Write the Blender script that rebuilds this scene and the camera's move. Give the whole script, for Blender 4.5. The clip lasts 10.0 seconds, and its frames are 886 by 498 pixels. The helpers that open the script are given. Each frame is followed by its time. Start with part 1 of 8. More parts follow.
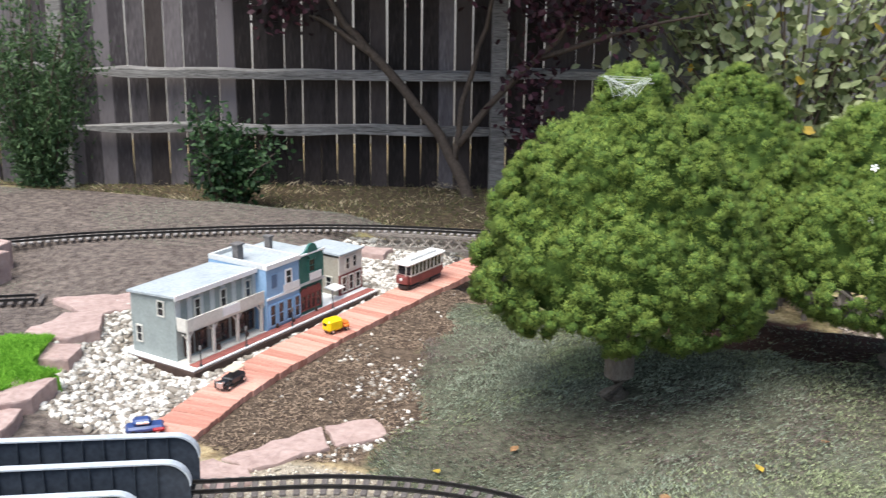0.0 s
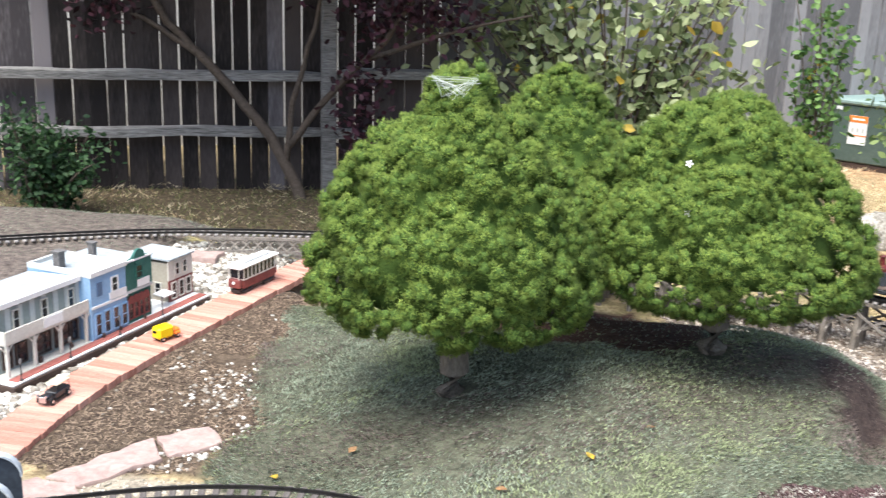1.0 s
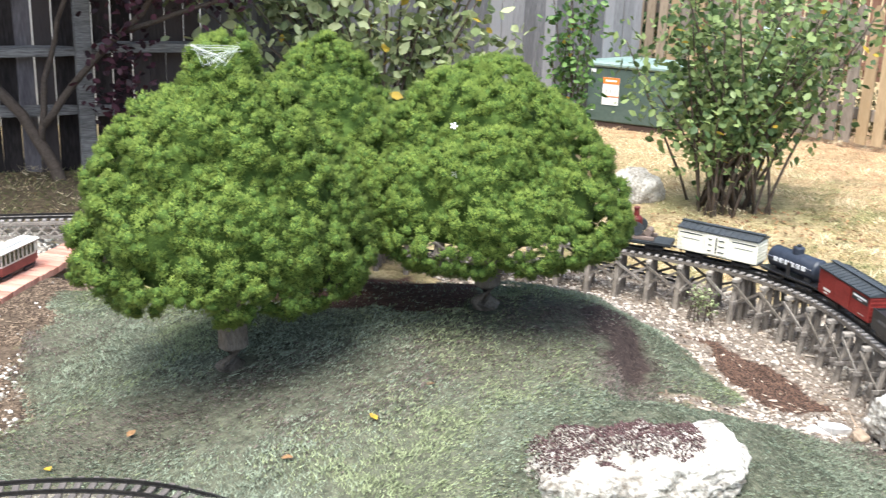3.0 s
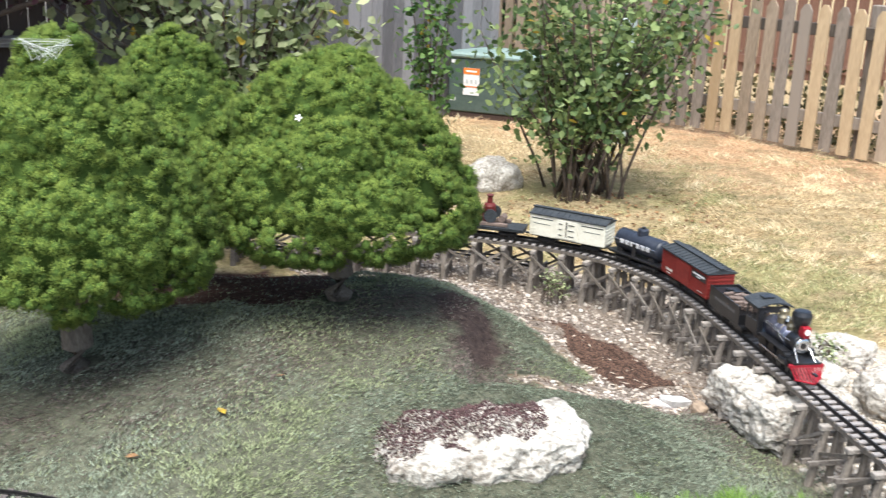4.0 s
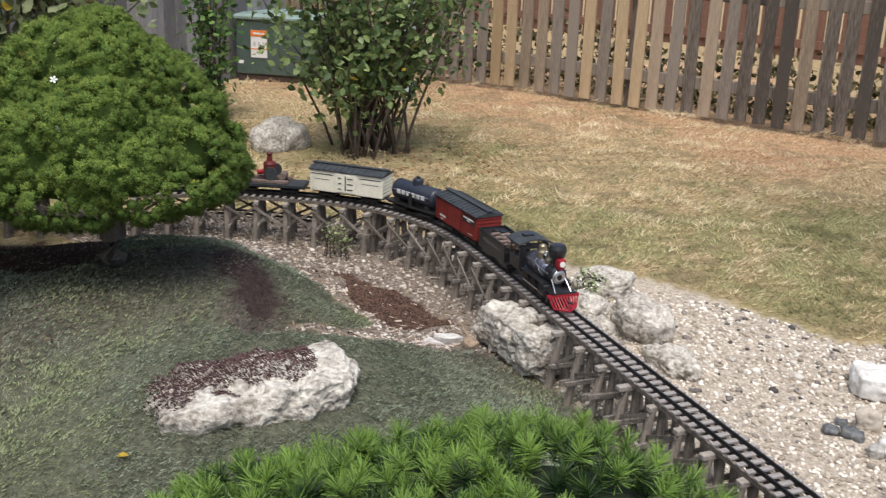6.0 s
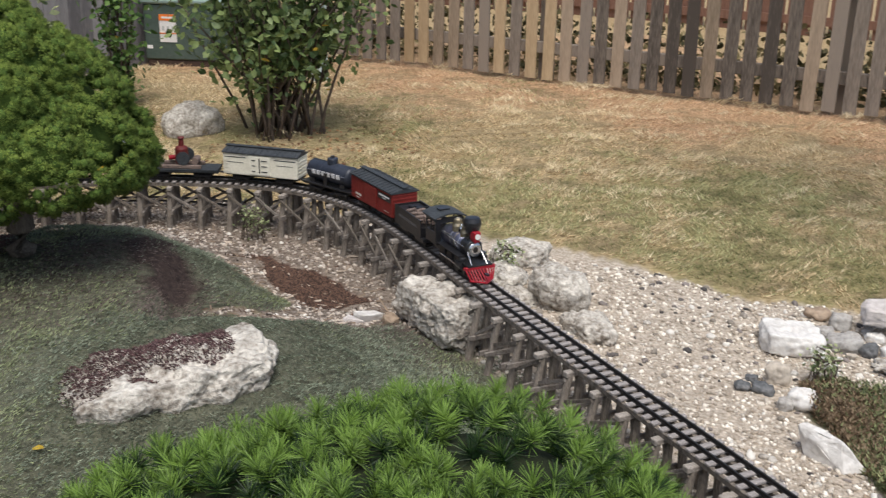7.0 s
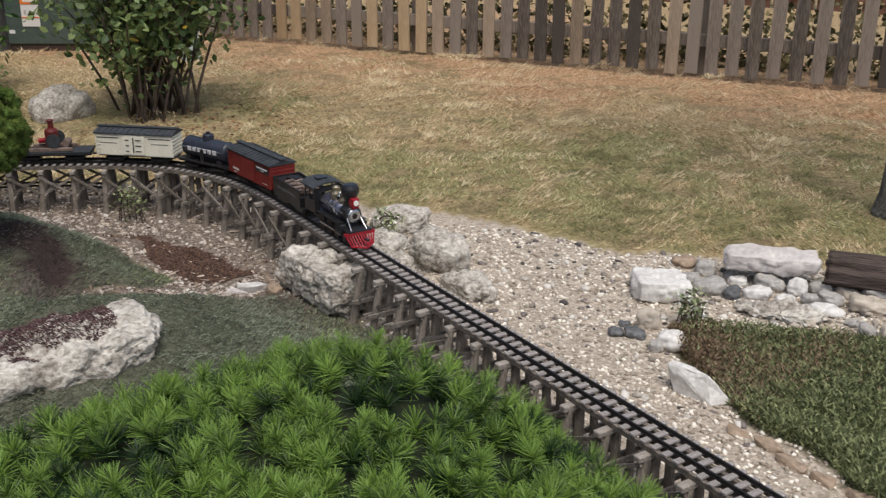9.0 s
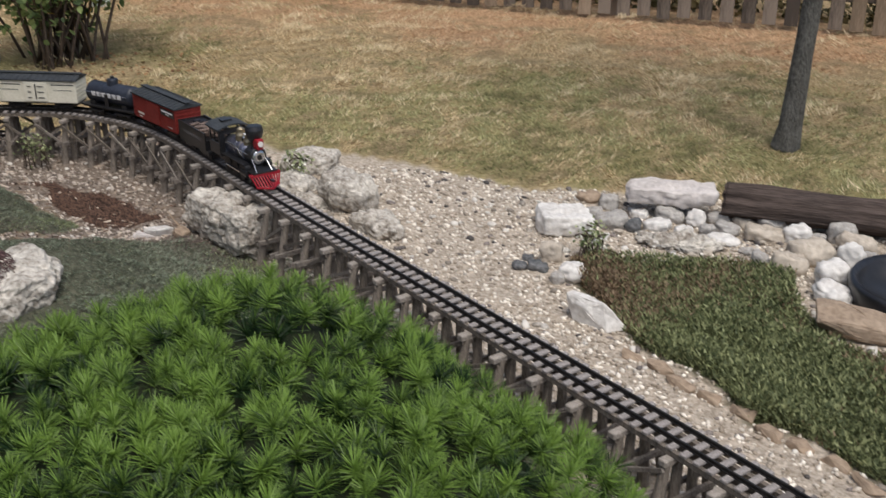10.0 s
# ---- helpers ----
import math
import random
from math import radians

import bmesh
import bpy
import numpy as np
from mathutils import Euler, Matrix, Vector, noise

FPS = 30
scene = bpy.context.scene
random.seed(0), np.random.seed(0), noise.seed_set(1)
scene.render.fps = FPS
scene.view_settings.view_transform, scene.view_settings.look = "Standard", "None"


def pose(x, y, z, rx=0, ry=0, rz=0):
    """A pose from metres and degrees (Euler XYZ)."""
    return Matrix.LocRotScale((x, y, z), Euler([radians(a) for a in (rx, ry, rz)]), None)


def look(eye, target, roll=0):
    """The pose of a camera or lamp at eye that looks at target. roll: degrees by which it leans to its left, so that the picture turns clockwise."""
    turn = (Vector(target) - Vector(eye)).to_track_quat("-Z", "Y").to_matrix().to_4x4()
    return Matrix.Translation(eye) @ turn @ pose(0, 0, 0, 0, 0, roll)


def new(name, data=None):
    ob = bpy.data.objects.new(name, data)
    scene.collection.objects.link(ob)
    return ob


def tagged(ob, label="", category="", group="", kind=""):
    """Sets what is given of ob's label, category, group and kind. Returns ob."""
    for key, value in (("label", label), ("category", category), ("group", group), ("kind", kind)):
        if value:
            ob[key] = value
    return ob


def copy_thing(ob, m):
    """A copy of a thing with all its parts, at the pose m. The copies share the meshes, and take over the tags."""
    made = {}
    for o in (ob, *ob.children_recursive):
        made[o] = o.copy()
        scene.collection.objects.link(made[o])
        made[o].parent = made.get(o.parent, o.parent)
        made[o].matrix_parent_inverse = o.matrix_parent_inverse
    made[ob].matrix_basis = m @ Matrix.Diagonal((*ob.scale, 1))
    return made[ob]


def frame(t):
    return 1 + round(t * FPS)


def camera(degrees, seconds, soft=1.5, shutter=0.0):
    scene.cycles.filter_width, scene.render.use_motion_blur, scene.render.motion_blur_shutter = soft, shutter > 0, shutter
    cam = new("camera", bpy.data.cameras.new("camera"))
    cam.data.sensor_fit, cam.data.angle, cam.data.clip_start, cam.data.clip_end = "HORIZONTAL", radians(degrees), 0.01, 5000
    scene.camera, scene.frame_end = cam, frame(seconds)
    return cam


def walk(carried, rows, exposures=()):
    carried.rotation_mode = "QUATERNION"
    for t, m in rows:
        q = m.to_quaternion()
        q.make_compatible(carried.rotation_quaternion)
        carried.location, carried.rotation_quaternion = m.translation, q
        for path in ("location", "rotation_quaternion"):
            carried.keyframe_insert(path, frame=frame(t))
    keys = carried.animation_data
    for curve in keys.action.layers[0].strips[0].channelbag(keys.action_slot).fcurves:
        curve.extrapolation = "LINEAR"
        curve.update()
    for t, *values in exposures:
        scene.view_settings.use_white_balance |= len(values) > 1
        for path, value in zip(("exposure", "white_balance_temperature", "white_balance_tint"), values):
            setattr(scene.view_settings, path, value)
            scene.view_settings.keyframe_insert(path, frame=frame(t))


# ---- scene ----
cam = camera(45.4, 10.0, soft=1.2, shutter=0.4)
METRES, EYE, TILT, LEAN, TURN = 0.6, 1.38, 0.0, 0.0, 17.2
ROWS = [
    (0.0, 0.0, 0.0, 0.0, 0.24, -15.88, -0.83),
    (0.5, 0.0066, 0.0081, -0.0012, -3.96, -15.86, -1.19),
    (1.0, 0.0115, 0.0018, 0.0015, -8.68, -15.68, -1.86),
    (1.5, 0.0066, -0.0046, -0.0023, -11.54, -15.81, -2.08),
    (2.0, 0.0126, -0.0082, -0.0082, -14.59, -16.1, -2.25),
    (3.5, 0.0648, -0.0635, -0.0189, -24.42, -16.94, -1.97),
    (4.0, 0.1389, -0.1296, -0.0119, -27.84, -16.92, -2.2),
    (4.5, 0.2007, -0.2226, -0.0133, -30.89, -17.05, -2.27),
    (5.0, 0.2224, -0.3083, -0.0062, -34.12, -16.77, -2.1),
    (5.5, 0.2272, -0.3575, -0.0176, -36.34, -17.66, -2.24),
    (7.0, 0.2602, -0.4594, -0.0368, -42.79, -19.41, -0.98),
    (7.5, 0.2183, -0.4418, -0.0452, -45.94, -19.67, -0.48),
    (8.0, 0.1742, -0.4485, -0.0663, -48.21, -20.04, 0.24),
    (8.5, 0.1723, -0.5054, -0.0735, -48.92, -20.85, -0.1),
    (9.0, 0.1939, -0.5812, -0.0672, -49.52, -20.48, -0.23),
    (9.5, 0.2065, -0.6783, -0.0731, -51.37, -21.41, -0.08),
    (10.0, 0.213, -0.7459, -0.0905, -53.37, -23.25, -0.32),
]
EXPOSURES = [(0.0, 1.1, 6150, 6), (1.0, 1.49, 6100, 5), (2.0, 1.7, 6050, 4), (3.5, 1.54, 6050, 4), (4.3, 1.12, 6150, 6), (5.0, 0.77, 6250, 7), (6.0, 0.48, 6300, 8), (7.5, 0.23, 6350, 8), (10.0, 0.01, 6400, 9)]
walk(cam, [(t, pose(0, 0, EYE, TILT, LEAN, TURN) @ pose(METRES * x, METRES * y, METRES * z, 90 + pitch, roll, yaw)) for t, x, y, z, yaw, pitch, roll in ROWS], EXPOSURES)

# ---------------- light ----------------
world = bpy.data.worlds.new("sky")
scene.world = world
world.use_nodes = True
wn = world.node_tree
sky = wn.nodes.new("ShaderNodeTexSky")
sky.sky_type = "NISHITA"
sky.sun_disc = False
sky.sun_elevation, sky.sun_rotation = radians(66), radians(200)
sky.dust_density, sky.ozone_density = 4.0, 1.0
wn.links.new(sky.outputs[0], wn.nodes["Background"].inputs[0])
wn.nodes["Background"].inputs[1].default_value = 0.118
sun = new("sun", bpy.data.lights.new("sun", "SUN"))
sun.data.energy, sun.data.angle, sun.data.color = 2.25, radians(44), (1.0, 0.96, 0.9)
sun.matrix_world = look((-0.7, -2.15, 5.1), (0, 0, 0))


# ---------------- materials ----------------
def mat(name, dark, light, scale=8.0, rough=0.8, bump=0.3, metal=0.0, island=0.0, fine=6.0, spec=0.3, coat=0.0, obj=False, stretch=(1, 1, 1), bump_d=0.01, trans=0.0, sharp=0.18, form=0.0, tuft=0.0):
    """A surface with two scales of variation between two colours, and relief. island: variation from piece to piece; tuft: from tuft to tuft; form: how far needles are shaded by the roundness of their clump."""
    m = bpy.data.materials.new(name)
    m.use_nodes = True
    nt = m.node_tree
    b = nt.nodes["Principled BSDF"]
    tc = nt.nodes.new("ShaderNodeTexCoord")
    mp = nt.nodes.new("ShaderNodeMapping")
    mp.inputs["Scale"].default_value = stretch
    nt.links.new(tc.outputs["Object"], mp.inputs[0])
    n1 = nt.nodes.new("ShaderNodeTexNoise")
    n1.inputs["Scale"].default_value, n1.inputs["Detail"].default_value, n1.inputs["Roughness"].default_value = scale, 6, 0.65
    n2 = nt.nodes.new("ShaderNodeTexNoise")
    n2.inputs["Scale"].default_value, n2.inputs["Detail"].default_value = scale * fine, 4
    for n in (n1, n2):
        nt.links.new(mp.outputs[0], n.inputs["Vector"])
    mix = nt.nodes.new("ShaderNodeMath")
    mix.operation = "MULTIPLY_ADD"
    nt.links.new(n2.outputs[0], mix.inputs[0])
    mix.inputs[1].default_value = 0.5
    half = nt.nodes.new("ShaderNodeMath")
    half.operation = "MULTIPLY"
    half.inputs[1].default_value = 0.5
    nt.links.new(n1.outputs[0], half.inputs[0])
    nt.links.new(half.outputs[0], mix.inputs[2])
    fac = mix.outputs[0]
    if island:
        if obj:
            g = nt.nodes.new("ShaderNodeObjectInfo")
            out = g.outputs["Random"]
        else:
            g = nt.nodes.new("ShaderNodeNewGeometry")
            out = g.outputs["Random Per Island"]
        a = nt.nodes.new("ShaderNodeMath")
        a.operation = "MULTIPLY_ADD"
        nt.links.new(out, a.inputs[0])
        a.inputs[1].default_value = island
        nt.links.new(fac, a.inputs[2])
        s = nt.nodes.new("ShaderNodeMath")
        s.operation = "SUBTRACT"
        s.inputs[1].default_value = island / 2
        nt.links.new(a.outputs[0], s.inputs[0])
        fac = s.outputs[0]
    if tuft:
        g = nt.nodes.new("ShaderNodeAttribute")
        g.attribute_name = "tuft"
        a = nt.nodes.new("ShaderNodeMath")
        a.operation = "MULTIPLY_ADD"
        nt.links.new(g.outputs["Fac"], a.inputs[0])
        a.inputs[1].default_value = tuft
        nt.links.new(fac, a.inputs[2])
        fac = a.outputs[0]
    ramp = nt.nodes.new("ShaderNodeValToRGB")
    ramp.color_ramp.elements[0].position, ramp.color_ramp.elements[1].position = 0.5 - sharp, 0.5 + sharp
    ramp.color_ramp.elements[0].color, ramp.color_ramp.elements[1].color = (*dark, 1), (*light, 1)
    nt.links.new(fac, ramp.inputs[0])
    nt.links.new(ramp.outputs[0], b.inputs["Base Color"])
    b.inputs["Roughness"].default_value, b.inputs["Metallic"].default_value = rough, metal
    b.inputs["Specular IOR Level"].default_value = spec
    b.inputs["Coat Weight"].default_value = coat
    if bump:
        bn = nt.nodes.new("ShaderNodeBump")
        bn.inputs["Strength"].default_value, bn.inputs["Distance"].default_value = bump, bump_d
        nt.links.new(mix.outputs[0], bn.inputs["Height"])
        nt.links.new(bn.outputs[0], b.inputs["Normal"])
    if form:
        at = nt.nodes.new("ShaderNodeAttribute")
        at.attribute_name = "form"
        ge = nt.nodes.new("ShaderNodeNewGeometry")
        vm = nt.nodes.new("ShaderNodeVectorMath")
        vm.operation = "MULTIPLY_ADD"
        nt.links.new(at.outputs["Vector"], vm.inputs[0])
        vm.inputs[1].default_value = (form, form, form)
        sc = nt.nodes.new("ShaderNodeVectorMath")
        sc.operation = "SCALE"
        nt.links.new(ge.outputs["Normal"], sc.inputs[0])
        sc.inputs["Scale"].default_value = 1 - form
        nt.links.new(sc.outputs[0], vm.inputs[2])
        no = nt.nodes.new("ShaderNodeVectorMath")
        no.operation = "NORMALIZE"
        nt.links.new(vm.outputs[0], no.inputs[0])
        nt.links.new(no.outputs[0], b.inputs["Normal"])
    if trans:
        t = nt.nodes.new("ShaderNodeBsdfTranslucent")
        nt.links.new(ramp.outputs[0], t.inputs[0])
        ms = nt.nodes.new("ShaderNodeMixShader")
        ms.inputs[0].default_value = trans
        nt.links.new(b.outputs[0], ms.inputs[1])
        nt.links.new(t.outputs[0], ms.inputs[2])
        nt.links.new(ms.outputs[0], nt.nodes["Material Output"].inputs[0])
    return m


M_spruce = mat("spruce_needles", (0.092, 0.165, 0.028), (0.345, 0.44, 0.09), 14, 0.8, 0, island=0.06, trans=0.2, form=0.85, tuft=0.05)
# Inner green darker than the needles: the crevices' shade is in this colour.
M_core = mat("spruce_shaded_inner", (0.038, 0.072, 0.012), (0.1, 0.163, 0.03), 30, 0.9, 0.8)
M_bark = mat("bark", (0.08, 0.063, 0.05), (0.26, 0.215, 0.17), 30, 0.95, 0.9, stretch=(1, 1, 0.3))
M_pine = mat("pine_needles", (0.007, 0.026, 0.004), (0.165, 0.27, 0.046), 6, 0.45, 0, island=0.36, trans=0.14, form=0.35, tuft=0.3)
# Near black stands for the shade deep between the pine's tufts.
M_pinecore = mat("pine_shaded_inner", (0.006, 0.011, 0.004), (0.022, 0.028, 0.01), 20, 0.9, 0.3)
M_leaf = mat("shrub_leaves", (0.045, 0.1, 0.025), (0.18, 0.29, 0.085), 6, 0.5, 0, island=0.7, trans=0.3)
M_leafdk = mat("dark_shrub_leaves", (0.015, 0.04, 0.014), (0.07, 0.13, 0.05), 6, 0.5, 0, island=0.7, trans=0.25)
M_leafpale = mat("vine_leaves", (0.15, 0.19, 0.08), (0.47, 0.51, 0.28), 6, 0.5, 0, island=0.8, trans=0.3)
M_leafyel = mat("yellowed_leaves", (0.32, 0.22, 0.03), (0.6, 0.42, 0.06), 6, 0.5, 0, island=0.7, trans=0.3)
M_leafpur = mat("purple_maple_leaves", (0.026, 0.012, 0.016), (0.1, 0.038, 0.052), 6, 0.5, 0, island=0.8, trans=0.3)
M_twig = mat("twig_bark", (0.045, 0.034, 0.027), (0.15, 0.115, 0.09), 40, 0.9, 0.4)
# Weathered brown boards with the maple's shade put into their colour.
M_fence_shaded = mat("weathered_shaded_boards", (0.016, 0.0125, 0.012), (0.068, 0.055, 0.052), 7, 0.9, 0.5, island=0.5, obj=True, stretch=(3, 3, 0.35))
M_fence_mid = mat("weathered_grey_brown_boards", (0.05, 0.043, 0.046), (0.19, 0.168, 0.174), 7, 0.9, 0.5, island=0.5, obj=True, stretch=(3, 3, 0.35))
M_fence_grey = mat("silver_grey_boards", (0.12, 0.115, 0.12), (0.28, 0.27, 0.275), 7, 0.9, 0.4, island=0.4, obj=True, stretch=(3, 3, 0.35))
M_rail = mat("silvered_rail", (0.06, 0.055, 0.052), (0.34, 0.325, 0.31), 12, 0.9, 0.6, stretch=(0.3, 3, 3))
M_picket = mat("grey_picket_wood", (0.075, 0.062, 0.052), (0.27, 0.225, 0.185), 8, 0.9, 0.4, island=0.5, obj=True, stretch=(3, 3, 0.35))
M_picket_mid = mat("brown_grey_picket_wood", (0.2, 0.155, 0.11), (0.41, 0.32, 0.235), 8, 0.9, 0.4, island=0.5, obj=True, stretch=(3, 3, 0.35))
M_picket_new = mat("tan_picket_wood", (0.33, 0.235, 0.135), (0.52, 0.39, 0.245), 8, 0.85, 0.3, island=0.4, obj=True, stretch=(3, 3, 0.35))
M_rock = mat("white_limestone", (0.17, 0.14, 0.11), (0.7, 0.66, 0.59), 13, 0.92, 0.9, bump_d=0.02, sharp=0.14)
M_rock_grey = mat("grey_limestone", (0.24, 0.22, 0.2), (0.5, 0.48, 0.45), 14, 0.9, 0.7)
M_pebble = mat("gravel_stones", (0.33, 0.275, 0.215), (0.88, 0.81, 0.71), 25, 0.85, 0.3, island=0.95, sharp=0.28)
M_pebble_dk = mat("dark_pebbles", (0.07, 0.063, 0.06), (0.25, 0.215, 0.195), 25, 0.8, 0.3, island=0.6)
M_whitestone = mat("white_river_stones", (0.23, 0.2, 0.165), (0.64, 0.605, 0.55), 15, 0.8, 0.3, island=0.8)
M_trestle = mat("weathered_trestle_wood", (0.13, 0.11, 0.095), (0.38, 0.34, 0.30), 30, 0.92, 0.5, island=0.4)
M_bent = mat("brown_trestle_posts", (0.08, 0.066, 0.055), (0.29, 0.25, 0.21), 30, 0.92, 0.5, island=0.4, stretch=(2, 2, 0.5))
M_tie = mat("brown_plastic_tie", (0.06, 0.05, 0.047), (0.15, 0.13, 0.12), 40, 0.7, 0.2, island=0.3)
M_tie_pale = mat("weathered_wood_ties", (0.13, 0.115, 0.108), (0.36, 0.33, 0.315), 40, 0.8, 0.3, island=0.4)
M_steel = mat("dark_rail_steel", (0.025, 0.024, 0.023), (0.075, 0.07, 0.068), 30, 0.42, 0.1, metal=0.7)
M_flag = mat("pink_flagstone", (0.27, 0.185, 0.165), (0.46, 0.345, 0.31), 9, 0.88, 0.7)
M_plank = mat("red_street_planks", (0.38, 0.17, 0.125), (0.6, 0.33, 0.26), 14, 0.8, 0.3, island=0.35, obj=True, stretch=(1, 3, 1))


# ---------------- mesh helpers ----------------
def link(name, bm, material, parent=None, label="", smooth=False, m=None):
    me = bpy.data.meshes.new(name)
    bm.to_mesh(me)
    bm.free()
    if smooth:
        me.polygons.foreach_set("use_smooth", [True] * len(me.polygons))
    for k in material if isinstance(material, (list, tuple)) else (material,):
        me.materials.append(k)
    ob = new(name, me)
    if parent:
        ob.parent = parent
    if m is not None:
        ob.matrix_basis = m
    if label:
        ob["label"] = label
    return ob


def part(name, bm, material, parent, label="", smooth=False, m=None):
    return link(name, bm, material, parent, label, smooth, m)


def thing(name, m, label, category, group="", kind=""):
    ob = new(name)
    ob.empty_display_size = 0.05
    ob.matrix_basis = m
    return tagged(ob, label, category, group, kind)


def box(bm, x0, x1, y0, y1, z0, z1, bev=0.0, m=None):
    before = set(bm.verts) if bev else ()
    vs = [bm.verts.new((x, y, z)) for z in (z0, z1) for y in (y0, y1) for x in (x0, x1)]
    fs = [bm.faces.new([vs[i] for i in q]) for q in ((0, 2, 3, 1), (4, 5, 7, 6), (0, 1, 5, 4), (2, 6, 7, 3), (0, 4, 6, 2), (1, 3, 7, 5))]
    if bev:
        bmesh.ops.bevel(bm, geom=list({e for f in fs for e in f.edges}), offset=bev, segments=1, affect="EDGES")
        vs = [v for v in bm.verts if v not in before]
    if m is not None:
        bmesh.ops.transform(bm, matrix=m, verts=vs)
    return bm


def bbox(*a, bev=0.0, m=None):
    return box(bmesh.new(), *a, bev=bev, m=m)


def cyl(bm, p, q, r0, r1=None, seg=12, caps=True):
    """A round bar from p to q."""
    p, q = Vector(p), Vector(q)
    r1 = r0 if r1 is None else r1
    turn = (q - p).to_track_quat("Z", "Y").to_matrix().to_4x4()
    bmesh.ops.create_cone(bm, cap_ends=caps, cap_tris=False, segments=seg, radius1=r0, radius2=r1, depth=(q - p).length, matrix=Matrix.Translation((p + q) / 2) @ turn)
    return bm


def lathe(bm, prof, seg=16, m=None):
    """Turns a profile of (radius, height) pairs round z."""
    rings = []
    for r, z in prof:
        rings.append([bm.verts.new((r * math.cos(6.28319 * k / seg), r * math.sin(6.28319 * k / seg), z)) for k in range(seg)])
    made = [v for ring in rings for v in ring]
    for a, b in zip(rings, rings[1:]):
        for k in range(seg):
            bm.faces.new((a[k], a[(k + 1) % seg], b[(k + 1) % seg], b[k]))
    bm.faces.new(rings[0][::-1])
    bm.faces.new(rings[-1])
    if m is not None:
        bmesh.ops.transform(bm, matrix=m, verts=made)
    return bm


def tube(bm, pts, radii, seg=7):
    """A tapered limb along points."""
    rings = []
    for i, p in enumerate(pts):
        d = (Vector(pts[min(i + 1, len(pts) - 1)]) - Vector(pts[max(i - 1, 0)])).normalized()
        q = d.to_track_quat("Z", "Y")
        rings.append([bm.verts.new(Vector(p) + q @ Vector((radii[i] * math.cos(6.28319 * k / seg), radii[i] * math.sin(6.28319 * k / seg), 0))) for k in range(seg)])
    for a, b in zip(rings, rings[1:]):
        for k in range(seg):
            bm.faces.new((a[k], a[(k + 1) % seg], b[(k + 1) % seg], b[k]))
    bm.faces.new(rings[0][::-1])
    bm.faces.new(rings[-1])
    return bm


def raw(name, verts, faces, material, parent=None, smooth=False):
    """A mesh from arrays: verts n x 3, faces all with the same number of corners."""
    me = bpy.data.meshes.new(name)
    k = faces.shape[1]
    me.vertices.add(len(verts))
    me.vertices.foreach_set("co", np.asarray(verts, np.float32).ravel())
    me.loops.add(faces.size)
    me.loops.foreach_set("vertex_index", np.asarray(faces, np.int32).ravel())
    me.polygons.add(len(faces))
    me.polygons.foreach_set("loop_start", np.arange(0, faces.size, k, dtype=np.int32))
    if smooth:
        me.polygons.foreach_set("use_smooth", np.ones(len(faces), bool))
    me.update(calc_edges=True)
    me.validate()
    me.materials.append(material)
    ob = new(name, me)
    if parent:
        ob.parent = parent
    return ob


RNG = np.random.default_rng(7)


def unit(v):
    return v / np.maximum(np.linalg.norm(v, axis=-1, keepdims=True), 1e-9)


def frames_of(z, spin=None):
    """Turning matrices whose third column is z, with random spin."""
    z = unit(np.asarray(z, float))
    ref = np.where(np.abs(z[:, 2:3]) < 0.9, [[0.0, 0.0, 1.0]], [[1.0, 0.0, 0.0]])
    x = unit(np.cross(ref, z))
    y = np.cross(z, x)
    s = RNG.uniform(0, 6.28319, len(z)) if spin is None else spin
    c, s = np.cos(s)[:, None], np.sin(s)[:, None]
    return np.stack((x * c + y * s, y * c - x * s, z), axis=2)


def strew(name, tv, tf, pos, turn, size, material, parent=None, smooth=False):
    """Many copies of a small shape in one mesh."""
    tv, tf = np.asarray(tv, float), np.asarray(tf, int)
    size = np.asarray(size, float)
    sized = tv[None] * (size[:, None, None] if size.ndim == 1 else size[:, None, :])
    v = np.einsum("nij,nkj->nki", turn, sized) + np.asarray(pos)[:, None]
    f = tf[None] + (np.arange(len(v)) * len(tv))[:, None, None]
    return raw(name, v.reshape(-1, 3), f.reshape(-1, tf.shape[1]), material, parent, smooth)


def note(ob, form=None, tuft=None):
    """Store the roundness and the tuft's tone with each point of a needle mesh."""
    if form is not None:
        ob.data.attributes.new("form", "FLOAT_VECTOR", "POINT").data.foreach_set("vector", np.asarray(form, np.float32).ravel())
    if tuft is not None:
        ob.data.attributes.new("tuft", "FLOAT", "POINT").data.foreach_set("value", np.asarray(tuft, np.float32).ravel())
    return ob


BLADE = ([(-0.5, 0, 0), (0.5, 0, 0), (0, 0.25, 1)], [(0, 1, 2)])
LEAF = ([(0, 0, 0), (-0.32, 0.35, 0.06), (0, 0.45, -0.03), (0.32, 0.35, 0.06), (0, 1, 0.02), (-0.24, 0.7, 0.05), (0.24, 0.7, 0.05)],
        [(0, 2, 1), (0, 3, 2), (1, 2, 5), (2, 3, 6), (5, 2, 4), (2, 6, 4)])


def blob_shape(seed, sub=2, rough=0.35, flat=1.0):
    bm = bmesh.new()
    bmesh.ops.create_icosphere(bm, subdivisions=sub, radius=1.0)
    for v in bm.verts:
        n = noise.noise(v.co * 1.3 + Vector((seed * 3.7, 1.3, seed))) + 0.5 * noise.noise(v.co * 3 + Vector((seed, 5, 2)))
        v.co *= 1 + rough * n
        v.co.z *= flat
    out = [tuple(v.co) for v in bm.verts], [tuple(v.index for v in f.verts) for f in bm.faces]
    bm.free()
    return out


def sm(a, b, x):
    t = np.clip((np.asarray(x, float) - a) / (b - a), 0, 1)
    return t * t * (3 - 2 * t)


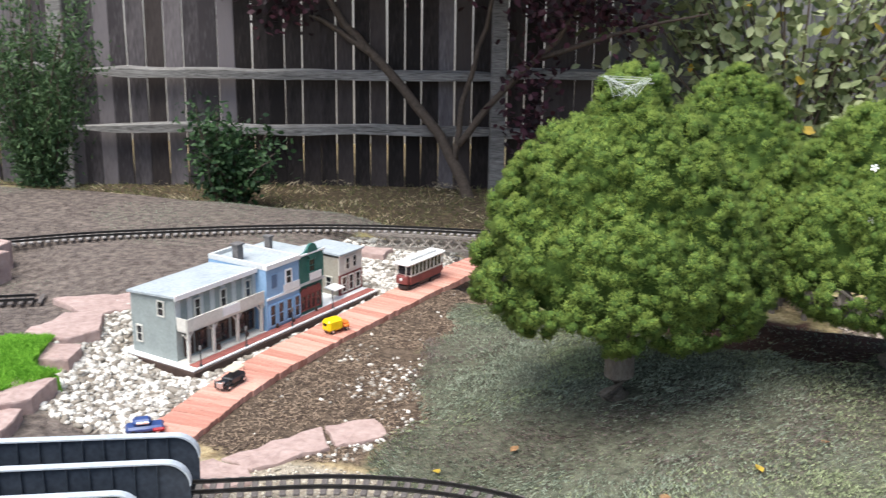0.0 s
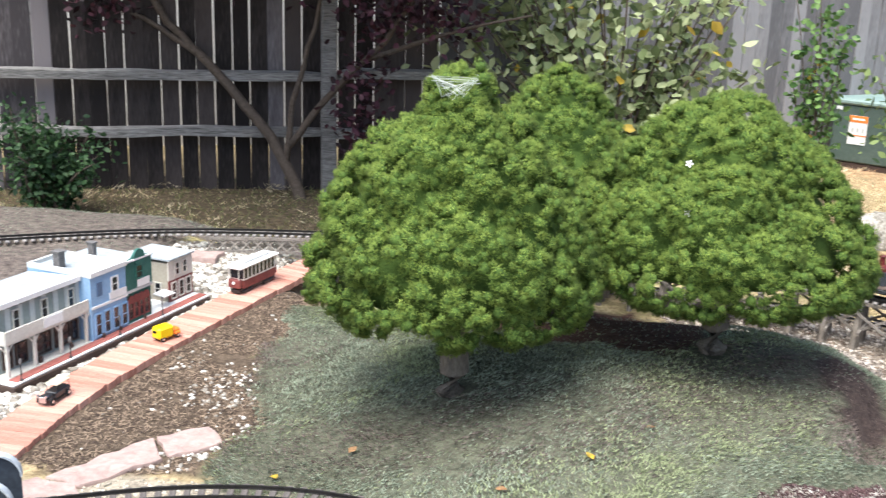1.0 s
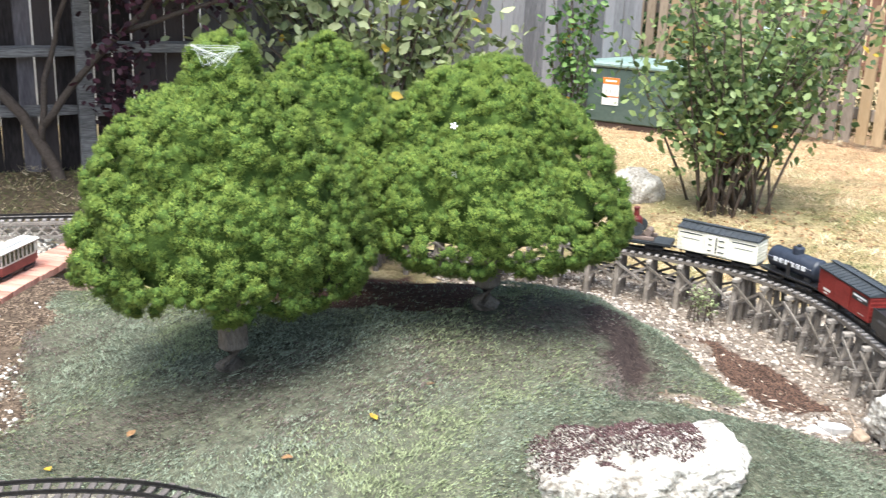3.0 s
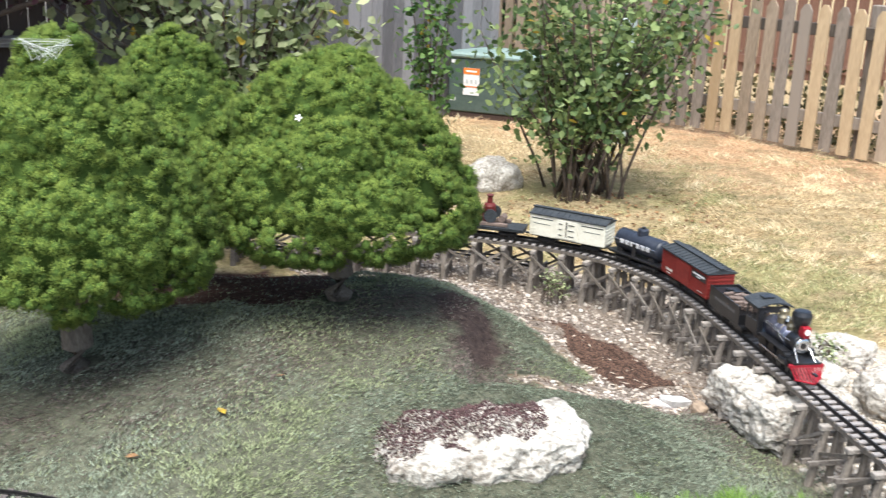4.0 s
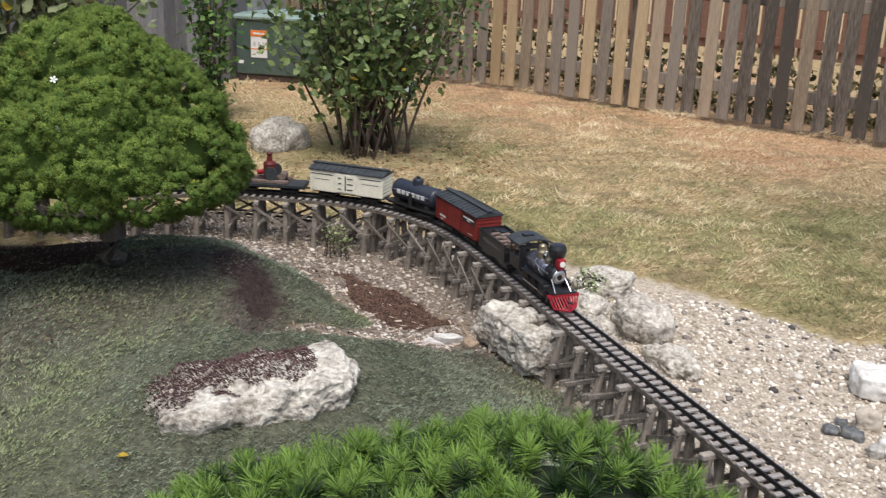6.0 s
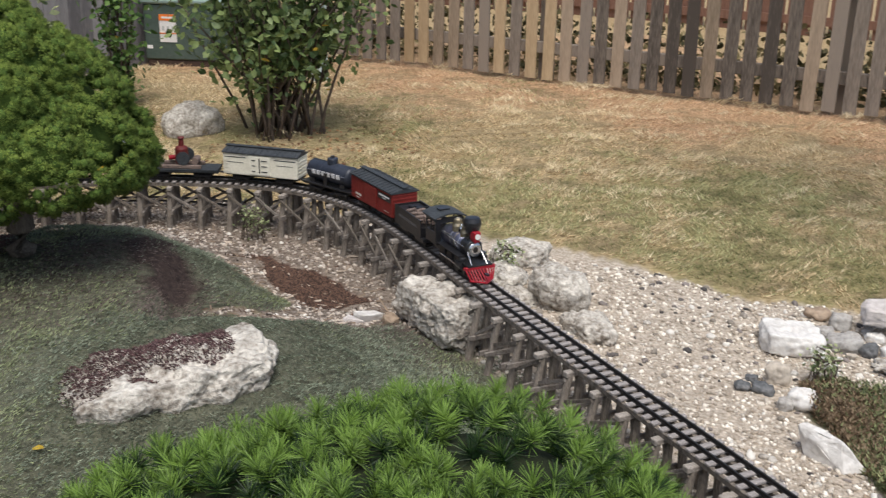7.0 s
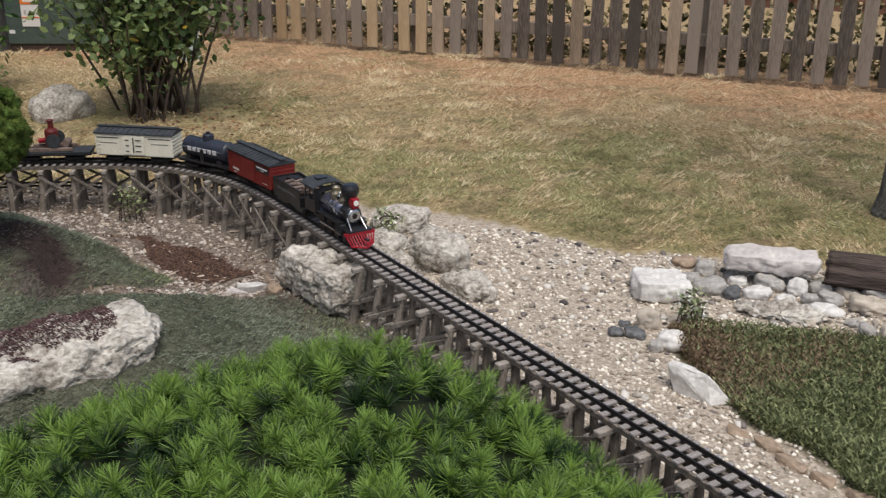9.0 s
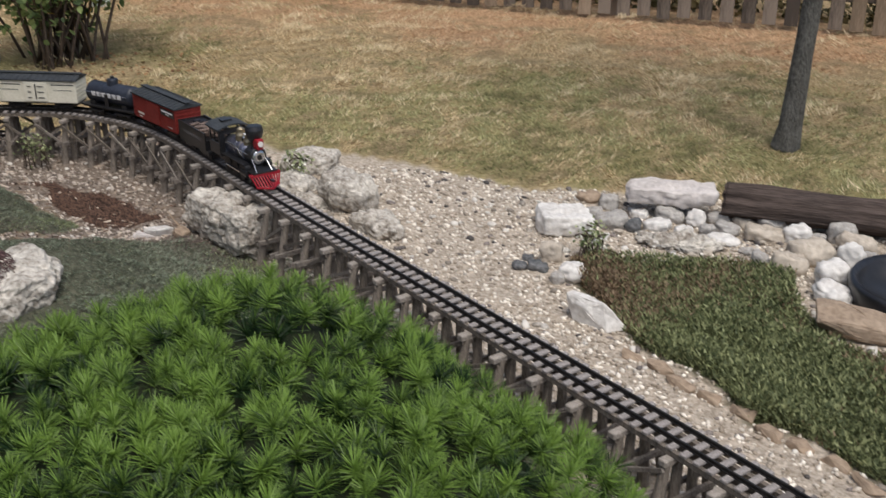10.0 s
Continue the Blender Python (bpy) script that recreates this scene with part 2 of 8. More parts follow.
def noise2(x, y, f, seed=0.0):
    """Smooth random values on a plan, about -1 to 1, vectorised."""
    out = np.zeros_like(np.asarray(x, float))
    r = np.random.default_rng(int(seed * 10) + 3)
    for k in range(7):
        a, p, g = r.uniform(0, 6.28), r.uniform(0, 6.28), f * r.uniform(0.6, 1.9)
        out = out + np.sin((x * math.cos(a) + y * math.sin(a)) * g + p + 1.3 * np.sin(y * g * 0.6 + p))
    return out / 3.5


# ---------------- the ground ----------------
TZ = 0.2  # rail head height of the upper line


def height(x, y):
    x, y = np.asarray(x, float), np.asarray(y, float)
    west = 1 - sm(0.95, 1.35, x + 0.22 * sm(2.75, 3.4, y) - 0.2 * (1 - sm(2.5, 2.72, y)))
    near = 1 - sm(3.55, 4.0, y - 0.9 * sm(-1.0, -1.5, x))
    h = 0.1 * west * near
    h = h + 0.12 * np.exp(-(((x - 0.3) / 0.85) ** 4) - ((y - 2.75) / 0.85) ** 4) * (1 - 0.72 * sm(0.76, 0.805, x - 0.35 * (y - 2.75) + 0.03 * noise2(x, y, 7, 6)) * sm(2.45, 2.6, y) * (1 - sm(3.0, 3.2, y)) - 0.5 * sm(0.95, 1.25, x)) * (1 - sm(1.15, 1.4, x))
    h = h + 0.075 * sm(-1.55, -1.9, x) * sm(2.7, 3.4, y + 0.3 * (x + 2)) * (1 - sm(4.3, 5.2, y))
    h = h - 0.024 * np.exp(-(((x + 1.72 - 0.25 * (y - 3.05)) / 0.2) ** 6) - ((y - 3.05) / 0.75) ** 6)
    h = h + 0.045 * np.exp(-(((x - 1.2) / 0.3) ** 4) - ((y - 2.62) / 0.2) ** 2) * (1 - west)
    h = h + 0.03 * (1 - sm(1.2, 2.0, y)) * west
    h = h + 0.08 * sm(-1.55, -2.2, x) * (1 - sm(2.5, 3.4, y))
    h = h + (0.008 * noise2(x, y, 2.2) + 0.004 * noise2(x, y, 9, 1)) * (1 - sm(14, 25, np.hypot(x, y)))
    return h


def hh(x, y):
    return float(height(x, y))


def axis(lo, hi, step, far):
    mid = np.arange(lo, hi, step)
    out = np.cumsum(step * 1.22 ** np.arange(1, 46))
    out = out[out < far]
    return np.r_[lo - out[::-1], mid, hi + out]

# plan of the beds, as outlines in metres
THYME = [(-0.9, 1.2), (-0.88, 2.3), (-0.9, 2.58), (-0.97, 2.75), (-1.03, 2.95), (-1.06, 3.2), (-1.03, 3.6), (-0.97, 3.75), (0.1, 3.75), (0.62, 3.6), (0.95, 3.42), (1.07, 3.22), (1.16, 3.05), (1.2, 2.86), (1.13, 2.76), (1.03, 2.7), (0.86, 2.69), (0.84, 2.64), (1.0, 2.6), (1.2, 2.585), (1.4, 2.57), (1.62, 2.4), (1.6, 0.2), (1.0, 0.2)]
PIT = [(0.62, 3.6), (0.95, 3.42), (1.07, 3.22), (1.16, 3.05), (1.2, 2.86), (1.13, 2.76), (1.03, 2.7), (0.86, 2.69), (0.84, 2.64), (1.0, 2.6), (1.2, 2.585), (1.4, 2.57), (1.64, 2.3), (1.95, 2.6), (2.0, 3.3), (1.75, 3.75), (1.3, 4.15), (0.5, 4.5), (0.2, 4.3)]
MULCH = [(1.12, 3.39), (1.27, 3.41), (1.4, 3.2), (1.44, 2.95), (1.47, 2.84), (1.35, 2.79), (1.24, 2.94), (1.2, 3.2)]
GRAVEL = [(1.58, -1.5), (1.58, 2.3), (1.64, 3.2), (1.66, 3.55), (1.8, 3.68), (2.02, 3.46), (2.27, 3.08), (2.7, 2.36), (2.95, 2.1), (3.6, 1.2), (4.2, -0.2), (4.2, -1.5)]
SEDUM = [(2.09, 0.2), (2.09, 1.2), (2.14, 1.38), (2.26, 1.6), (2.36, 1.8), (2.5, 1.8), (2.62, 1.62), (2.73, 1.46), (2.8, 1.32), (2.64, 1.12), (2.54, 1.0), (2.52, 0.8), (2.5, 0.2)]
SOIL = [(-1.46, 2.2), (-1.46, 2.6), (-1.4, 2.9), (-1.28, 3.48), (-1.16, 3.95), (-0.93, 3.95), (-1.01, 3.6), (-1.04, 3.2), (-1.0, 2.95), (-0.94, 2.75), (-0.87, 2.58), (-0.9, 2.3), (-1.3, 2.2)]
STONES = [(-1.42, 2.15), (-1.9, 2.2), (-2.12, 2.62), (-2.2, 3.0), (-2.0, 3.2), (-1.75, 4.2), (-0.9, 4.5), (-0.75, 4.1), (-1.15, 3.9), (-1.42, 2.9), (-1.46, 2.6)]
BALLAST = [(-2.4, 1.5), (-2.4, 1.9), (-1.4, 2.12), (-1.15, 2.24), (-0.9, 2.26), (-0.66, 2.24), (-0.48, 2.17), (-0.36, 2.02), (-0.3, 1.8), (-0.4, 1.5)]
SHADE = [(-4.6, 4.2), (-2.2, 4.7), (0.2, 4.85), (0.7, 5.2), (0.6, 7.0), (-5.0, 5.3)]
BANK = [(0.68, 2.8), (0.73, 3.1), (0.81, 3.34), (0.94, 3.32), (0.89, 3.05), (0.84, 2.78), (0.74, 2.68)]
SHADED_SOIL = [(-0.12, 3.2), (0.16, 3.12), (0.34, 3.12), (0.42, 3.3), (0.44, 3.7), (0.2, 4.1), (-0.5, 4.15), (-0.6, 3.7), (-0.35, 3.3)]
BACKBED = [(-4.5, 1.3), (-1.6, 1.5), (-1.5, 2.2), (-2.05, 2.5), (-2.2, 3.05), (-1.95, 3.3), (-1.7, 4.3), (-1.2, 4.5), (0.2, 4.6), (0.2, 5.0), (-2.2, 4.7), (-4.5, 4.2)]


def inside(poly, x, y, wob=0.05, f=9.0):
    x = x + wob * noise2(x, y, f, 4)
    y = y + wob * noise2(y, x, f, 5)
    hit = np.zeros(np.shape(x), bool)
    for (ax, ay), (bx, by) in zip(poly, poly[1:] + poly[:1]):
        if ay != by:
            hit ^= ((ay > y) != (by > y)) & (x < (bx - ax) * (y - ay) / (by - ay) + ax)
    return hit


def spread(poly, n, wob=0.05):
    """n random places on a bed."""
    p = np.array(poly)
    lo, hi = p.min(0) - 0.05, p.max(0) + 0.05
    out = np.zeros((0, 2))
    while len(out) < n:
        q = RNG.uniform(lo, hi, (n * 2, 2))
        out = np.r_[out, q[inside(poly, q[:, 0], q[:, 1], wob)]]
    q = out[:n]
    return np.c_[q, height(q[:, 0], q[:, 1])]


def lawn_tone(x, y):
    """How green, how tufted and how scorched the lawn is at a place."""
    d = (3.3 - x) * 0.835 + (7.35 - y) * 0.55
    green = 0.8 * noise2(x, y, 1.5, 6) + 0.6 * noise2(x, y, 6, 7) + 0.65 * noise2(x, y, 19, 14) + 0.35 * noise2(x, y, 48, 22) + 0.9 * (sm(0.7, 2.2, d) - 0.75) - 0.5 * sm(4.3, 4.9, y)
    tuft = 0.9 * noise2(x, y, 9, 13) + 1.1 * noise2(x, y, 26, 11) + 0.5 * noise2(x, y, 75, 12)
    dry = 1 - sm(0.55, 1.5, d + 0.35 * noise2(x, y, 2.2, 15) + 0.15 * noise2(x, y, 11, 16))
    return green, tuft, dry


def ground_material():
    m = bpy.data.materials.new("garden_ground")
    m.use_nodes = True
    nt = m.node_tree
    b = nt.nodes["Principled BSDF"]
    b.inputs["Roughness"].default_value = 0.95
    b.inputs["Specular IOR Level"].default_value = 0.15
    tc = nt.nodes.new("ShaderNodeTexCoord")

    def two(scale, c0, c1, lo=0.35, hi=0.65, detail=8):
        n = nt.nodes.new("ShaderNodeTexNoise")
        n.inputs["Scale"].default_value, n.inputs["Detail"].default_value, n.inputs["Roughness"].default_value = scale, detail, 0.7
        nt.links.new(tc.outputs["Object"], n.inputs["Vector"])
        r = nt.nodes.new("ShaderNodeValToRGB")
        r.color_ramp.elements[0].position, r.color_ramp.elements[1].position = lo, hi
        r.color_ramp.elements[0].color, r.color_ramp.elements[1].color = (*c0, 1), (*c1, 1)
        nt.links.new(n.outputs[0], r.inputs[0])
        return r.outputs[0], n.outputs[0]

    def blend(fac, a, c):
        mx = nt.nodes.new("ShaderNodeMix")
        mx.data_type = "RGBA"
        nt.links.new(fac, mx.inputs[0])
        nt.links.new(a, mx.inputs[6])
        nt.links.new(c, mx.inputs[7])
        return mx.outputs[2]

    straw, _ = two(45, (0.22, 0.155, 0.08), (0.58, 0.46, 0.27))
    green, _ = two(60, (0.12, 0.125, 0.045), (0.33, 0.31, 0.13))
    dry, _ = two(45, (0.26, 0.15, 0.075), (0.62, 0.42, 0.26))
    hollow, _ = two(60, (0.05, 0.04, 0.02), (0.18, 0.14, 0.075))
    col = straw
    for name, other in (("lawn_green", green), ("lawn_dry", dry), ("lawn_hollow", hollow)):
        a = nt.nodes.new("ShaderNodeAttribute")
        a.attribute_name = name
        col = blend(a.outputs["Fac"], col, other)
    beds = {
        # Dirt strip below the back fence; the maple's shade is in its colour.
        "bed_shade": ((0.05, 0.038, 0.026), (0.16, 0.12, 0.075), 30),
        "bed_back": ((0.07, 0.056, 0.05), (0.22, 0.18, 0.155), 30),
        "bed_thyme": ((0.058, 0.06, 0.042), (0.165, 0.165, 0.115), 40),
        "bed_pit": ((0.10, 0.075, 0.058), (0.36, 0.3, 0.245), 70),
        "bed_gravel": ((0.28, 0.23, 0.175), (0.66, 0.57, 0.47), 70),
        "bed_soil": ((0.05, 0.036, 0.026), (0.17, 0.125, 0.09), 50),
        "bed_mulch": ((0.035, 0.018, 0.012), (0.13, 0.062, 0.04), 90),
        "bed_stones": ((0.16, 0.13, 0.10), (0.4, 0.35, 0.29), 60),
        "bed_ballast": ((0.22, 0.185, 0.14), (0.5, 0.43, 0.34), 70),
        # Bare soil of the scarp, with its face's shade put into the colour.
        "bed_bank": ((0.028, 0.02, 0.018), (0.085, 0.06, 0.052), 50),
        # Red-brown bare soil under the spruces, darkened by their painted-in shade.
        "bed_shaded_soil": ((0.035, 0.019, 0.014), (0.12, 0.068, 0.052), 60),
        "bed_sedum": ((0.05, 0.06, 0.025), (0.13, 0.12, 0.06), 50),
    }
    for name, (c0, c1, s) in beds.items():
        a = nt.nodes.new("ShaderNodeAttribute")
        a.attribute_name = name
        bed, _ = two(s, c0, c1)
        col = blend(a.outputs["Fac"], col, bed)
    nt.links.new(col, b.inputs["Base Color"])
    _, fine = two(90, (0, 0, 0), (1, 1, 1))
    bn = nt.nodes.new("ShaderNodeBump")
    bn.inputs["Strength"].default_value, bn.inputs["Distance"].default_value = 0.8, 0.012
    nt.links.new(fine, bn.inputs["Height"])
    nt.links.new(bn.outputs[0], b.inputs["Normal"])
    return m


gx, gy = axis(-4.4, 6.0, 0.038, 900), axis(0.0, 7.8, 0.038, 900)
GX, GY = np.meshgrid(gx, gy, indexing="ij")
gv = np.stack((GX, GY, height(GX, GY)), -1).reshape(-1, 3)
gi = np.arange(GX.size).reshape(GX.shape)
gf = np.stack((gi[:-1, :-1], gi[1:, :-1], gi[1:, 1:], gi[:-1, 1:]), -1).reshape(-1, 4)
ground = tagged(raw("ground", gv, gf, ground_material(), smooth=True), "dry lawn running into planted and gravelled garden beds", "ground", kind="structure")
for bed, poly in (("bed_shade", SHADE), ("bed_back", BACKBED), ("bed_thyme", THYME), ("bed_pit", PIT), ("bed_gravel", GRAVEL), ("bed_soil", SOIL), ("bed_mulch", MULCH), ("bed_stones", STONES), ("bed_ballast", BALLAST), ("bed_sedum", SEDUM), ("bed_bank", BANK), ("bed_shaded_soil", SHADED_SOIL)):
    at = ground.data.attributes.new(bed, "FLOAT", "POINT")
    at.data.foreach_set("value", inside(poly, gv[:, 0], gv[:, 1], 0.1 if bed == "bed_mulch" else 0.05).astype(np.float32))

tone = lawn_tone(gv[:, 0], gv[:, 1])
fine_part = (gv[:, 0] > -4.6) & (gv[:, 0] < 6.2) & (gv[:, 1] > -0.7) & (gv[:, 1] < 8.1)
tone = [np.where(fine_part, t_, c_) for t_, c_ in zip(tone, (0.0, -0.3, 0.3))]
for name, value in (("lawn_green", 0.6 * sm(-0.4, 0.9, tone[0])), ("lawn_hollow", 0.55 * sm(0.1, -1.3, tone[1])), ("lawn_dry", 0.9 * tone[2])):
    at = ground.data.attributes.new(name, "FLOAT", "POINT")
    at.data.foreach_set("value", np.asarray(value, np.float32))

# ---------------- fences ----------------
BF0, BFA = Vector((-1.54, 6.0)), radians(18)
BU = Vector((math.cos(BFA), math.sin(BFA)))


def fence_frame(p, ang):
    return Matrix.Translation((p.x, p.y, 0)) @ Matrix.Rotation(ang, 4, "Z")


def board_mesh(w, t, h, dog=0.0, name="board"):
    """A board with its top corners cut (dog) and slightly eased edges."""
    bm = bmesh.new()
    out = [(-w / 2, 0), (w / 2, 0), (w / 2, h - dog), (w / 2 - dog * 0.62, h), (-w / 2 + dog * 0.62, h), (-w / 2, h - dog)] if dog else [(-w / 2, 0), (w / 2, 0), (w / 2, h), (-w / 2, h)]
    a = [bm.verts.new((x, -t / 2, z)) for x, z in out]
    b = [bm.verts.new((x, t / 2, z)) for x, z in out]
    bm.faces.new(a)
    bm.faces.new(b[::-1])
    for k in range(len(a)):
        j = (k + 1) % len(a)
        bm.faces.new((a[k], b[k], b[j], a[j]))
    bmesh.ops.recalc_face_normals(bm, faces=bm.faces)
    me = bpy.data.meshes.new(name)
    bm.to_mesh(me)
    bm.free()
    return me


def rail_bm(s0, s1, z, y, hgt=0.06, dep=0.06, seed=0):
    """A rough split rail with hewn, tapering ends."""
    bm = bmesh.new()
    n = 24
    rings = []
    for i in range(n + 1):
        u = i / n
        s = s0 + (s1 - s0) * u
        k = min(1, 0.35 + 6 * min(u, 1 - u))
        wob = 0.012 * noise.noise(Vector((s * 2, seed, 0)))
        hz, dz = hgt * k * (1 + 0.25 * noise.noise(Vector((s * 4, seed, 3)))), dep * k
        rings.append([bm.verts.new((s, y + dz * a, z + wob + hz * c)) for a, c in ((-0.5, -0.42), (0.5, -0.5), (0.5, 0.42), (0.1, 0.55), (-0.5, 0.35))])
    for a, b in zip(rings, rings[1:]):
        for k in range(5):
            bm.faces.new((a[k], b[k], b[(k + 1) % 5], a[(k + 1) % 5]))
    bm.faces.new(rings[0])
    bm.faces.new(rings[-1][::-1])
    bmesh.ops.recalc_face_normals(bm, faces=bm.faces)
    return bm


back_fence = thing("back_fence", fence_frame(BF0, BFA), "tall weathered board fence, maple shade in its board colours, with split rails and posts", "fence", kind="structure")
bmesh_data = [board_mesh(w, 0.018, 1.9) for w in (0.088, 0.094, 0.1)]
greys = [board_mesh(w, 0.018, 1.9) for w in (0.1, 0.106)]
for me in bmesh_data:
    me.materials.append(M_fence_shaded)
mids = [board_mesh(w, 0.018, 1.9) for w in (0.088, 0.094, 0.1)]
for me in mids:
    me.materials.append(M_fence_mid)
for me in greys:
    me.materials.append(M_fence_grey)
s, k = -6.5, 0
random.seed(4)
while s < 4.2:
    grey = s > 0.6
    # Left of the maple boards are lighter grey; below it, shade-darkened.
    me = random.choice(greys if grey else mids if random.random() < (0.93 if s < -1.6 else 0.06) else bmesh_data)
    w = me.vertices[1].co.x * 2
    ob = new("board", me)
    ob.parent = back_fence
    bend = Matrix.Translation((1.15, 0, 0)) @ Matrix.Rotation(radians(17) if s > 1.15 else 0.0, 4, "Z") @ Matrix.Translation((-1.15, 0, 0))
    ob.matrix_basis = bend @ Matrix.Translation((s + w / 2, 0.02 + random.uniform(-0.003, 0.003), -0.05 + random.uniform(-0.02, 0.03))) @ Matrix.Rotation(random.uniform(-0.006, 0.006), 4, "Y")
    s += w + (random.uniform(0.0, 0.002) if grey else random.choice((0.0015, 0.003, 0.006, 0.009)))
POSTS = [-5.1, -2.5, 0.0, 1.15]
for i, p in enumerate(POSTS):
    part("post", bbox(p - 0.045, p + 0.045, -0.115, -0.035, -0.1, 1.75, bev=0.008), M_rail, back_fence)
for i, (a, b) in enumerate(((-5.1, -2.42), (-2.42, 0.12), (0.03, 1.3))):
    for j, z in enumerate((0.35, 0.68, 1.45)):
        if i == 2 and j == 0:
            b = 0.2
        elif i == 2:
            b = 1.3
        part("rail", rail_bm(a - 0.02, b + 0.02, z + 0.015 * math.sin(3 * i + j), -0.075 + 0.01 * (i % 2), seed=i * 3 + j), M_rail, back_fence)

# Plain pale backdrop, added behind the fence so that its gaps look whitish.
backdrop = thing("neighbour_wall", fence_frame(Vector((-1.9, 7.4)), BFA), "plain pale backdrop added behind the fence to whiten its gaps", "wall", kind="structure")
part("backdrop_face", bbox(-6.0, 2.6, 0.0, 0.2, -0.1, 2.6), mat("pale_backdrop_paint", (0.5, 0.49, 0.48), (0.64, 0.63, 0.62), 6, 0.8, 0.2), backdrop)

# the picket fence on the far side of the lawn
PF0, PFA = Vector((3.3, 7.35)), math.atan2(-4.25, 2.8)
picket_fence = thing("picket_fence", fence_frame(PF0, PFA), "low wooden picket fence, weathered grey with some newer tan pickets", "fence", kind="structure")
pm = {}
for tan in (0, 1, 2):
    for i, h in enumerate((0.95, 0.97, 0.99)):
        me = board_mesh(0.08, 0.018, h, 0.042, "picket")
        me.materials.append((M_picket, M_picket_new, M_picket_mid)[tan])
        pm[tan, i] = me
s = -2.6
while s < 7.0:
    lot = random.random()
    newer = -2.2 < s < -0.9 or 0.25 < s < 1.6
    tan = (1 if lot < 0.4 else 2 if lot < 0.72 else 0) if newer else (2 if lot < 0.22 else 0)
    ob = new("picket", pm[tan, random.randrange(3)])
    ob.parent = picket_fence
    ob.matrix_basis = Matrix.Translation((s, 0.0, 0.03 + random.uniform(-0.01, 0.012))) @ Matrix.Rotation(random.uniform(-0.012, 0.012), 4, "Y")
    s += random.uniform(0.122, 0.132)
for a in range(-3, 7, 2):
    part("post", bbox(a + 0.35, a + 0.44, 0.075, 0.16, -0.1, 1.0, bev=0.006), M_picket, picket_fence)
    for z in (0.2, 0.78):
        part("rail", bbox(a + 0.36 - 1, a + 2.36 - 1.002, 0.012, 0.05, z, z + 0.08, bev=0.004), M_picket, picket_fence)

# ---------------- railway line ----------------
LINE = [(-4.6, 1.6), (-3.8, 2.7), (-2.97, 3.46), (-2.5, 3.8), (-1.77, 4.16), (-1.0, 4.31), (-0.25, 4.34), (0.25, 4.22), (0.57, 4.11), (0.82, 4.05), (1.03, 3.965), (1.24, 3.85), (1.42, 3.71), (1.56, 3.5), (1.632, 3.26), (1.65, 3.0), (1.65, 2.6), (1.65, 2.2), (1.652, 1.5), (1.655, 0.5), (1.655, -0.6), (1.655, -1.4)]


def smooth_line(pts, step):
    """Evenly spaced places along a smooth curve through pts."""
    p = np.array([pts[0], *pts, pts[-1]], float)
    fine = []
    for i in range(1, len(p) - 2):
        for t in np.linspace(0, 1, 40, endpoint=False):
            a, b, c, d = p[i - 1 : i + 3]
            fine.append(0.5 * (2 * b + (c - a) * t + (2 * a - 5 * b + 4 * c - d) * t * t + (3 * b - a - 3 * c + d) * t**3))
    fine = np.array(fine + [p[-1]])
    d = np.r_[0, np.cumsum(np.linalg.norm(np.diff(fine, axis=0), axis=1))]
    s = np.arange(0, d[-1], step)
    return np.c_[np.interp(s, d, fine[:, 0]), np.interp(s, d, fine[:, 1])], s


def heading(q):
    g = np.gradient(q, axis=0)
    return np.arctan2(g[:, 1], g[:, 0])


GAUGE = 0.049


def ribbon(bm, q, off, z, w, h):
    """A bar of width w and height h along the places q, moved sideways by off, its top at z."""
    a = heading(q)
    nx, ny = -np.sin(a), np.cos(a)
    rings = []
    for i in range(len(q)):
        rings.append([bm.verts.new((q[i, 0] + nx[i] * (off + o), q[i, 1] + ny[i] * (off + o), z - dz)) for o, dz in ((-w / 2, 0), (w / 2, 0), (w / 2, h), (-w / 2, h))])
    for r0, r1 in zip(rings, rings[1:]):
        for k in range(4):
            bm.faces.new((r0[k], r0[(k + 1) % 4], r1[(k + 1) % 4], r1[k]))
    bm.faces.new(rings[0][::-1])
    bm.faces.new(rings[-1])
    return bm


def rail_section(q, off, z):
    bm = bmesh.new()
    ribbon(bm, q, off, z, 0.004, 0.0025)
    ribbon(bm, q, off, z - 0.0025, 0.0018, 0.005)
    ribbon(bm, q, off, z - 0.0075, 0.0075, 0.0015)
    return bm


def tie_mesh(material, length=0.098, w=0.0155, h=0.007, name="tie"):
    bm = bbox(-length / 2, length / 2, -w / 2, w / 2, -h, 0, bev=0.0015)
    me = bpy.data.meshes.new(name)
    bm.to_mesh(me)
    bm.free()
    me.materials.append(material)
    return me


def track(name, pts, z, label, pieces, step=0.0325, material=None):
    t = thing(name, Matrix.Identity(4), label, "model railway track")
    q, s = smooth_line(pts, 0.04)
    for off in (-GAUGE / 2, GAUGE / 2):
        part("rail", rail_section(q, off, z), M_steel, t)
    q, s = smooth_line(pts, step)
    a = heading(q)
    me = tie_mesh(material)
    rest = []
    for i in range(len(q)):
        m = Matrix.Translation((q[i, 0], q[i, 1], z - 0.009)) @ Matrix.Rotation(a[i] + math.pi / 2 + random.uniform(-0.015, 0.015), 4, "Z")
        if pieces(q[i]):
            ob = new("tie", me)
            ob.parent = t
            ob.matrix_basis = m
        else:
            rest.append(m)
    if rest:
        bm = bmesh.new()
        for m in rest:
            box(bm, -0.049, 0.049, -0.00775, 0.00775, -0.007, 0, m=m)
        part("ties", bm, material, t)["kind"] = "stuff"
    return t


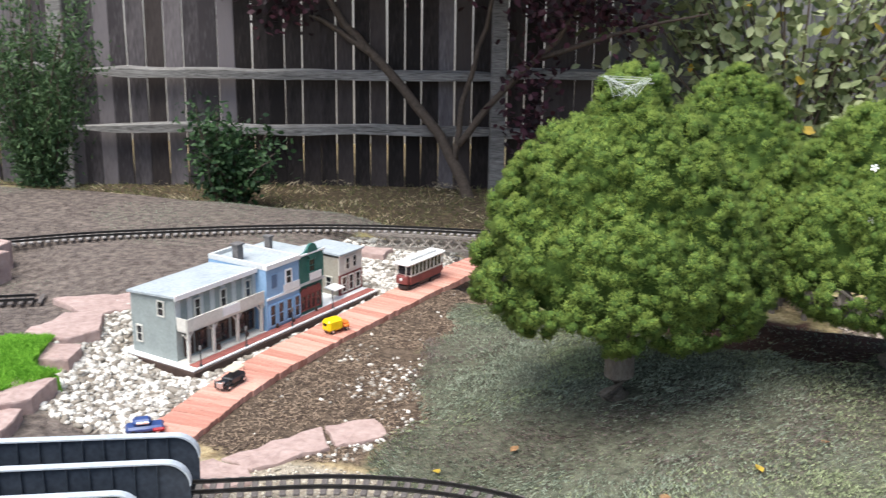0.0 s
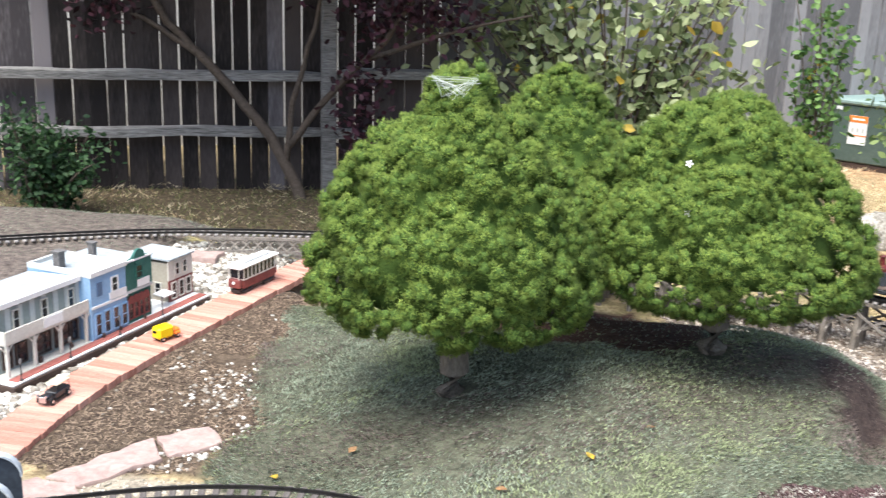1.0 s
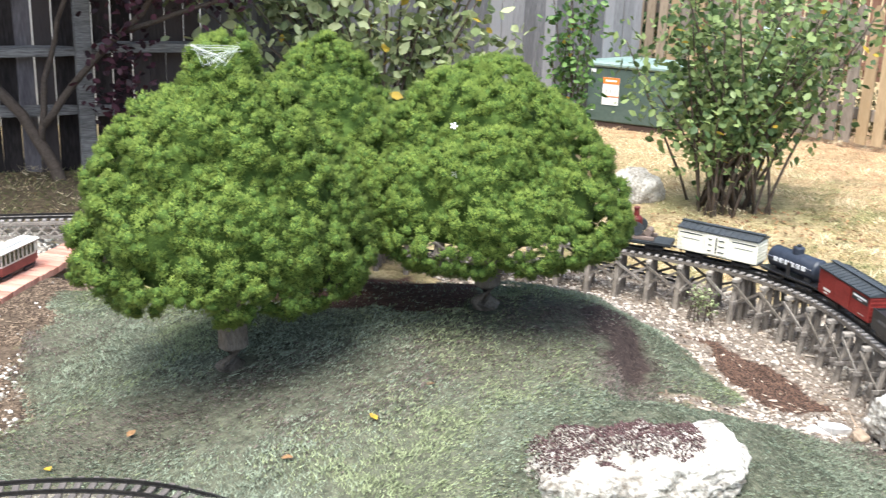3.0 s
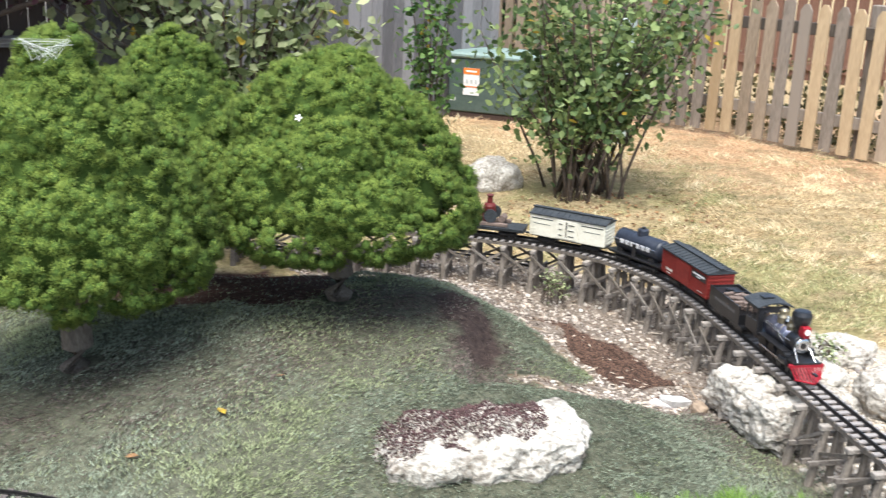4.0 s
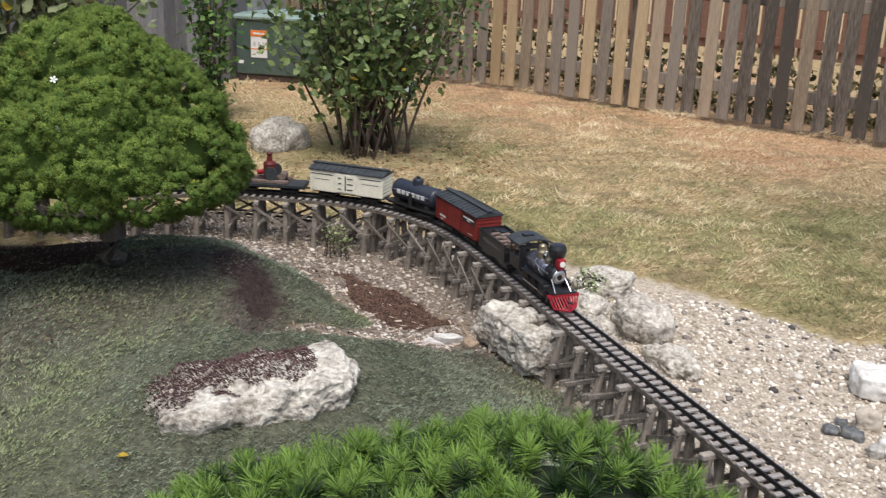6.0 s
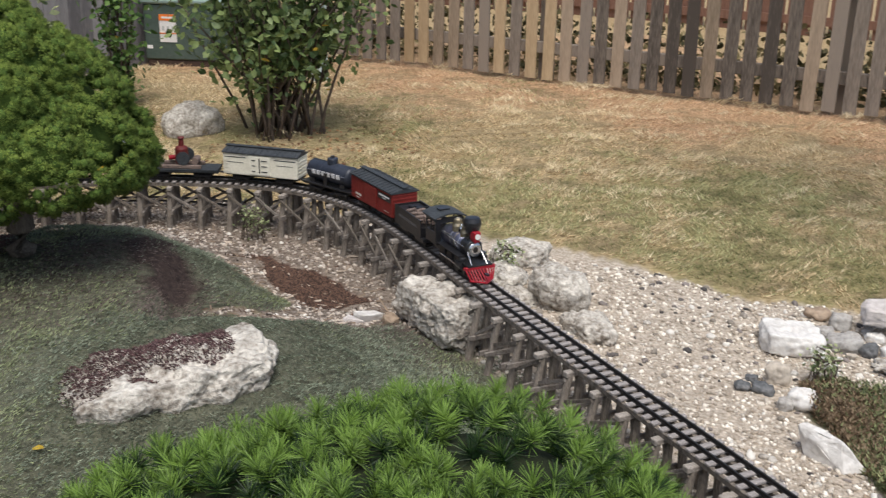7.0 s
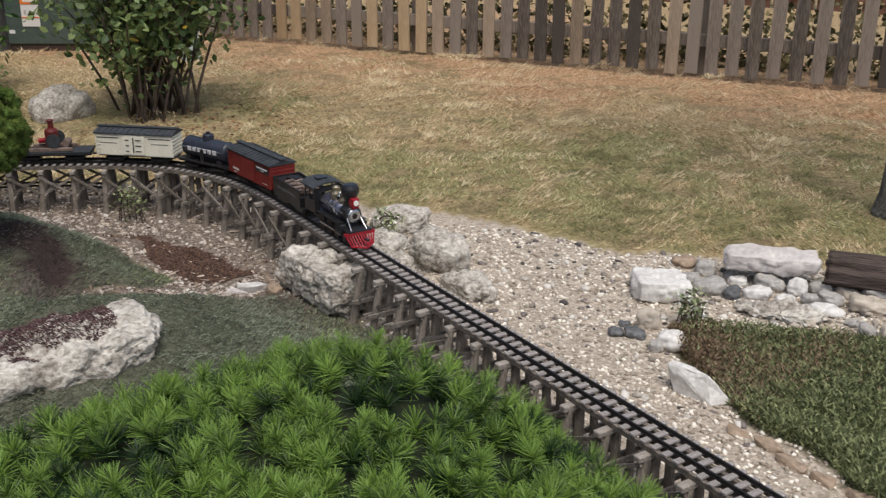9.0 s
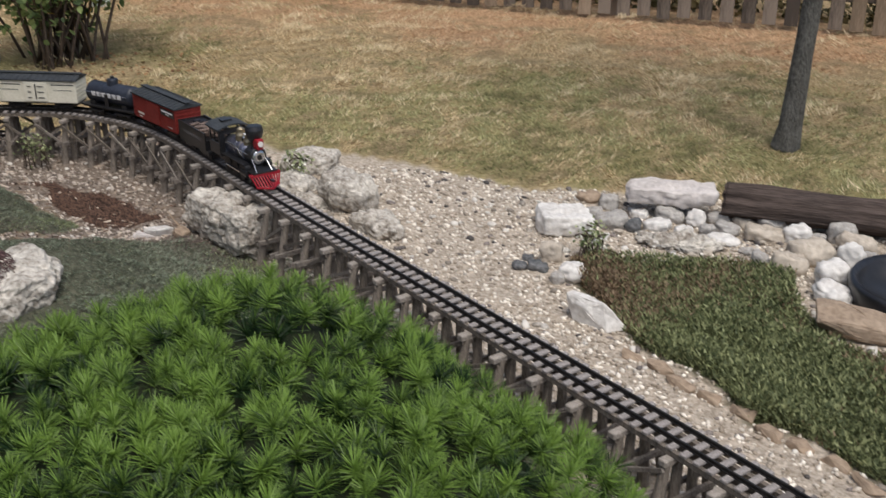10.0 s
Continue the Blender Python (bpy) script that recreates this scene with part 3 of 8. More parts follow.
track("railway_track", LINE, TZ, "narrow garden railway track with dark rails on weathered ties", lambda p: p[0] > -2.9 and p[1] > 0.5, material=M_tie_pale)


# ---------------- trestle ----------------
def timber(p, q, w, h):
    """A squared timber from p to q, w wide and h deep."""
    p, q = Vector(p), Vector(q)
    l = (q - p).length
    m = Matrix.Translation(p) @ (q - p).to_track_quat("X", "Z").to_matrix().to_4x4()
    return bbox(0, l, -w / 2, w / 2, -h / 2, h / 2, m=m)


def trestle():
    t = thing("trestle", Matrix.Identity(4), "weathered timber garden railway trestle with braced log bents", "trestle")
    q, s = smooth_line(LINE, 0.025)
    keep = (q[:, 0] > -0.35) & (q[:, 1] > -1.2)
    q = q[keep]
    for off in (-0.042, -0.014, 0.014, 0.042):
        part("stringer", ribbon(bmesh.new(), q[::2], off, TZ - 0.0165, 0.01, 0.0115), M_bent, t)
    a = heading(q)
    top = TZ - 0.028
    prev = None
    for n, i in enumerate(range(3, len(q) - 3, 5)):
        x, y = q[i]
        m = Matrix.Translation((x, y, 0)) @ Matrix.Rotation(a[i] - math.pi / 2 + random.uniform(-0.03, 0.03), 4, "Z")
        g = hh(x, y)
        j0, j1 = random.uniform(-0.008, 0.008), random.uniform(-0.008, 0.008)
        bent = part("bent", bbox(-0.076 + j0, 0.076 + j1, -0.01, 0.01, top - 0.015, top - 0.0005, bev=0.002), M_trestle, t, m=m)
        for o, lean in ((-0.055, -0.034), (-0.02, -0.008), (0.02, 0.008), (0.055, 0.034)):
            foot = m @ Vector((o + lean, 0, 0))
            low = min(hh(foot.x, foot.y), top - 0.05) - 0.03
            b2 = cyl(bmesh.new(), (o + lean, random.uniform(-0.004, 0.004), low), (o, random.uniform(-0.002, 0.002), top - 0.014), random.uniform(0.0115, 0.014), random.uniform(0.0095, 0.0115), seg=8)
            part("post", b2, M_bent, bent)
        mid = g + (top - g) * random.uniform(0.4, 0.5)
        for side in (-1, 1):
            b3 = timber((-0.1 + j1, side * 0.0165, mid + random.uniform(-0.008, 0.008)), (0.1 + j0, side * 0.0165, mid + random.uniform(-0.008, 0.008)), 0.008, 0.013)
            part("girt", b3, M_trestle, bent)
        if prev is not None:
            for side in (-1, 1):
                low = mid + random.uniform(-0.006, 0.006)
                runs = ((low, top - 0.024), (top - 0.024, low)) if y > 2.75 else ((low, top - 0.024),)
                for za, zb in runs:
                    o = side * (0.07 if za == low else 0.0775)
                    p0, p1 = prev @ Vector((o, 0, za)), m @ Vector((o, 0, zb))
                    d = (p1 - p0) * 0.05
                    part("brace", timber(p0 - d, p1 + d, 0.0055, 0.009), M_bent if n % 3 else M_trestle, t)
        prev = m


trestle()


# ---------------- rocks ----------------
def rock(name, x, y, z, size, label, seed, ang=0, material=None, rough=0.45, sub=4, box_like=0.0, pit=0.0, group="", tip=0):
    bm = bmesh.new()
    bmesh.ops.create_icosphere(bm, subdivisions=sub, radius=1.0)
    off = Vector((seed * 7.3, seed * 1.9, seed * 4.1))
    for v in bm.verts:
        p = v.co.copy()
        if box_like:
            k = max(abs(p.x), abs(p.y), abs(p.z))
            p = p.lerp(p / k * 0.9, box_like)
        q = Vector((p.x * size[0], p.y * size[1], p.z * size[2]))
        k = (size[0] * size[1] * size[2]) ** (1 / 3)
        f = q / k
        n = noise.noise(f * 0.9 + off) * rough + noise.noise(f * 2.3 + off) * rough * 0.55 + noise.noise(f * 5.5 + off) * rough * 0.25 + noise.noise(f * 13 + off) * rough * 0.09
        if pit:
            n -= pit * (max(0, 0.5 - noise.voronoi(f * 3.2 + off)[0][0]) + 0.5 * max(0, 0.5 - noise.voronoi(f * 8 + off)[0][0]))
        v.co = q + v.normal * n * k
    ob = link(name, bm, material or M_rock, smooth=sub > 3, m=pose(x, y, z, 0, tip, ang))
    return tagged(ob, label, "rock", group)


rock("flat_boulder", 0.65, 2.17, 0.186, (0.29, 0.15, 0.06), "flat white limestone boulder half covered by creeping thyme", 3, 1, rough=0.22, sub=6, box_like=0.6, pit=0.2, tip=-4)
rock("boulder", 1.565, 2.52, 0.075, (0.09, 0.175, 0.085), "pitted white limestone boulder under the trestle", 8, 8, rough=0.26, sub=6, box_like=0.5, pit=0.24)
rock("boulder", 2.035, 2.6, 0.045, (0.1, 0.1, 0.085), "grey white limestone boulder beside the trestle", 11, -20, rough=0.3, sub=5, box_like=0.3, pit=0.2)
rock("boulder", 2.12, 3.0, 0.03, (0.1, 0.11, 0.05), "white limestone boulder beside the trestle", 14, 40, rough=0.3, sub=5, box_like=0.4, pit=0.2)
rock("boulder", 1.99, 2.35, 0.015, (0.06, 0.11, 0.05), "white limestone boulder beside the trestle", 15, 10, rough=0.35, sub=5, pit=0.2)
rock("boulder", 1.97, 2.86, 0.0, (0.09, 0.13, 0.05), "low crumbling white limestone beside the trestle", 17, -30, rough=0.4, sub=5, pit=0.3)
rock("boulder", 1.9, 2.68, 0.0, (0.075, 0.1, 0.04), "low crumbling white limestone beside the trestle", 18, 20, rough=0.4, sub=5, pit=0.3)
rock("boulder", 1.47, 5.52, 0.05, (0.17, 0.12, 0.12), "pale rounded boulder at the foot of a shrub", 21, 10, rough=0.22, sub=5, pit=0.1)


def split_stone(name, x, y, z, size, label, seed, ang=0, material=None, group="", tilt=0, blocky=False):
    """An angular broken stone: the hull of a few jittered corners, its edges eased."""
    rd = random.Random(seed)
    bm = bmesh.new()
    for i in range(8 if blocky else 15):
        v = Vector((rd.uniform(-1, 1), rd.uniform(-1, 1), rd.uniform(-1, 1)))
        k = max(abs(v.x), abs(v.y), abs(v.z))
        v = v / k * rd.uniform(0.82, 1.0)
        if blocky:
            v = Vector(((-1, 1)[i & 1] * rd.uniform(0.68, 1), (-1, 1)[i >> 1 & 1] * rd.uniform(0.62, 1), (-1, 1)[i >> 2] * rd.uniform(0.55, 1)))
        bm.verts.new((v.x * size[0], v.y * size[1], v.z * size[2]))
    bmesh.ops.convex_hull(bm, input=bm.verts)
    bmesh.ops.delete(bm, geom=[v for v in bm.verts if not v.link_faces], context="VERTS")
    bmesh.ops.dissolve_limit(bm, angle_limit=0.16, verts=bm.verts, edges=bm.edges)
    bmesh.ops.bevel(bm, geom=bm.edges[:], offset=min(size) * 0.13, segments=2, affect="EDGES", profile=0.6)
    bmesh.ops.triangulate(bm, faces=bm.faces)
    for e in range(1):
        bmesh.ops.subdivide_edges(bm, edges=[q for q in bm.edges if q.calc_length() > min(size) * 0.45], cuts=2)
    for v in bm.verts:
        v.co += noise.noise_vector(v.co / min(size) * 0.9 + Vector((seed, 0, 0))) * min(size) * 0.13 + noise.noise_vector(v.co / min(size) * 3.3 + Vector((seed, 4, 0))) * min(size) * 0.05
    ob = link(name, bm, material or M_rock, m=pose(x, y, z, tilt, 0, ang))
    return tagged(ob, label, "rock", group)

# ---------------- clipped spruces ----------------
SPRIG_V, SPRIG_F = [], []
for a in range(2):
    c, s_ = math.cos(a * 2.6 + 0.3), math.sin(a * 2.6 + 0.3)
    tip = (0.5 * c, 0.5 * s_, 0.95)
    i0 = len(SPRIG_V)
    SPRIG_V += [(-0.19 * s_, 0.19 * c, 0), (0.19 * s_, -0.19 * c, 0), tip]
    SPRIG_F.append((i0, i0 + 1, i0 + 2))


def crown_radius(u, prof):
    return np.interp(u, [p[0] for p in prof], [p[1] for p in prof])


def spruce(x, y, top, bottom, width, prof, lean=(0, 0), seed=1, clumps=2250, base=None, shift=(0.0, 0.0), label="", per=60, core=0.79, boughs=165, swell=0.064, shoots=()):
    """A bonsai-like clipped spruce: a short trunk under a dome of small tufts. prof: height share against radius share."""
    global RNG
    RNG = np.random.default_rng(seed)
    g = hh(x, y) if base is None else base
    t = thing("spruce_tree", pose(x, y, g), label, "tree", "clipped spruces")
    h0, h1 = bottom - g, top - g
    bm = tube(bmesh.new(), [(0, 0, -0.05), (0, 0, 0.02), (0.004, 0, 0.08), (shift[0] * 0.2, 0, h0 + 0.06), (shift[0], shift[1], h0 + 0.25)], [0.062, 0.05, 0.042, 0.036, 0.02], 12)
    for v in bm.verts:
        v.co += 0.006 * Vector((noise.noise(v.co * 25), noise.noise(v.co * 25 + Vector((9, 0, 0))), 0))
    part("trunk", bm, M_bark, t, smooth=True)
    # dense inside, coloured darker to stand for the shade between clumps
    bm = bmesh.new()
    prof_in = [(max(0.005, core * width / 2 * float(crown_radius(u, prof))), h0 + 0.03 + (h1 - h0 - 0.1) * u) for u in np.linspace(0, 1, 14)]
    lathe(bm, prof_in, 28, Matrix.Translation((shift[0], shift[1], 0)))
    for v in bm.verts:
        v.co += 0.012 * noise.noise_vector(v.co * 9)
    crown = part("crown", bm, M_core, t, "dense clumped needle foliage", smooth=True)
    # clumps over the dome, evenly by golden angle
    n = clumps + clumps // 3
    us = np.linspace(0, 1, 400)
    rr = crown_radius(us, prof) * width / 2
    zz = h0 + (h1 - h0) * us
    dl = np.hypot(np.gradient(rr), np.gradient(zz))
    w = np.cumsum(rr * dl + 1e-6)
    share = np.r_[(np.arange(clumps) + 0.5) / clumps, RNG.uniform(0, 1, n - clumps)]
    u = np.interp(share, w / w[-1], us) + RNG.normal(0, 0.012, n)
    u = np.clip(u, 0, 1)
    ang = np.arange(n) * 2.399963 + RNG.normal(0, 0.12, n)
    ang[clumps:] = RNG.uniform(0, 6.28319, n - clumps)
    r = np.maximum(0.0, crown_radius(u, prof) * width / 2 - 0.012 - 0.02 * u)
    z = h0 + (h1 - h0) * u
    slope_r = np.interp(u, us, np.gradient(rr))
    slope_z = np.interp(u, us, np.gradient(zz))
    nrm = unit(np.c_[np.cos(ang) * slope_z, np.sin(ang) * slope_z, -slope_r])
    cr = RNG.uniform(0.009, 0.022, n)
    bulge = RNG.normal(0, 0.005, n)
    bulge[clumps:] -= 0.008
    surf = np.c_[shift[0] + r * np.cos(ang), shift[1] + r * np.sin(ang), z]
    # rounded boughs: clumps swell round their middles and sink between them
    heart = surf[RNG.permutation(clumps)[:boughs]]
    gap = np.linalg.norm((surf[:, None] - heart[None]) * [1.0, 1.0, 1.5], axis=2)
    near = gap.argmin(1)
    R = 0.62 * width / math.sqrt(boughs) * 1.75
    share = np.clip(gap.min(1) / R, 0, 1)
    bulge += swell * (np.sqrt(1 - 0.98 * share**2) - 0.62)
    cen = surf + nrm * (bulge - cr * 0.55)[:, None]
    nrm = unit(nrm + 0.75 * (surf - heart[near]) / R)
    for dx, dy, dz in shoots:
        cen = np.r_[cen, [[dx, dy, dz - g], [dx + 0.008, dy, dz - g - 0.03], [dx, dy + 0.01, dz - g - 0.06]]]
        nrm = np.r_[nrm, np.tile([[0.0, 0.0, 1.0]], (3, 1))]
        cr = np.r_[cr, [0.02, 0.026, 0.03]]
    n = len(cen)
    # a body behind each clump, in the same shade-darkened green
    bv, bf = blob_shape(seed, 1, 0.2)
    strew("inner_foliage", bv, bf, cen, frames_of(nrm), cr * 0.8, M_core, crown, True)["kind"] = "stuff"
    d = unit(RNG.normal(0, 1, (n, per, 3)) + 0.75 * nrm[:, None])
    pos = cen[:, None] + d * (cr[:, None] * RNG.uniform(0.55, 1.15, (n, per)))[..., None]
    aim = unit(d + 0.35 * nrm[:, None] + RNG.normal(0, 0.25, d.shape) + np.array([0, 0, 0.25]))
    pos, aim = pos.reshape(-1, 3), aim.reshape(-1, 3)
    ob = strew("needles", SPRIG_V, SPRIG_F, pos, frames_of(aim), RNG.uniform(0.0052, 0.0085, len(pos)), M_spruce, crown)
    ob["kind"] = "stuff"
    tone = RNG.normal(0, 0.6, (n, 1)) + RNG.normal(0, 0.5, (n, per))
    note(ob, np.repeat(unit(0.75 * d + 0.5 * nrm[:, None]).reshape(-1, 3), len(SPRIG_V), axis=0), np.repeat(tone.ravel(), len(SPRIG_V)))
    return t


DOME_A = [(0, 0.74), (0.04, 0.92), (0.12, 1.0), (0.25, 0.98), (0.4, 0.91), (0.55, 0.79), (0.68, 0.65), (0.8, 0.5), (0.9, 0.36), (0.96, 0.24), (1.0, 0.08)]
DOME_B = [(0, 0.74), (0.04, 0.94), (0.1, 1.0), (0.28, 0.95), (0.46, 0.84), (0.65, 0.66), (0.82, 0.44), (0.93, 0.24), (1.0, 0.06)]
spruce(-0.34, 2.75, 1.075, 0.435, 0.805, DOME_A, seed=11, base=0.17, shoots=((-0.045, -0.03, 1.075), (0.045, -0.03, 1.1)), shift=(-0.018, 0.02), label="clipped dwarf spruce with a dense green dome on a short trunk")
spruce(0.41, 3.16, 1.02, 0.465, 0.93, DOME_B, seed=12, base=0.22, shift=(-0.03, 0.0), boughs=120, swell=0.074, core=0.76, clumps=2400, label="broad clipped dwarf spruce with spreading green crown")
spruce(-0.115, 3.68, 1.0, 0.34, 0.8, DOME_A, seed=13, base=0.16, per=56, clumps=1500, label="clipped dwarf spruce standing behind the other two")


# ---------------- mugo pine ----------------
def mugo_pine(cx, cy, g, rx, ry, top, seed):
    """A low cushion of upright needle brushes over an inside painted near black for the shade in the gaps."""
    global RNG
    RNG = np.random.default_rng(seed)
    t = thing("mugo_pine", pose(cx, cy, g), "low spreading mugo pine with bright green needle tufts", "shrub")
    bm = tube(bmesh.new(), [(0, 0, -0.05), (0.02, 0, 0.08), (0.0, 0.02, 0.2)], [0.045, 0.035, 0.02], 10)
    part("trunk", bm, M_bark, t, smooth=True)
    h = top - g
    ext, p = np.array([rx, ry, h]), 2.6

    def cushion(d):
        """Places on the cushion, in directions d, with a taller shoot towards the track."""
        q = d / (np.abs(d) ** p).sum(-1, keepdims=True) ** (1 / p) * ext
        q[:, 2] += 0.075 * np.exp(-(((q[:, 0] - 1.1 + cx) / 0.16) ** 2) - ((q[:, 1] - 1.28 + cy) / 0.16) ** 2)
        return q

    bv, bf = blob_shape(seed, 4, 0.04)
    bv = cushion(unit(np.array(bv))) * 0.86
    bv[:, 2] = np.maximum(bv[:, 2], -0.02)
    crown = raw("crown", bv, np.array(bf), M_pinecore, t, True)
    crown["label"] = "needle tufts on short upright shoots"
    n = 1350
    u = np.sqrt(1 - RNG.uniform(0, 0.99, n))
    k = np.arange(n) * 2.399963 + RNG.normal(0, 0.2, n)
    ce = np.sqrt(1 - u**2)
    d = np.c_[ce * np.cos(k), ce * np.sin(k), u]
    nr = unit(np.sign(d) * np.abs(d) ** 1.6 / ext)
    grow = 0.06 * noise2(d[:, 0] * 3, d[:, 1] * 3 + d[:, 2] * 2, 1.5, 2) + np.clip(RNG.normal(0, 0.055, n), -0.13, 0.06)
    cen = cushion(d) * (0.95 + grow)[:, None]
    stem = unit(nr + RNG.normal(0, 0.3, (n, 3)) + [0, 0, 0.3])
    per = 112
    f = RNG.uniform(0, 1, (n, per))
    side = unit(np.cross(stem[:, None], RNG.normal(0, 1, (n, per, 3))))
    open_ = np.radians(96 - 72 * f + RNG.normal(0, 6, (n, per)))[..., None]
    aim = stem[:, None] * np.cos(open_) + side * np.sin(open_)
    pos = cen[:, None] + stem[:, None] * (f * 0.026 - 0.02)[..., None]
    nd_v = [(-0.5, 0, 0), (0.5, 0, 0), (0.3, 0.3, 1.0), (-0.3, 0.3, 1.0)]
    size = np.stack((np.full(n * per, 0.0016), np.full(n * per, 0.004), (RNG.uniform(0.024, 0.035, (n, per)) * RNG.uniform(0.85, 1.2, (n, 1))).ravel()), 1)
    T = frames_of(aim.reshape(-1, 3))
    v = np.einsum("nij,nkj->nki", T, np.asarray(nd_v)[None] * size[:, None]) + pos.reshape(-1, 1, 3)
    o = (np.arange(len(v)) * 4)[:, None]
    tri = np.concatenate([o + np.array([[0, 1, 2]]), o + np.array([[0, 2, 3]])])
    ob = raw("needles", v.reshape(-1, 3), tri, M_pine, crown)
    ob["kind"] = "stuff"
    # Random tone per tuft; sunken tufts and needle bases darkened like shade between.
    lighter = RNG.normal(0, 0.45, n) + 6 * grow - 0.12
    note(ob, np.repeat(unit(aim * 0.7 + stem[:, None]).reshape(-1, 3), 4, axis=0), np.repeat((lighter[:, None] + 0.5 * (f - 0.6)).ravel(), 4))


mugo_pine(0.772, 1.0, 0.12, 0.675, 0.75, 0.415, 5)

# a funnel web of fine threads between two shoots at the top of the tallest spruce
RNG = np.random.default_rng(19)
M_web = mat("cobweb_threads", (0.6, 0.62, 0.6), (0.8, 0.82, 0.8), 30, 0.7, 0, island=0.5, trans=0.4)
n = 70
a0, a1 = RNG.uniform(0, 6.28319, n), RNG.uniform(0, 6.28319, n)
e0 = np.c_[0.06 * np.cos(a0), 0.035 * np.sin(a0), 0.018 * np.abs(np.cos(a0)) + RNG.normal(0, 0.005, n)]
e1 = np.c_[0.03 * np.cos(a1), 0.02 * np.sin(a1) - 0.02, -0.02 + RNG.normal(0, 0.008, n)]
e1[::3] = e0[::3] * [0.2, 0.2, 1] + np.c_[0.08 * np.cos(a1), 0.05 * np.sin(a1), 0 * a1][::3] * 0.8
run = e1 - e0
tagged(strew("cobweb", [(-0.5, 0, 0), (0.5, 0, 0), (0.5, 0, 1), (-0.5, 0, 1)], [(0, 1, 2), (0, 2, 3)], np.array([-0.35, 2.655, 1.06]) + e0, frames_of(run), np.c_[np.full(n, 0.0007), np.full(n, 0.001), np.linalg.norm(run, axis=1)], M_web), "pale funnel cobweb over the top of the spruce", "cobweb", kind="stuff")
M_petal = mat("white_petal", (0.75, 0.75, 0.7), (0.85, 0.85, 0.8), 30, 0.6, 0)
for x, y, z in ((0.272, 2.865, 0.72), (0.27, 2.95, 0.84)):
    pb = bmesh.new()
    for k in range(5):
        a = k * 1.2566
        v0 = [pb.verts.new(p) for p in ((0, 0, 0), (0.009 * math.cos(a - 0.4), 0.009 * math.sin(a - 0.4), 0.003), (0.012 * math.cos(a), 0.012 * math.sin(a), 0.001), (0.009 * math.cos(a + 0.4), 0.009 * math.sin(a + 0.4), 0.003))]
        pb.faces.new(v0)
    tagged(link("blossom", pb, M_petal, m=pose(x, y, z, 60, 0, -10)), "small fallen white blossom caught on the spruce", "blossom", "fallen blossoms")

# ---------------- model town ----------------
M_white = mat("white_paint", (0.66, 0.65, 0.64), (0.82, 0.81, 0.8), 30, 0.6, 0.1)
M_greywall = mat("grey_siding", (0.22, 0.245, 0.235), (0.31, 0.34, 0.33), 20, 0.7, 0.15)
M_greystrip = mat("pale_grey_batten", (0.42, 0.43, 0.43), (0.55, 0.56, 0.56), 20, 0.7, 0.1)
M_cream = mat("cream_trim", (0.5, 0.47, 0.42), (0.66, 0.63, 0.57), 20, 0.7, 0.1)
M_roofgrey = mat("pale_grey_roof", (0.27, 0.3, 0.32), (0.42, 0.45, 0.47), 14, 0.75, 0.1)
M_blue = mat("sky_blue_paint", (0.2, 0.33, 0.52), (0.3, 0.45, 0.64), 20, 0.65, 0.1)
M_bluedk = mat("dark_blue_trim", (0.08, 0.13, 0.22), (0.13, 0.2, 0.32), 20, 0.6, 0.1)
M_green = mat("bottle_green_paint", (0.02, 0.09, 0.075), (0.05, 0.16, 0.13), 20, 0.6, 0.1)
M_tan = mat("tan_siding", (0.3, 0.27, 0.22), (0.42, 0.385, 0.32), 20, 0.75, 0.15)
M_maroon = mat("maroon_paint", (0.13, 0.035, 0.035), (0.24, 0.07, 0.06), 20, 0.6, 0.1)
M_brickred = mat("red_brick_walk", (0.24, 0.075, 0.065), (0.38, 0.14, 0.115), 60, 0.8, 0.3)
M_edge = mat("dark_brown_edge", (0.035, 0.022, 0.018), (0.085, 0.055, 0.045), 30, 0.7, 0.1)
M_dark = mat("dark_window", (0.012, 0.012, 0.015), (0.03, 0.03, 0.035), 10, 0.15, 0, spec=0.6)
M_black = mat("black_paint", (0.008, 0.008, 0.009), (0.026, 0.026, 0.029), 25, 0.32, 0.05, spec=0.5)
M_chim = mat("sooty_brick", (0.08, 0.075, 0.075), (0.2, 0.185, 0.18), 60, 0.85, 0.3)
M_yellow = mat("yellow_enamel", (0.8, 0.52, 0.0), (0.9, 0.62, 0.01), 10, 0.3, 0, coat=0.4)
M_orange = mat("orange_enamel", (0.72, 0.16, 0.02), (0.82, 0.22, 0.03), 10, 0.3, 0, coat=0.4)
M_bluecar = mat("blue_enamel", (0.02, 0.045, 0.16), (0.035, 0.07, 0.22), 10, 0.3, 0, coat=0.4)
M_redp = mat("red_enamel", (0.23, 0.008, 0.016), (0.34, 0.016, 0.03), 14, 0.4, 0.05)
M_canvas = mat("tan_canvas", (0.45, 0.38, 0.28), (0.6, 0.52, 0.4), 40, 0.85, 0.2)
M_chrome = mat("bright_metal", (0.55, 0.55, 0.56), (0.7, 0.7, 0.7), 20, 0.25, 0, metal=0.9)
M_tyre = mat("black_rubber", (0.015, 0.015, 0.015), (0.03, 0.03, 0.03), 20, 0.8, 0)
M_girder = mat("blue_black_girder_paint", (0.018, 0.024, 0.034), (0.05, 0.06, 0.078), 14, 0.5, 0.1)
M_girdertop = mat("pale_grey_flange", (0.33, 0.36, 0.4), (0.48, 0.51, 0.55), 20, 0.6, 0.1)

TOWN = Matrix.Translation((-1.61, 2.66, 0)) @ Matrix.Rotation(radians(75.38), 4, "Z")
TB = 0.125  # top of the town's base

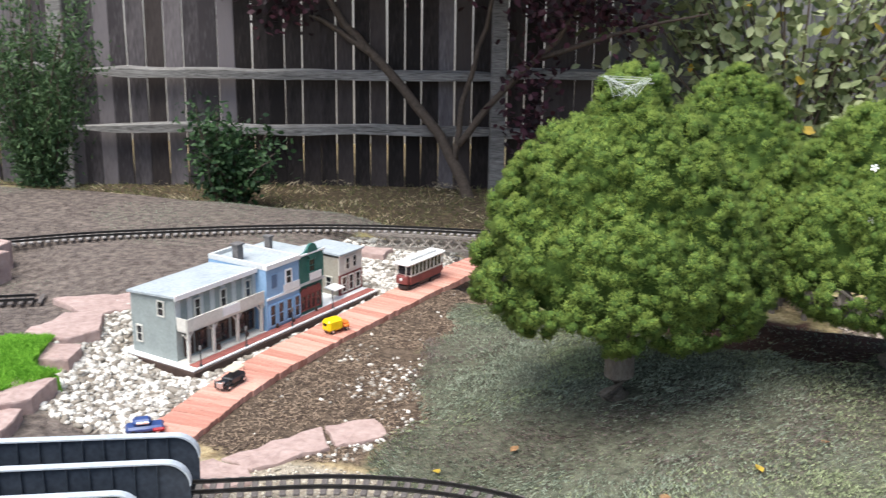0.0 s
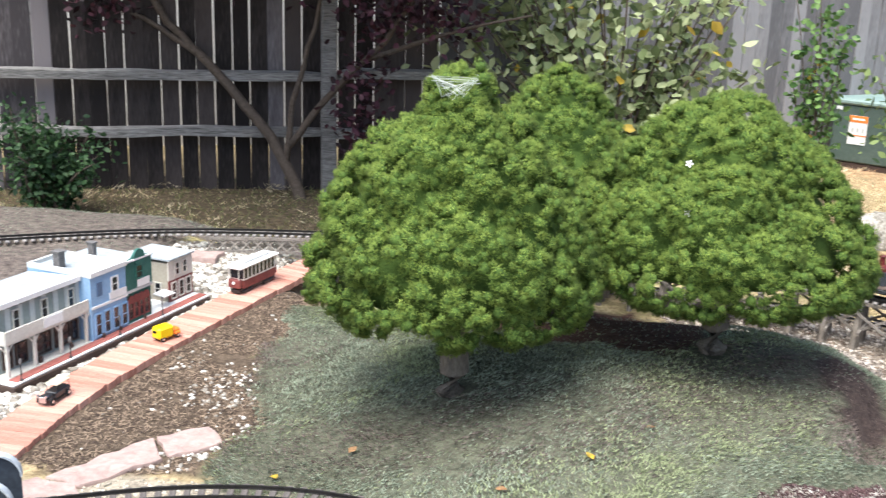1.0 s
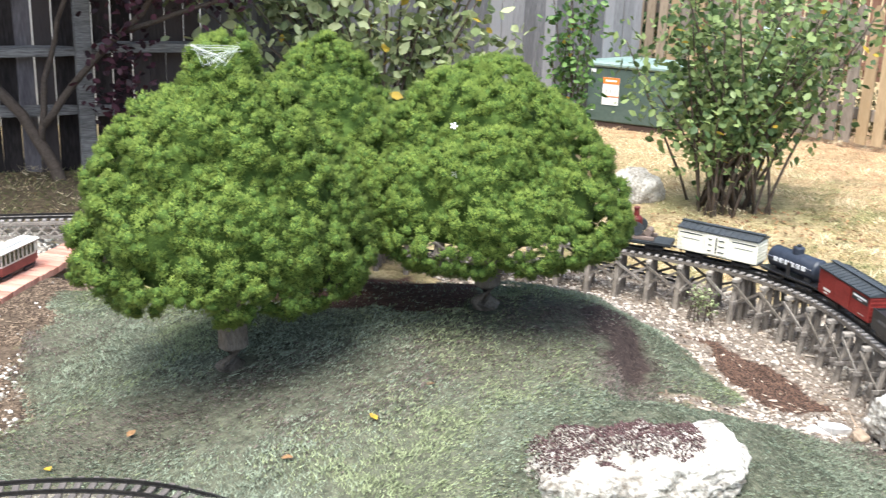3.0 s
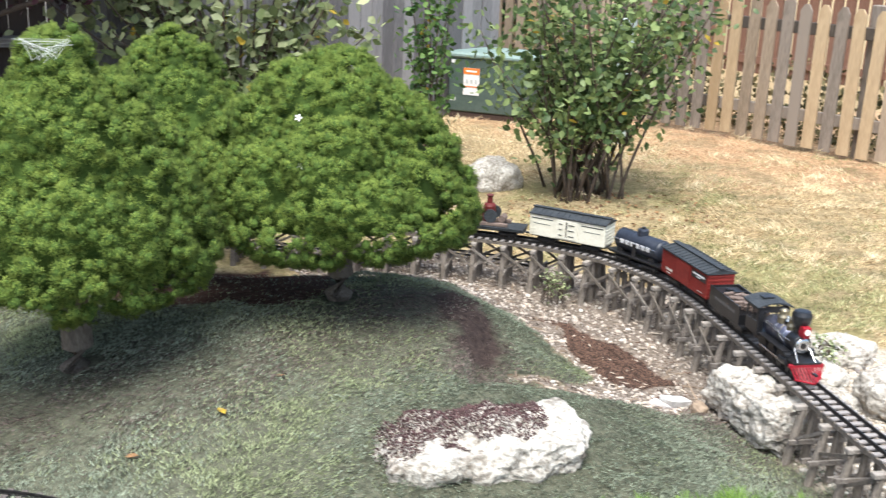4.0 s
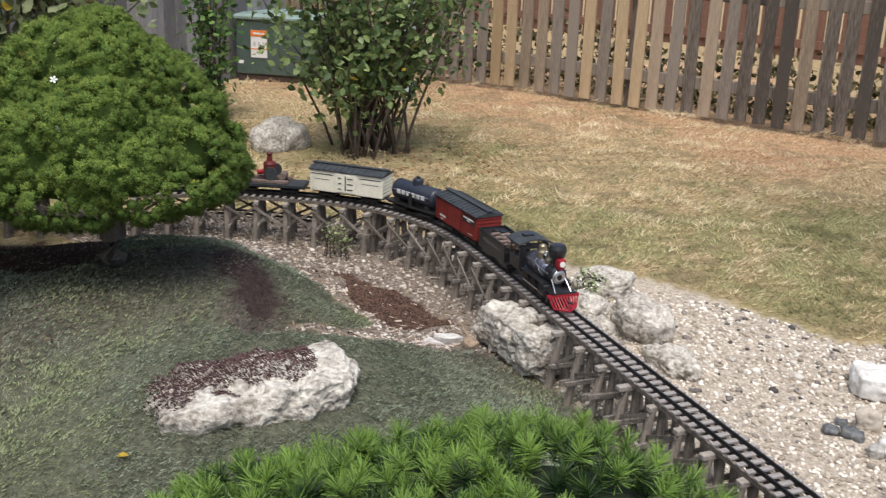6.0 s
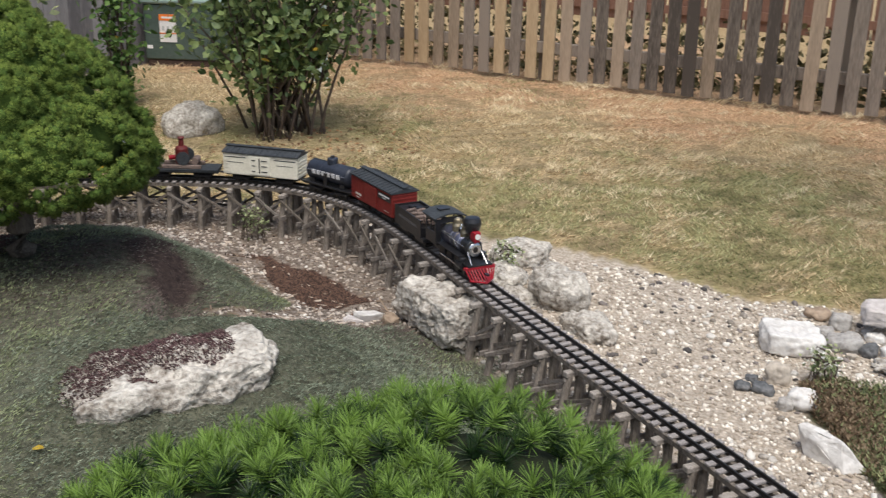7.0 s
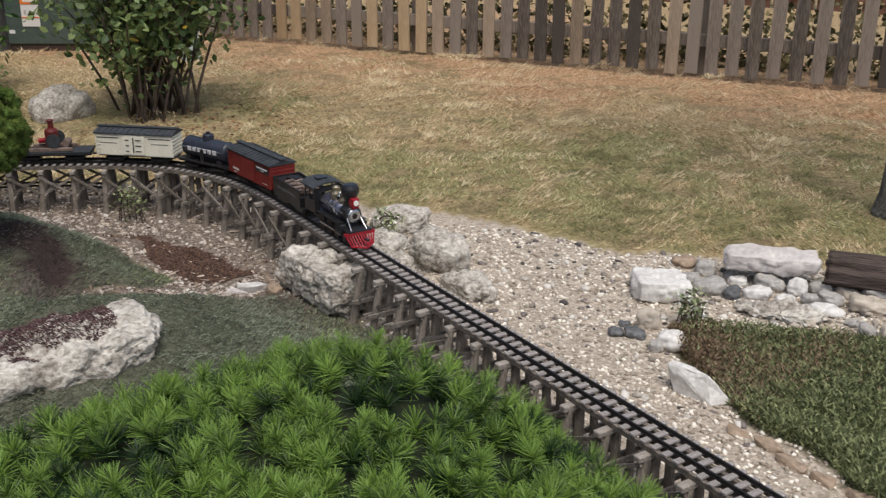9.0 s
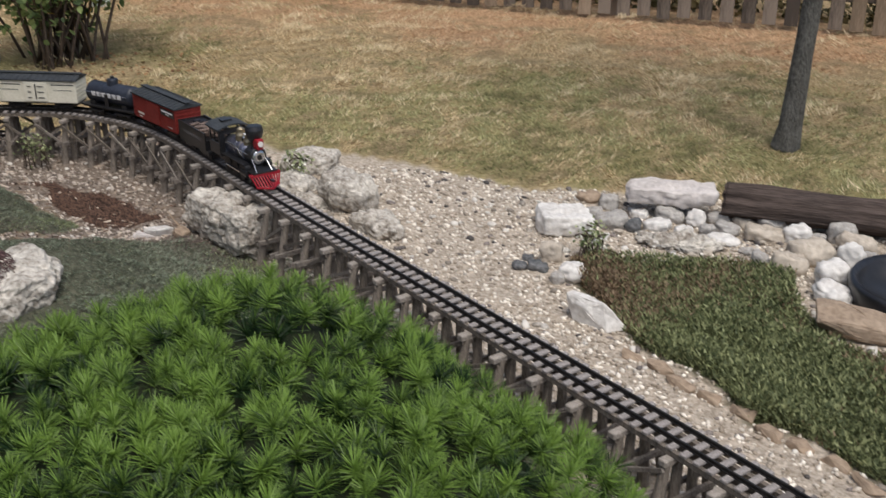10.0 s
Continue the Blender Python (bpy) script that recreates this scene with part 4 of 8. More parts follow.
base = thing("town_base", TOWN, "dark-edged model street base with white rim and brick walk", "model base")
part("slab", bbox(-0.012, 0.958, -0.005, 0.325, 0.06, TB - 0.006, bev=0.003), M_edge, base)
part("deck", bbox(-0.01, 0.956, 0.0, 0.322, TB - 0.006, TB, bev=0.001), M_white, base, "white painted deck")
bm = bmesh.new()
for i in range(38):
    for j in range(2):
        box(bm, 0.012 + i * 0.0247, 0.012 + i * 0.0247 + 0.0235, 0.008 + j * 0.017, 0.024 + j * 0.017, TB, TB + 0.0025)
part("brick_walk", bm, M_brickred, base, "red brick sidewalk strip")


def window(parent, x, z, w, h, y, frame_mat, facing="front", t=0.004):
    """A framed dark pane on a wall at y (front, facing -y) or at x (side, facing -x)."""
    def put(a0, a1, b0, b1, d0, d1):
        if facing == "front":
            return bbox(a0, a1, y - d1, y - d0, b0, b1)
        return bbox(x - d1, x - d0, a0, a1, b0, b1)
    c = x if facing == "front" else y
    f = bmesh.new()
    for a0, a1, b0, b1 in ((c - w / 2 - t, c - w / 2, z - t, z + h + t), (c + w / 2, c + w / 2 + t, z - t, z + h + t), (c - w / 2, c + w / 2, z + h, z + h + t), (c - w / 2, c + w / 2, z - t, z)):
        if facing == "front":
            box(f, a0, a1, y - 0.004, y + 0.001, b0, b1)
        else:
            box(f, x - 0.004, x + 0.001, a0, a1, b0, b1)
    win = part("window", f, frame_mat, parent)
    part("pane", put(c - w / 2, c + w / 2, z, z + h, -0.0005, 0.0012), M_dark, win)
    if h > 0.03:
        part("glazing_bar", put(c - w / 2, c + w / 2, z + h / 2 - 0.001, z + h / 2 + 0.001, 0.0012, 0.0028), frame_mat, win)
    return win


def house_shell(parent, x0, x1, y0, y1, top, material, slope=0.0):
    bm = bbox(x0, x1, y0, y1, TB, top)
    for v in bm.verts:
        if v.co.z > TB + 0.01 and v.co.y > (y0 + y1) / 2:
            v.co.z -= slope
    return part("wall", bm, material, parent)


# grey hotel with a gallery
grey = thing("model_house", TOWN, "grey two-storey model hotel with cream balcony on posts", "model building", "model town houses")
house_shell(grey, 0.012, 0.372, 0.09, 0.285, 0.335, M_greywall, 0.012)
bm = bbox(0.002, 0.374, 0.078, 0.29, 0.336, 0.343)
for v in bm.verts:
    if v.co.y > 0.2:
        v.co.z -= 0.013
roof = part("roof", bm, M_roofgrey, grey)
part("cornice", bbox(0.0, 0.372, 0.074, 0.0785, 0.33, 0.346), M_white, grey)
for i in range(15):
    part("bracket", bbox(0.016 + i * 0.025, 0.022 + i * 0.025, 0.079, 0.0895, 0.326, 0.334), M_edge, grey)
for i in range(8):
    part("batten", bbox(0.014 + i * 0.0497, 0.034 + i * 0.0497, 0.0885, 0.0902, 0.245, 0.33), M_greystrip, grey)
for i in range(3):
    window(grey, 0.105 + i * 0.116, 0.253, 0.021, 0.055, 0.0885, M_cream)
window(grey, 0.012, 0.268, 0.024, 0.045, 0.15, M_cream, "side")
window(grey, 0.012, 0.165, 0.02, 0.05, 0.25, M_cream, "side")
part("balcony_floor", bbox(0.016, 0.37, 0.046, 0.0885, 0.228, 0.2335), M_cream, grey)
part("balcony_parapet", bbox(0.016, 0.37, 0.044, 0.048, 0.2335, 0.272, bev=0.001), M_cream, grey)
part("balcony_side", bbox(0.0145, 0.0185, 0.048, 0.0885, 0.2335, 0.272), M_cream, grey)
part("sign_board", bbox(0.17, 0.25, 0.0415, 0.0437, 0.238, 0.268), M_white, grey, "white blank sign board")
for x in (0.026, 0.135, 0.245, 0.36):
    p = part("porch_post", bbox(x - 0.005, x + 0.005, 0.048, 0.058, TB + 0.003, 0.2278, bev=0.001), M_cream, grey)
    for s_ in (-1, 1):
        part("brace", cyl(bmesh.new(), (x, 0.053, 0.2), (x + s_ * 0.022, 0.053, 0.226), 0.0025, seg=6), M_cream, p)
part("porch_floor", bbox(0.014, 0.371, 0.045, 0.0895, TB, TB + 0.003), M_cream, grey)
for x, w in ((0.06, 0.03), (0.115, 0.04), (0.2, 0.07), (0.29, 0.06), (0.345, 0.02)):
    window(grey, x, 0.14, w, 0.06, 0.0885, M_edge)

# blue shop
blue = thing("model_house", TOWN, "sky blue two-storey model shop with white cornice", "model building", "model town houses")
house_shell(blue, 0.378, 0.548, 0.042, 0.30, 0.34, M_blue)
part("roof", bbox(0.39, 0.538, 0.054, 0.29, 0.3402, 0.343), M_roofgrey, blue)
for q in ((0.376, 0.55, 0.036, 0.054), (0.376, 0.39, 0.054, 0.3), (0.538, 0.55, 0.054, 0.3), (0.39, 0.538, 0.29, 0.302)):
    part("parapet", bbox(*q, 0.3402, 0.356), M_white if q[2] < 0.04 else M_greystrip, blue)
part("band", bbox(0.377, 0.549, 0.037, 0.0418, 0.233, 0.241), M_white, blue)
window(blue, 0.49, 0.27, 0.026, 0.045, 0.041, M_white)
part("sign_board", bbox(0.462, 0.545, 0.037, 0.0398, 0.243, 0.268), M_white, blue, "white blank sign board")
part("shutter", bbox(0.405, 0.43, 0.0395, 0.0418, 0.27, 0.315), M_bluedk, blue)
for x in (0.405, 0.447, 0.49, 0.532):
    window(blue, x, 0.14, 0.024, 0.07, 0.041, M_blue)
chim = part("chimney", bbox(0.40, 0.43, 0.185, 0.212, 0.3432, 0.397, bev=0.002), M_chim, blue)
part("chimney_cap", bbox(0.396, 0.434, 0.181, 0.216, 0.397, 0.402), M_chim, chim)

# green shop with a stepped gable
green = thing("model_house", TOWN, "dark green model shop with peaked false front", "model building", "model town houses")
house_shell(green, 0.5573, 0.6873, 0.052, 0.30, 0.33, M_green)
part("roof", bbox(0.5586, 0.686, 0.07, 0.298, 0.3302, 0.336), M_roofgrey, green)
bm = bmesh.new()
out = [(0.5546, 0.2445), (0.6893, 0.2445), (0.6893, 0.348), (0.6576, 0.352), (0.6312, 0.378), (0.6114, 0.378), (0.585, 0.352), (0.5546, 0.348)]
fa = [bm.verts.new((x, 0.046, z)) for x, z in out]
fb = [bm.verts.new((x, 0.0518, z)) for x, z in out]
bm.faces.new(fa[::-1])
bm.faces.new(fb)
for k in range(len(out)):
    bm.faces.new((fa[k], fa[(k + 1) % len(out)], fb[(k + 1) % len(out)], fb[k]))
bmesh.ops.recalc_face_normals(bm, faces=bm.faces)
part("false_front", bm, M_green, green)
part("cornice", bbox(0.552, 0.6919, 0.04, 0.0458, 0.343, 0.349), M_white, green)
part("pediment", cyl(bmesh.new(), (0.6213, 0.041, 0.352), (0.6213, 0.0455, 0.352), 0.028, seg=20), M_green, green)
part("band", bbox(0.5533, 0.6906, 0.044, 0.0515, 0.234, 0.243), M_greystrip, green)
window(green, 0.6213, 0.278, 0.03, 0.042, 0.0455, M_green)
part("sign_board", bbox(0.6081, 0.6708, 0.041, 0.0438, 0.246, 0.272), M_white, green, "white blank sign board")
for x in (0.5784, 0.6048, 0.6312, 0.6576):
    w_ = window(green, x, 0.142, 0.026, 0.066, 0.051, M_maroon)
    part("arch", cyl(bmesh.new(), (x, 0.0465, 0.208), (x, 0.0505, 0.208), 0.015, seg=14), M_maroon, w_)
chim = part("chimney", bbox(0.5619, 0.5804, 0.185, 0.21, 0.3362, 0.39, bev=0.002), M_chim, green)
part("chimney_cap", bbox(0.5593, 0.583, 0.181, 0.214, 0.39, 0.395), M_chim, chim)

# tan saloon
tan = thing("model_house", TOWN, "small tan model house with flat grey roof and maroon shopfront", "model building", "model town houses")
house_shell(tan, 0.815, 0.952, 0.076, 0.25, 0.27, M_tan)
part("front", bbox(0.813, 0.954, 0.071, 0.0755, 0.205, 0.28), M_cream, tan)
part("shopfront", bbox(0.813, 0.954, 0.071, 0.0755, TB, 0.2048), M_maroon, tan)
bm = bbox(0.808, 0.958, 0.062, 0.255, 0.2805, 0.287)
part("roof", bm, M_roofgrey, tan)
for x in (0.862, 0.905):
    window(tan, x, 0.222, 0.02, 0.042, 0.0705, M_cream)
for x in (0.84, 0.883, 0.925):
    window(tan, x, 0.138, 0.024, 0.055, 0.0705, M_cream)
for y in (0.12, 0.17):
    window(tan, 0.815, 0.15, 0.022, 0.042, y, M_cream, "side")
part("awning", bbox(0.75, 0.812, 0.06, 0.11, 0.16, 0.164, m=Matrix.Rotation(0.1, 4, "X")), M_white, tan)

# street lamps, planters
lamp = thing("street_lamp", TOWN @ Matrix.Translation((0.03, 0.008, TB)), "tiny black model street lamp on the brick walk", "street lamp", "model street lamps")
part("pole", lathe(bmesh.new(), [(0.005, 0), (0.005, 0.004), (0.0022, 0.008), (0.0018, 0.05)], 8), M_black, lamp)
part("lantern", lathe(bmesh.new(), [(0.002, 0.05), (0.0045, 0.056), (0.004, 0.066), (0.001, 0.07)], 8), M_chim, lamp)
for x in (0.236, 0.467, 0.691):
    copy_thing(lamp, TOWN @ Matrix.Translation((x, 0.008, TB)))
for x, y, c in ((0.16, 0.052, 0.018), (0.30, 0.058, 0.016), (0.42, 0.03, 0.014), (0.5, 0.026, 0.012), (0.63, 0.03, 0.013)):
    b = thing("barrel", TOWN @ Matrix.Translation((x, y + 0.005, TB + 0.003)), "small dark wooden model barrel on the porch walk", "barrel", "model barrels")
    part("staves", lathe(bmesh.new(), [(c * 0.36, 0), (c * 0.45, c * 0.5), (c * 0.36, c)], 10), M_edge, b)

# ---------------- planked street ----------------
STREET = [(-1.46, 2.1), (-1.46, 2.35), (-1.455, 2.6), (-1.415, 2.9), (-1.285, 3.48), (-1.165, 3.95), (-1.03, 4.3)]
sq, _ = smooth_line(STREET, 0.0255)
sa = heading(sq)
street = thing("plank_street", Matrix.Identity(4), "red-stained plank street running past the model town", "model street")
pmes = []
for i, (w, l) in enumerate(((0.0248, 0.148), (0.025, 0.152), (0.0245, 0.144))):
    bm = bbox(-l / 2, l / 2, -w / 2, w / 2, -0.025, 0, bev=0.001)
    me = bpy.data.meshes.new("plank")
    bm.to_mesh(me)
    bm.free()
    me.materials.append(M_plank)
    pmes.append(me)
for i in range(len(sq)):
    ob = new("plank", pmes[random.randrange(3)])
    ob.parent = street
    ob.matrix_basis = Matrix.Translation((sq[i, 0], sq[i, 1], 0.118 + random.uniform(-0.0015, 0.0015))) @ Matrix.Rotation(sa[i] + math.pi / 2 + random.uniform(-0.012, 0.012), 4, "Z")
SZ = 0.12


def wheel_set(parent, xs, ys, r, w, rim=None):
    for x in xs:
        for s_ in (-1, 1):
            wh = part("wheel", cyl(bmesh.new(), (x, s_ * ys - w / 2, r), (x, s_ * ys + w / 2, r), r, seg=16), M_tyre, parent)
            part("hub", cyl(bmesh.new(), (x, s_ * (ys + w / 2), r), (x, s_ * (ys + w / 2 + 0.0012), r), r * 0.5, seg=12), rim or M_chrome, wh)


# black vintage car with canvas top
car = thing("toy_car", pose(-1.462, 2.60, SZ, 0, 0, -96), "black vintage toy touring car with tan canvas top", "toy car")
part("body", bbox(-0.055, 0.015, -0.02, 0.02, 0.009, 0.028, bev=0.003), M_black, car)
part("bonnet", bbox(0.016, 0.05, -0.013, 0.013, 0.01, 0.027, bev=0.004), M_black, car)
part("radiator", bbox(0.0505, 0.053, -0.012, 0.012, 0.009, 0.027, bev=0.001), M_chrome, car)
part("canvas_top", bbox(-0.054, 0.008, -0.021, 0.021, 0.045, 0.05, bev=0.003), M_canvas, car)
for x in (-0.05, 0.004):
    for y in (-0.018, 0.018):
        part("top_post", cyl(bmesh.new(), (x, y, 0.0282), (x, y, 0.0448), 0.001, seg=6), M_black, car)
for y in (-0.019, 0.019):
    part("running_board", bbox(-0.03, 0.03, y - 0.004, y + 0.004, 0.007, 0.0088), M_black, car)
    part("headlight", cyl(bmesh.new(), (0.05, y * 0.7, 0.03), (0.055, y * 0.7, 0.03), 0.0035, seg=10), M_chrome, car)
    for x in (-0.04, 0.036):
        part("mudguard", bbox(x - 0.014, x + 0.014, y - 0.003, y + 0.003, 0.0185, 0.021, bev=0.001), M_black, car)
wheel_set(car, (-0.04, 0.036), 0.0215, 0.0095, 0.004)

# yellow panel van with orange bonnet
van = thing("toy_van", pose(-1.345, 3.135, SZ, 0, 0, 62), "small yellow toy panel van with orange bonnet", "toy car")
bm = bbox(-0.05, 0.014, -0.022, 0.022, 0.008, 0.05, bev=0.008)
part("body", bm, M_yellow, van)
part("bonnet", bbox(0.0145, 0.045, -0.015, 0.015, 0.01, 0.031, bev=0.005), M_orange, van)
part("rear_window", bbox(-0.0512, -0.0501, -0.008, 0.008, 0.03, 0.038), M_dark, van)
for y in (-0.018, 0.018):
    part("mudguard", bbox(0.017, 0.04, y - 0.005, y + 0.005, 0.012, 0.0225, bev=0.003), M_orange, van)
wheel_set(van, (-0.032, 0.028), 0.018, 0.009, 0.005)

# blue and red car behind the girder bridge
bcar = thing("toy_car", pose(-1.523, 2.243, 0.118, 0, 0, 35), "blue toy sedan with red mudguards", "toy car")
part("body", bbox(-0.05, 0.05, -0.022, 0.022, 0.009, 0.026, bev=0.006), M_bluecar, bcar)
part("cabin", bbox(-0.03, 0.018, -0.018, 0.018, 0.0262, 0.044, bev=0.007), M_bluecar, bcar)
part("windscreen", bbox(-0.022, 0.012, -0.0186, 0.0186, 0.031, 0.039, bev=0.002), M_chrome, bcar)
for y in (-0.022, 0.022):
    part("mudguard", bbox(0.02, 0.052, y - 0.005, y + 0.005, 0.01, 0.021, bev=0.004), M_redp, bcar)
wheel_set(bcar, (-0.03, 0.032), 0.02, 0.009, 0.005)

# streetcar
tram = thing("toy_tram", pose(-1.252, 3.745, SZ, 0, 0, 254), "maroon and cream toy streetcar with white clerestory roof", "toy tram")
part("chassis", bbox(-0.12, 0.12, -0.02, 0.02, 0.004, 0.02, bev=0.002), M_black, tram)
part("body", bbox(-0.105, 0.105, -0.031, 0.031, 0.021, 0.058, bev=0.002), M_maroon, tram)
for x in (-0.116, 0.116):
    part("platform", bbox(x - 0.0105, x + 0.0105, -0.027, 0.027, 0.024, 0.058, bev=0.004), M_maroon, tram)
part("headlamp", cyl(bmesh.new(), (0.1267, 0, 0.045), (0.13, 0, 0.045), 0.006, seg=12), M_white, tram)
part("window_band", bbox(-0.103, 0.103, -0.029, 0.029, 0.0582, 0.098), M_dark, tram)
for i in range(9):
    x = -0.102 + i * 0.0255
    for y in (-0.0302, 0.0302):
        part("window_post", bbox(x - 0.0025, x + 0.0025, y - 0.001, y + 0.001, 0.0582, 0.098), M_cream, tram)
for x in (-0.125, 0.125):
    for y in (-0.022, 0.022):
        part("end_post", bbox(x - 0.0015, x + 0.0015, y - 0.0015, y + 0.0015, 0.0582, 0.098), M_cream, tram)
part("belt_rail", bbox(-0.106, 0.106, -0.0318, 0.0318, 0.0535, 0.0575), M_cream, tram)
part("roof", bbox(-0.13, 0.13, -0.036, 0.036, 0.0982, 0.108, bev=0.004), M_white, tram)
part("clerestory", bbox(-0.09, 0.09, -0.016, 0.016, 0.1082, 0.12, bev=0.003), M_white, tram)
for x in (-0.07, 0.07):
    part("truck", bbox(x - 0.03, x + 0.03, -0.026, 0.026, 0.0, 0.012, bev=0.002), M_black, tram)


# ---------------- girder bridge, near track ----------------
def girder(p, q, z0, z1, label):
    p, q = Vector(p), Vector(q)
    l = (q - p).length
    g = thing("plate_girder", Matrix.Translation((p.x, p.y, 0)) @ Matrix.Rotation(math.atan2(q.y - p.y, q.x - p.x), 4, "Z"), label, "model bridge", "bridge girders")
    r = 0.055
    out = [(0, z0), (l, z0)] + [(l - r + r * math.cos(a), z1 - r + r * math.sin(a)) for a in np.linspace(0, math.pi / 2, 8)] + [(0, z1)]
    bm = bmesh.new()
    fa = [bm.verts.new((x, -0.003, z)) for x, z in out]
    fb = [bm.verts.new((x, 0.003, z)) for x, z in out]
    bm.faces.new(fa)
    bm.faces.new(fb[::-1])
    for k in range(len(out)):
        bm.faces.new((fa[k], fb[k], fb[(k + 1) % len(out)], fa[(k + 1) % len(out)]))
    bmesh.ops.recalc_face_normals(bm, faces=bm.faces)
    part("web", bm, M_girder, g)
    top = out[2:]
    bm = bmesh.new()
    rings = [[bm.verts.new((x + dx, y, z + dz)) for y, dx, dz in ((-0.011, 0, 0.0005), (0.011, 0, 0.0005), (0.011, 0.003 * (x > l - r), 0.004), (-0.011, 0.003 * (x > l - r), 0.004))] for x, z in top]
    for a, b in zip(rings, rings[1:]):
        for k in range(4):
            bm.faces.new((a[k], b[k], b[(k + 1) % 4], a[(k + 1) % 4]))
    bm.faces.new(rings[0])
    bm.faces.new(rings[-1][::-1])
    bmesh.ops.recalc_face_normals(bm, faces=bm.faces)
    part("top_flange", bm, M_girdertop, g, "pale grey top flange")
    x = l - 0.07
    while x > 0:
        for s_ in (-1, 1):
            part("stiffener", bbox(x - 0.0012, x + 0.0012, s_ * 0.0065 - 0.0033, s_ * 0.0065 + 0.0033, z0, z1 - 0.001), M_girder, g)
        x -= 0.048
    part("bottom_flange", bbox(0, l, -0.01, 0.01, z0 - 0.004, z0 - 0.0003), M_girder, g)
    return g


NEAR = [(-2.6, 1.36), (-1.9, 1.64), (-1.22, 1.94), (-0.9, 2.08), (-0.62, 2.13), (-0.38, 2.09), (-0.16, 1.95), (0.0, 1.7), (0.06, 1.3)]
NZ = 0.17
girder((-2.3, 1.5), (-1.205, 1.985), 0.12, 0.28, "dark blue-black plate girder bridge side with pale top flange")
girder((-2.25, 1.36), (-1.155, 1.86), 0.12, 0.28, "dark blue-black plate girder bridge side with pale top flange")
girder((-2.2, 1.25), (-1.19, 1.72), 0.12, 0.27, "dark blue-black plate girder bridge side with pale top flange")
track("railway_track", NEAR, NZ, "curved garden railway track bedded in pale gravel", lambda p: p[0] > -1.2 and p[1] > 1.9, material=M_tie)
track("railway_track", [(-3.6, 2.45), (-3.0, 2.68), (-2.6, 2.9), (-2.42, 3.0)], hh(-2.6, 2.85) + 0.02, "short garden railway siding in the soil", lambda p: p[0] > -3.0, material=M_tie)
track("railway_track", [(-0.6, 4.62), (-0.1, 4.5), (0.35, 4.36), (0.65, 4.29), (0.93, 4.27), (1.19, 4.14), (1.36, 3.98)], 0.035, "lower garden railway track behind the trestle", lambda p: p[0] > 0.3, material=M_tie)


# lattice bridge at the back
def lattice():
    t = thing("lattice_bridge", Matrix.Identity(4), "small weathered lattice truss bridge carrying the back track", "model bridge")
    q, _ = smooth_line(LINE, 0.05)
    keep = (q[:, 0] > -1.62) & (q[:, 0] < -0.75) & (q[:, 1] > 3)
    q = q[keep]
    for off in (-0.05, 0.05):
        part("top_chord", ribbon(bmesh.new(), q, off, TZ - 0.017, 0.012, 0.012), M_trestle, t)
        part("bottom_chord", ribbon(bmesh.new(), q, off, TZ - 0.075, 0.012, 0.012), M_trestle, t)
        a = heading(q)
        for i in range(len(q) - 1):
            def at(k, z):
                return (q[k, 0] - math.sin(a[k]) * off, q[k, 1] + math.cos(a[k]) * off, z)
            part("lattice_bar", cyl(bmesh.new(), at(i, TZ - 0.025), at(i + 1, TZ - 0.08), 0.004, seg=6), M_trestle, t)
            part("lattice_bar", cyl(bmesh.new(), at(i, TZ - 0.08), at(i + 1, TZ - 0.025), 0.004, seg=6), M_trestle, t)
    for i in (0, len(q) // 2, len(q) - 1):
        for off in (-0.05, 0.05):
            x, y = q[i]
            part("pier", bbox(x - 0.017, x + 0.017, y + off - 0.015, y + off + 0.015, hh(x, y) - 0.05, TZ - 0.088, bev=0.003), M_trestle, t)


lattice()


# ---------------- flagstones and wall stones ----------------
def slab(pts, z0, z1, label, seed=0, name="flagstone"):
    n0 = len(pts)
    cx, cy = sum(p[0] for p in pts) / n0, sum(p[1] for p in pts) / n0
    ring = []
    for k, (x, y) in enumerate(pts):
        x2, y2 = pts[(k + 1) % n0]
        for u in np.linspace(0, 1, 6, endpoint=False):
            px_, py_ = x + (x2 - x) * u, y + (y2 - y) * u
            w = noise.noise_vector(Vector((px_ * 14, py_ * 14, seed)))
            ring.append((px_ - cx + 0.017 * w.x, py_ - cy + 0.017 * w.y))
    bm = bmesh.new()
    levels = [(1.0, z0), (0.985, z0 + (z1 - z0) * 0.45), (1.0, z0 + (z1 - z0) * 0.62), (0.995, z1 - 0.004), (0.975, z1)]
    rings = [[bm.verts.new((x * s, y * s, z + 0.007 * noise.noise(Vector((x * 20, y * 20, z * 30 + seed))))) for x, y in ring] for s, z in levels]
    for a, b in zip(rings, rings[1:]):
        for k in range(len(ring)):
            bm.faces.new((a[k], a[(k + 1) % len(ring)], b[(k + 1) % len(ring)], b[k]))
    c = bm.verts.new((0, 0, z1 + 0.002))
    for k in range(len(ring)):
        bm.faces.new((rings[-1][k], rings[-1][(k + 1) % len(ring)], c))
    bm.faces.new(rings[0][::-1])
    bmesh.ops.recalc_face_normals(bm, faces=bm.faces)
    return tagged(link(name, bm, M_flag, m=pose(cx, cy, 0)), label, "stone", "flagstones")


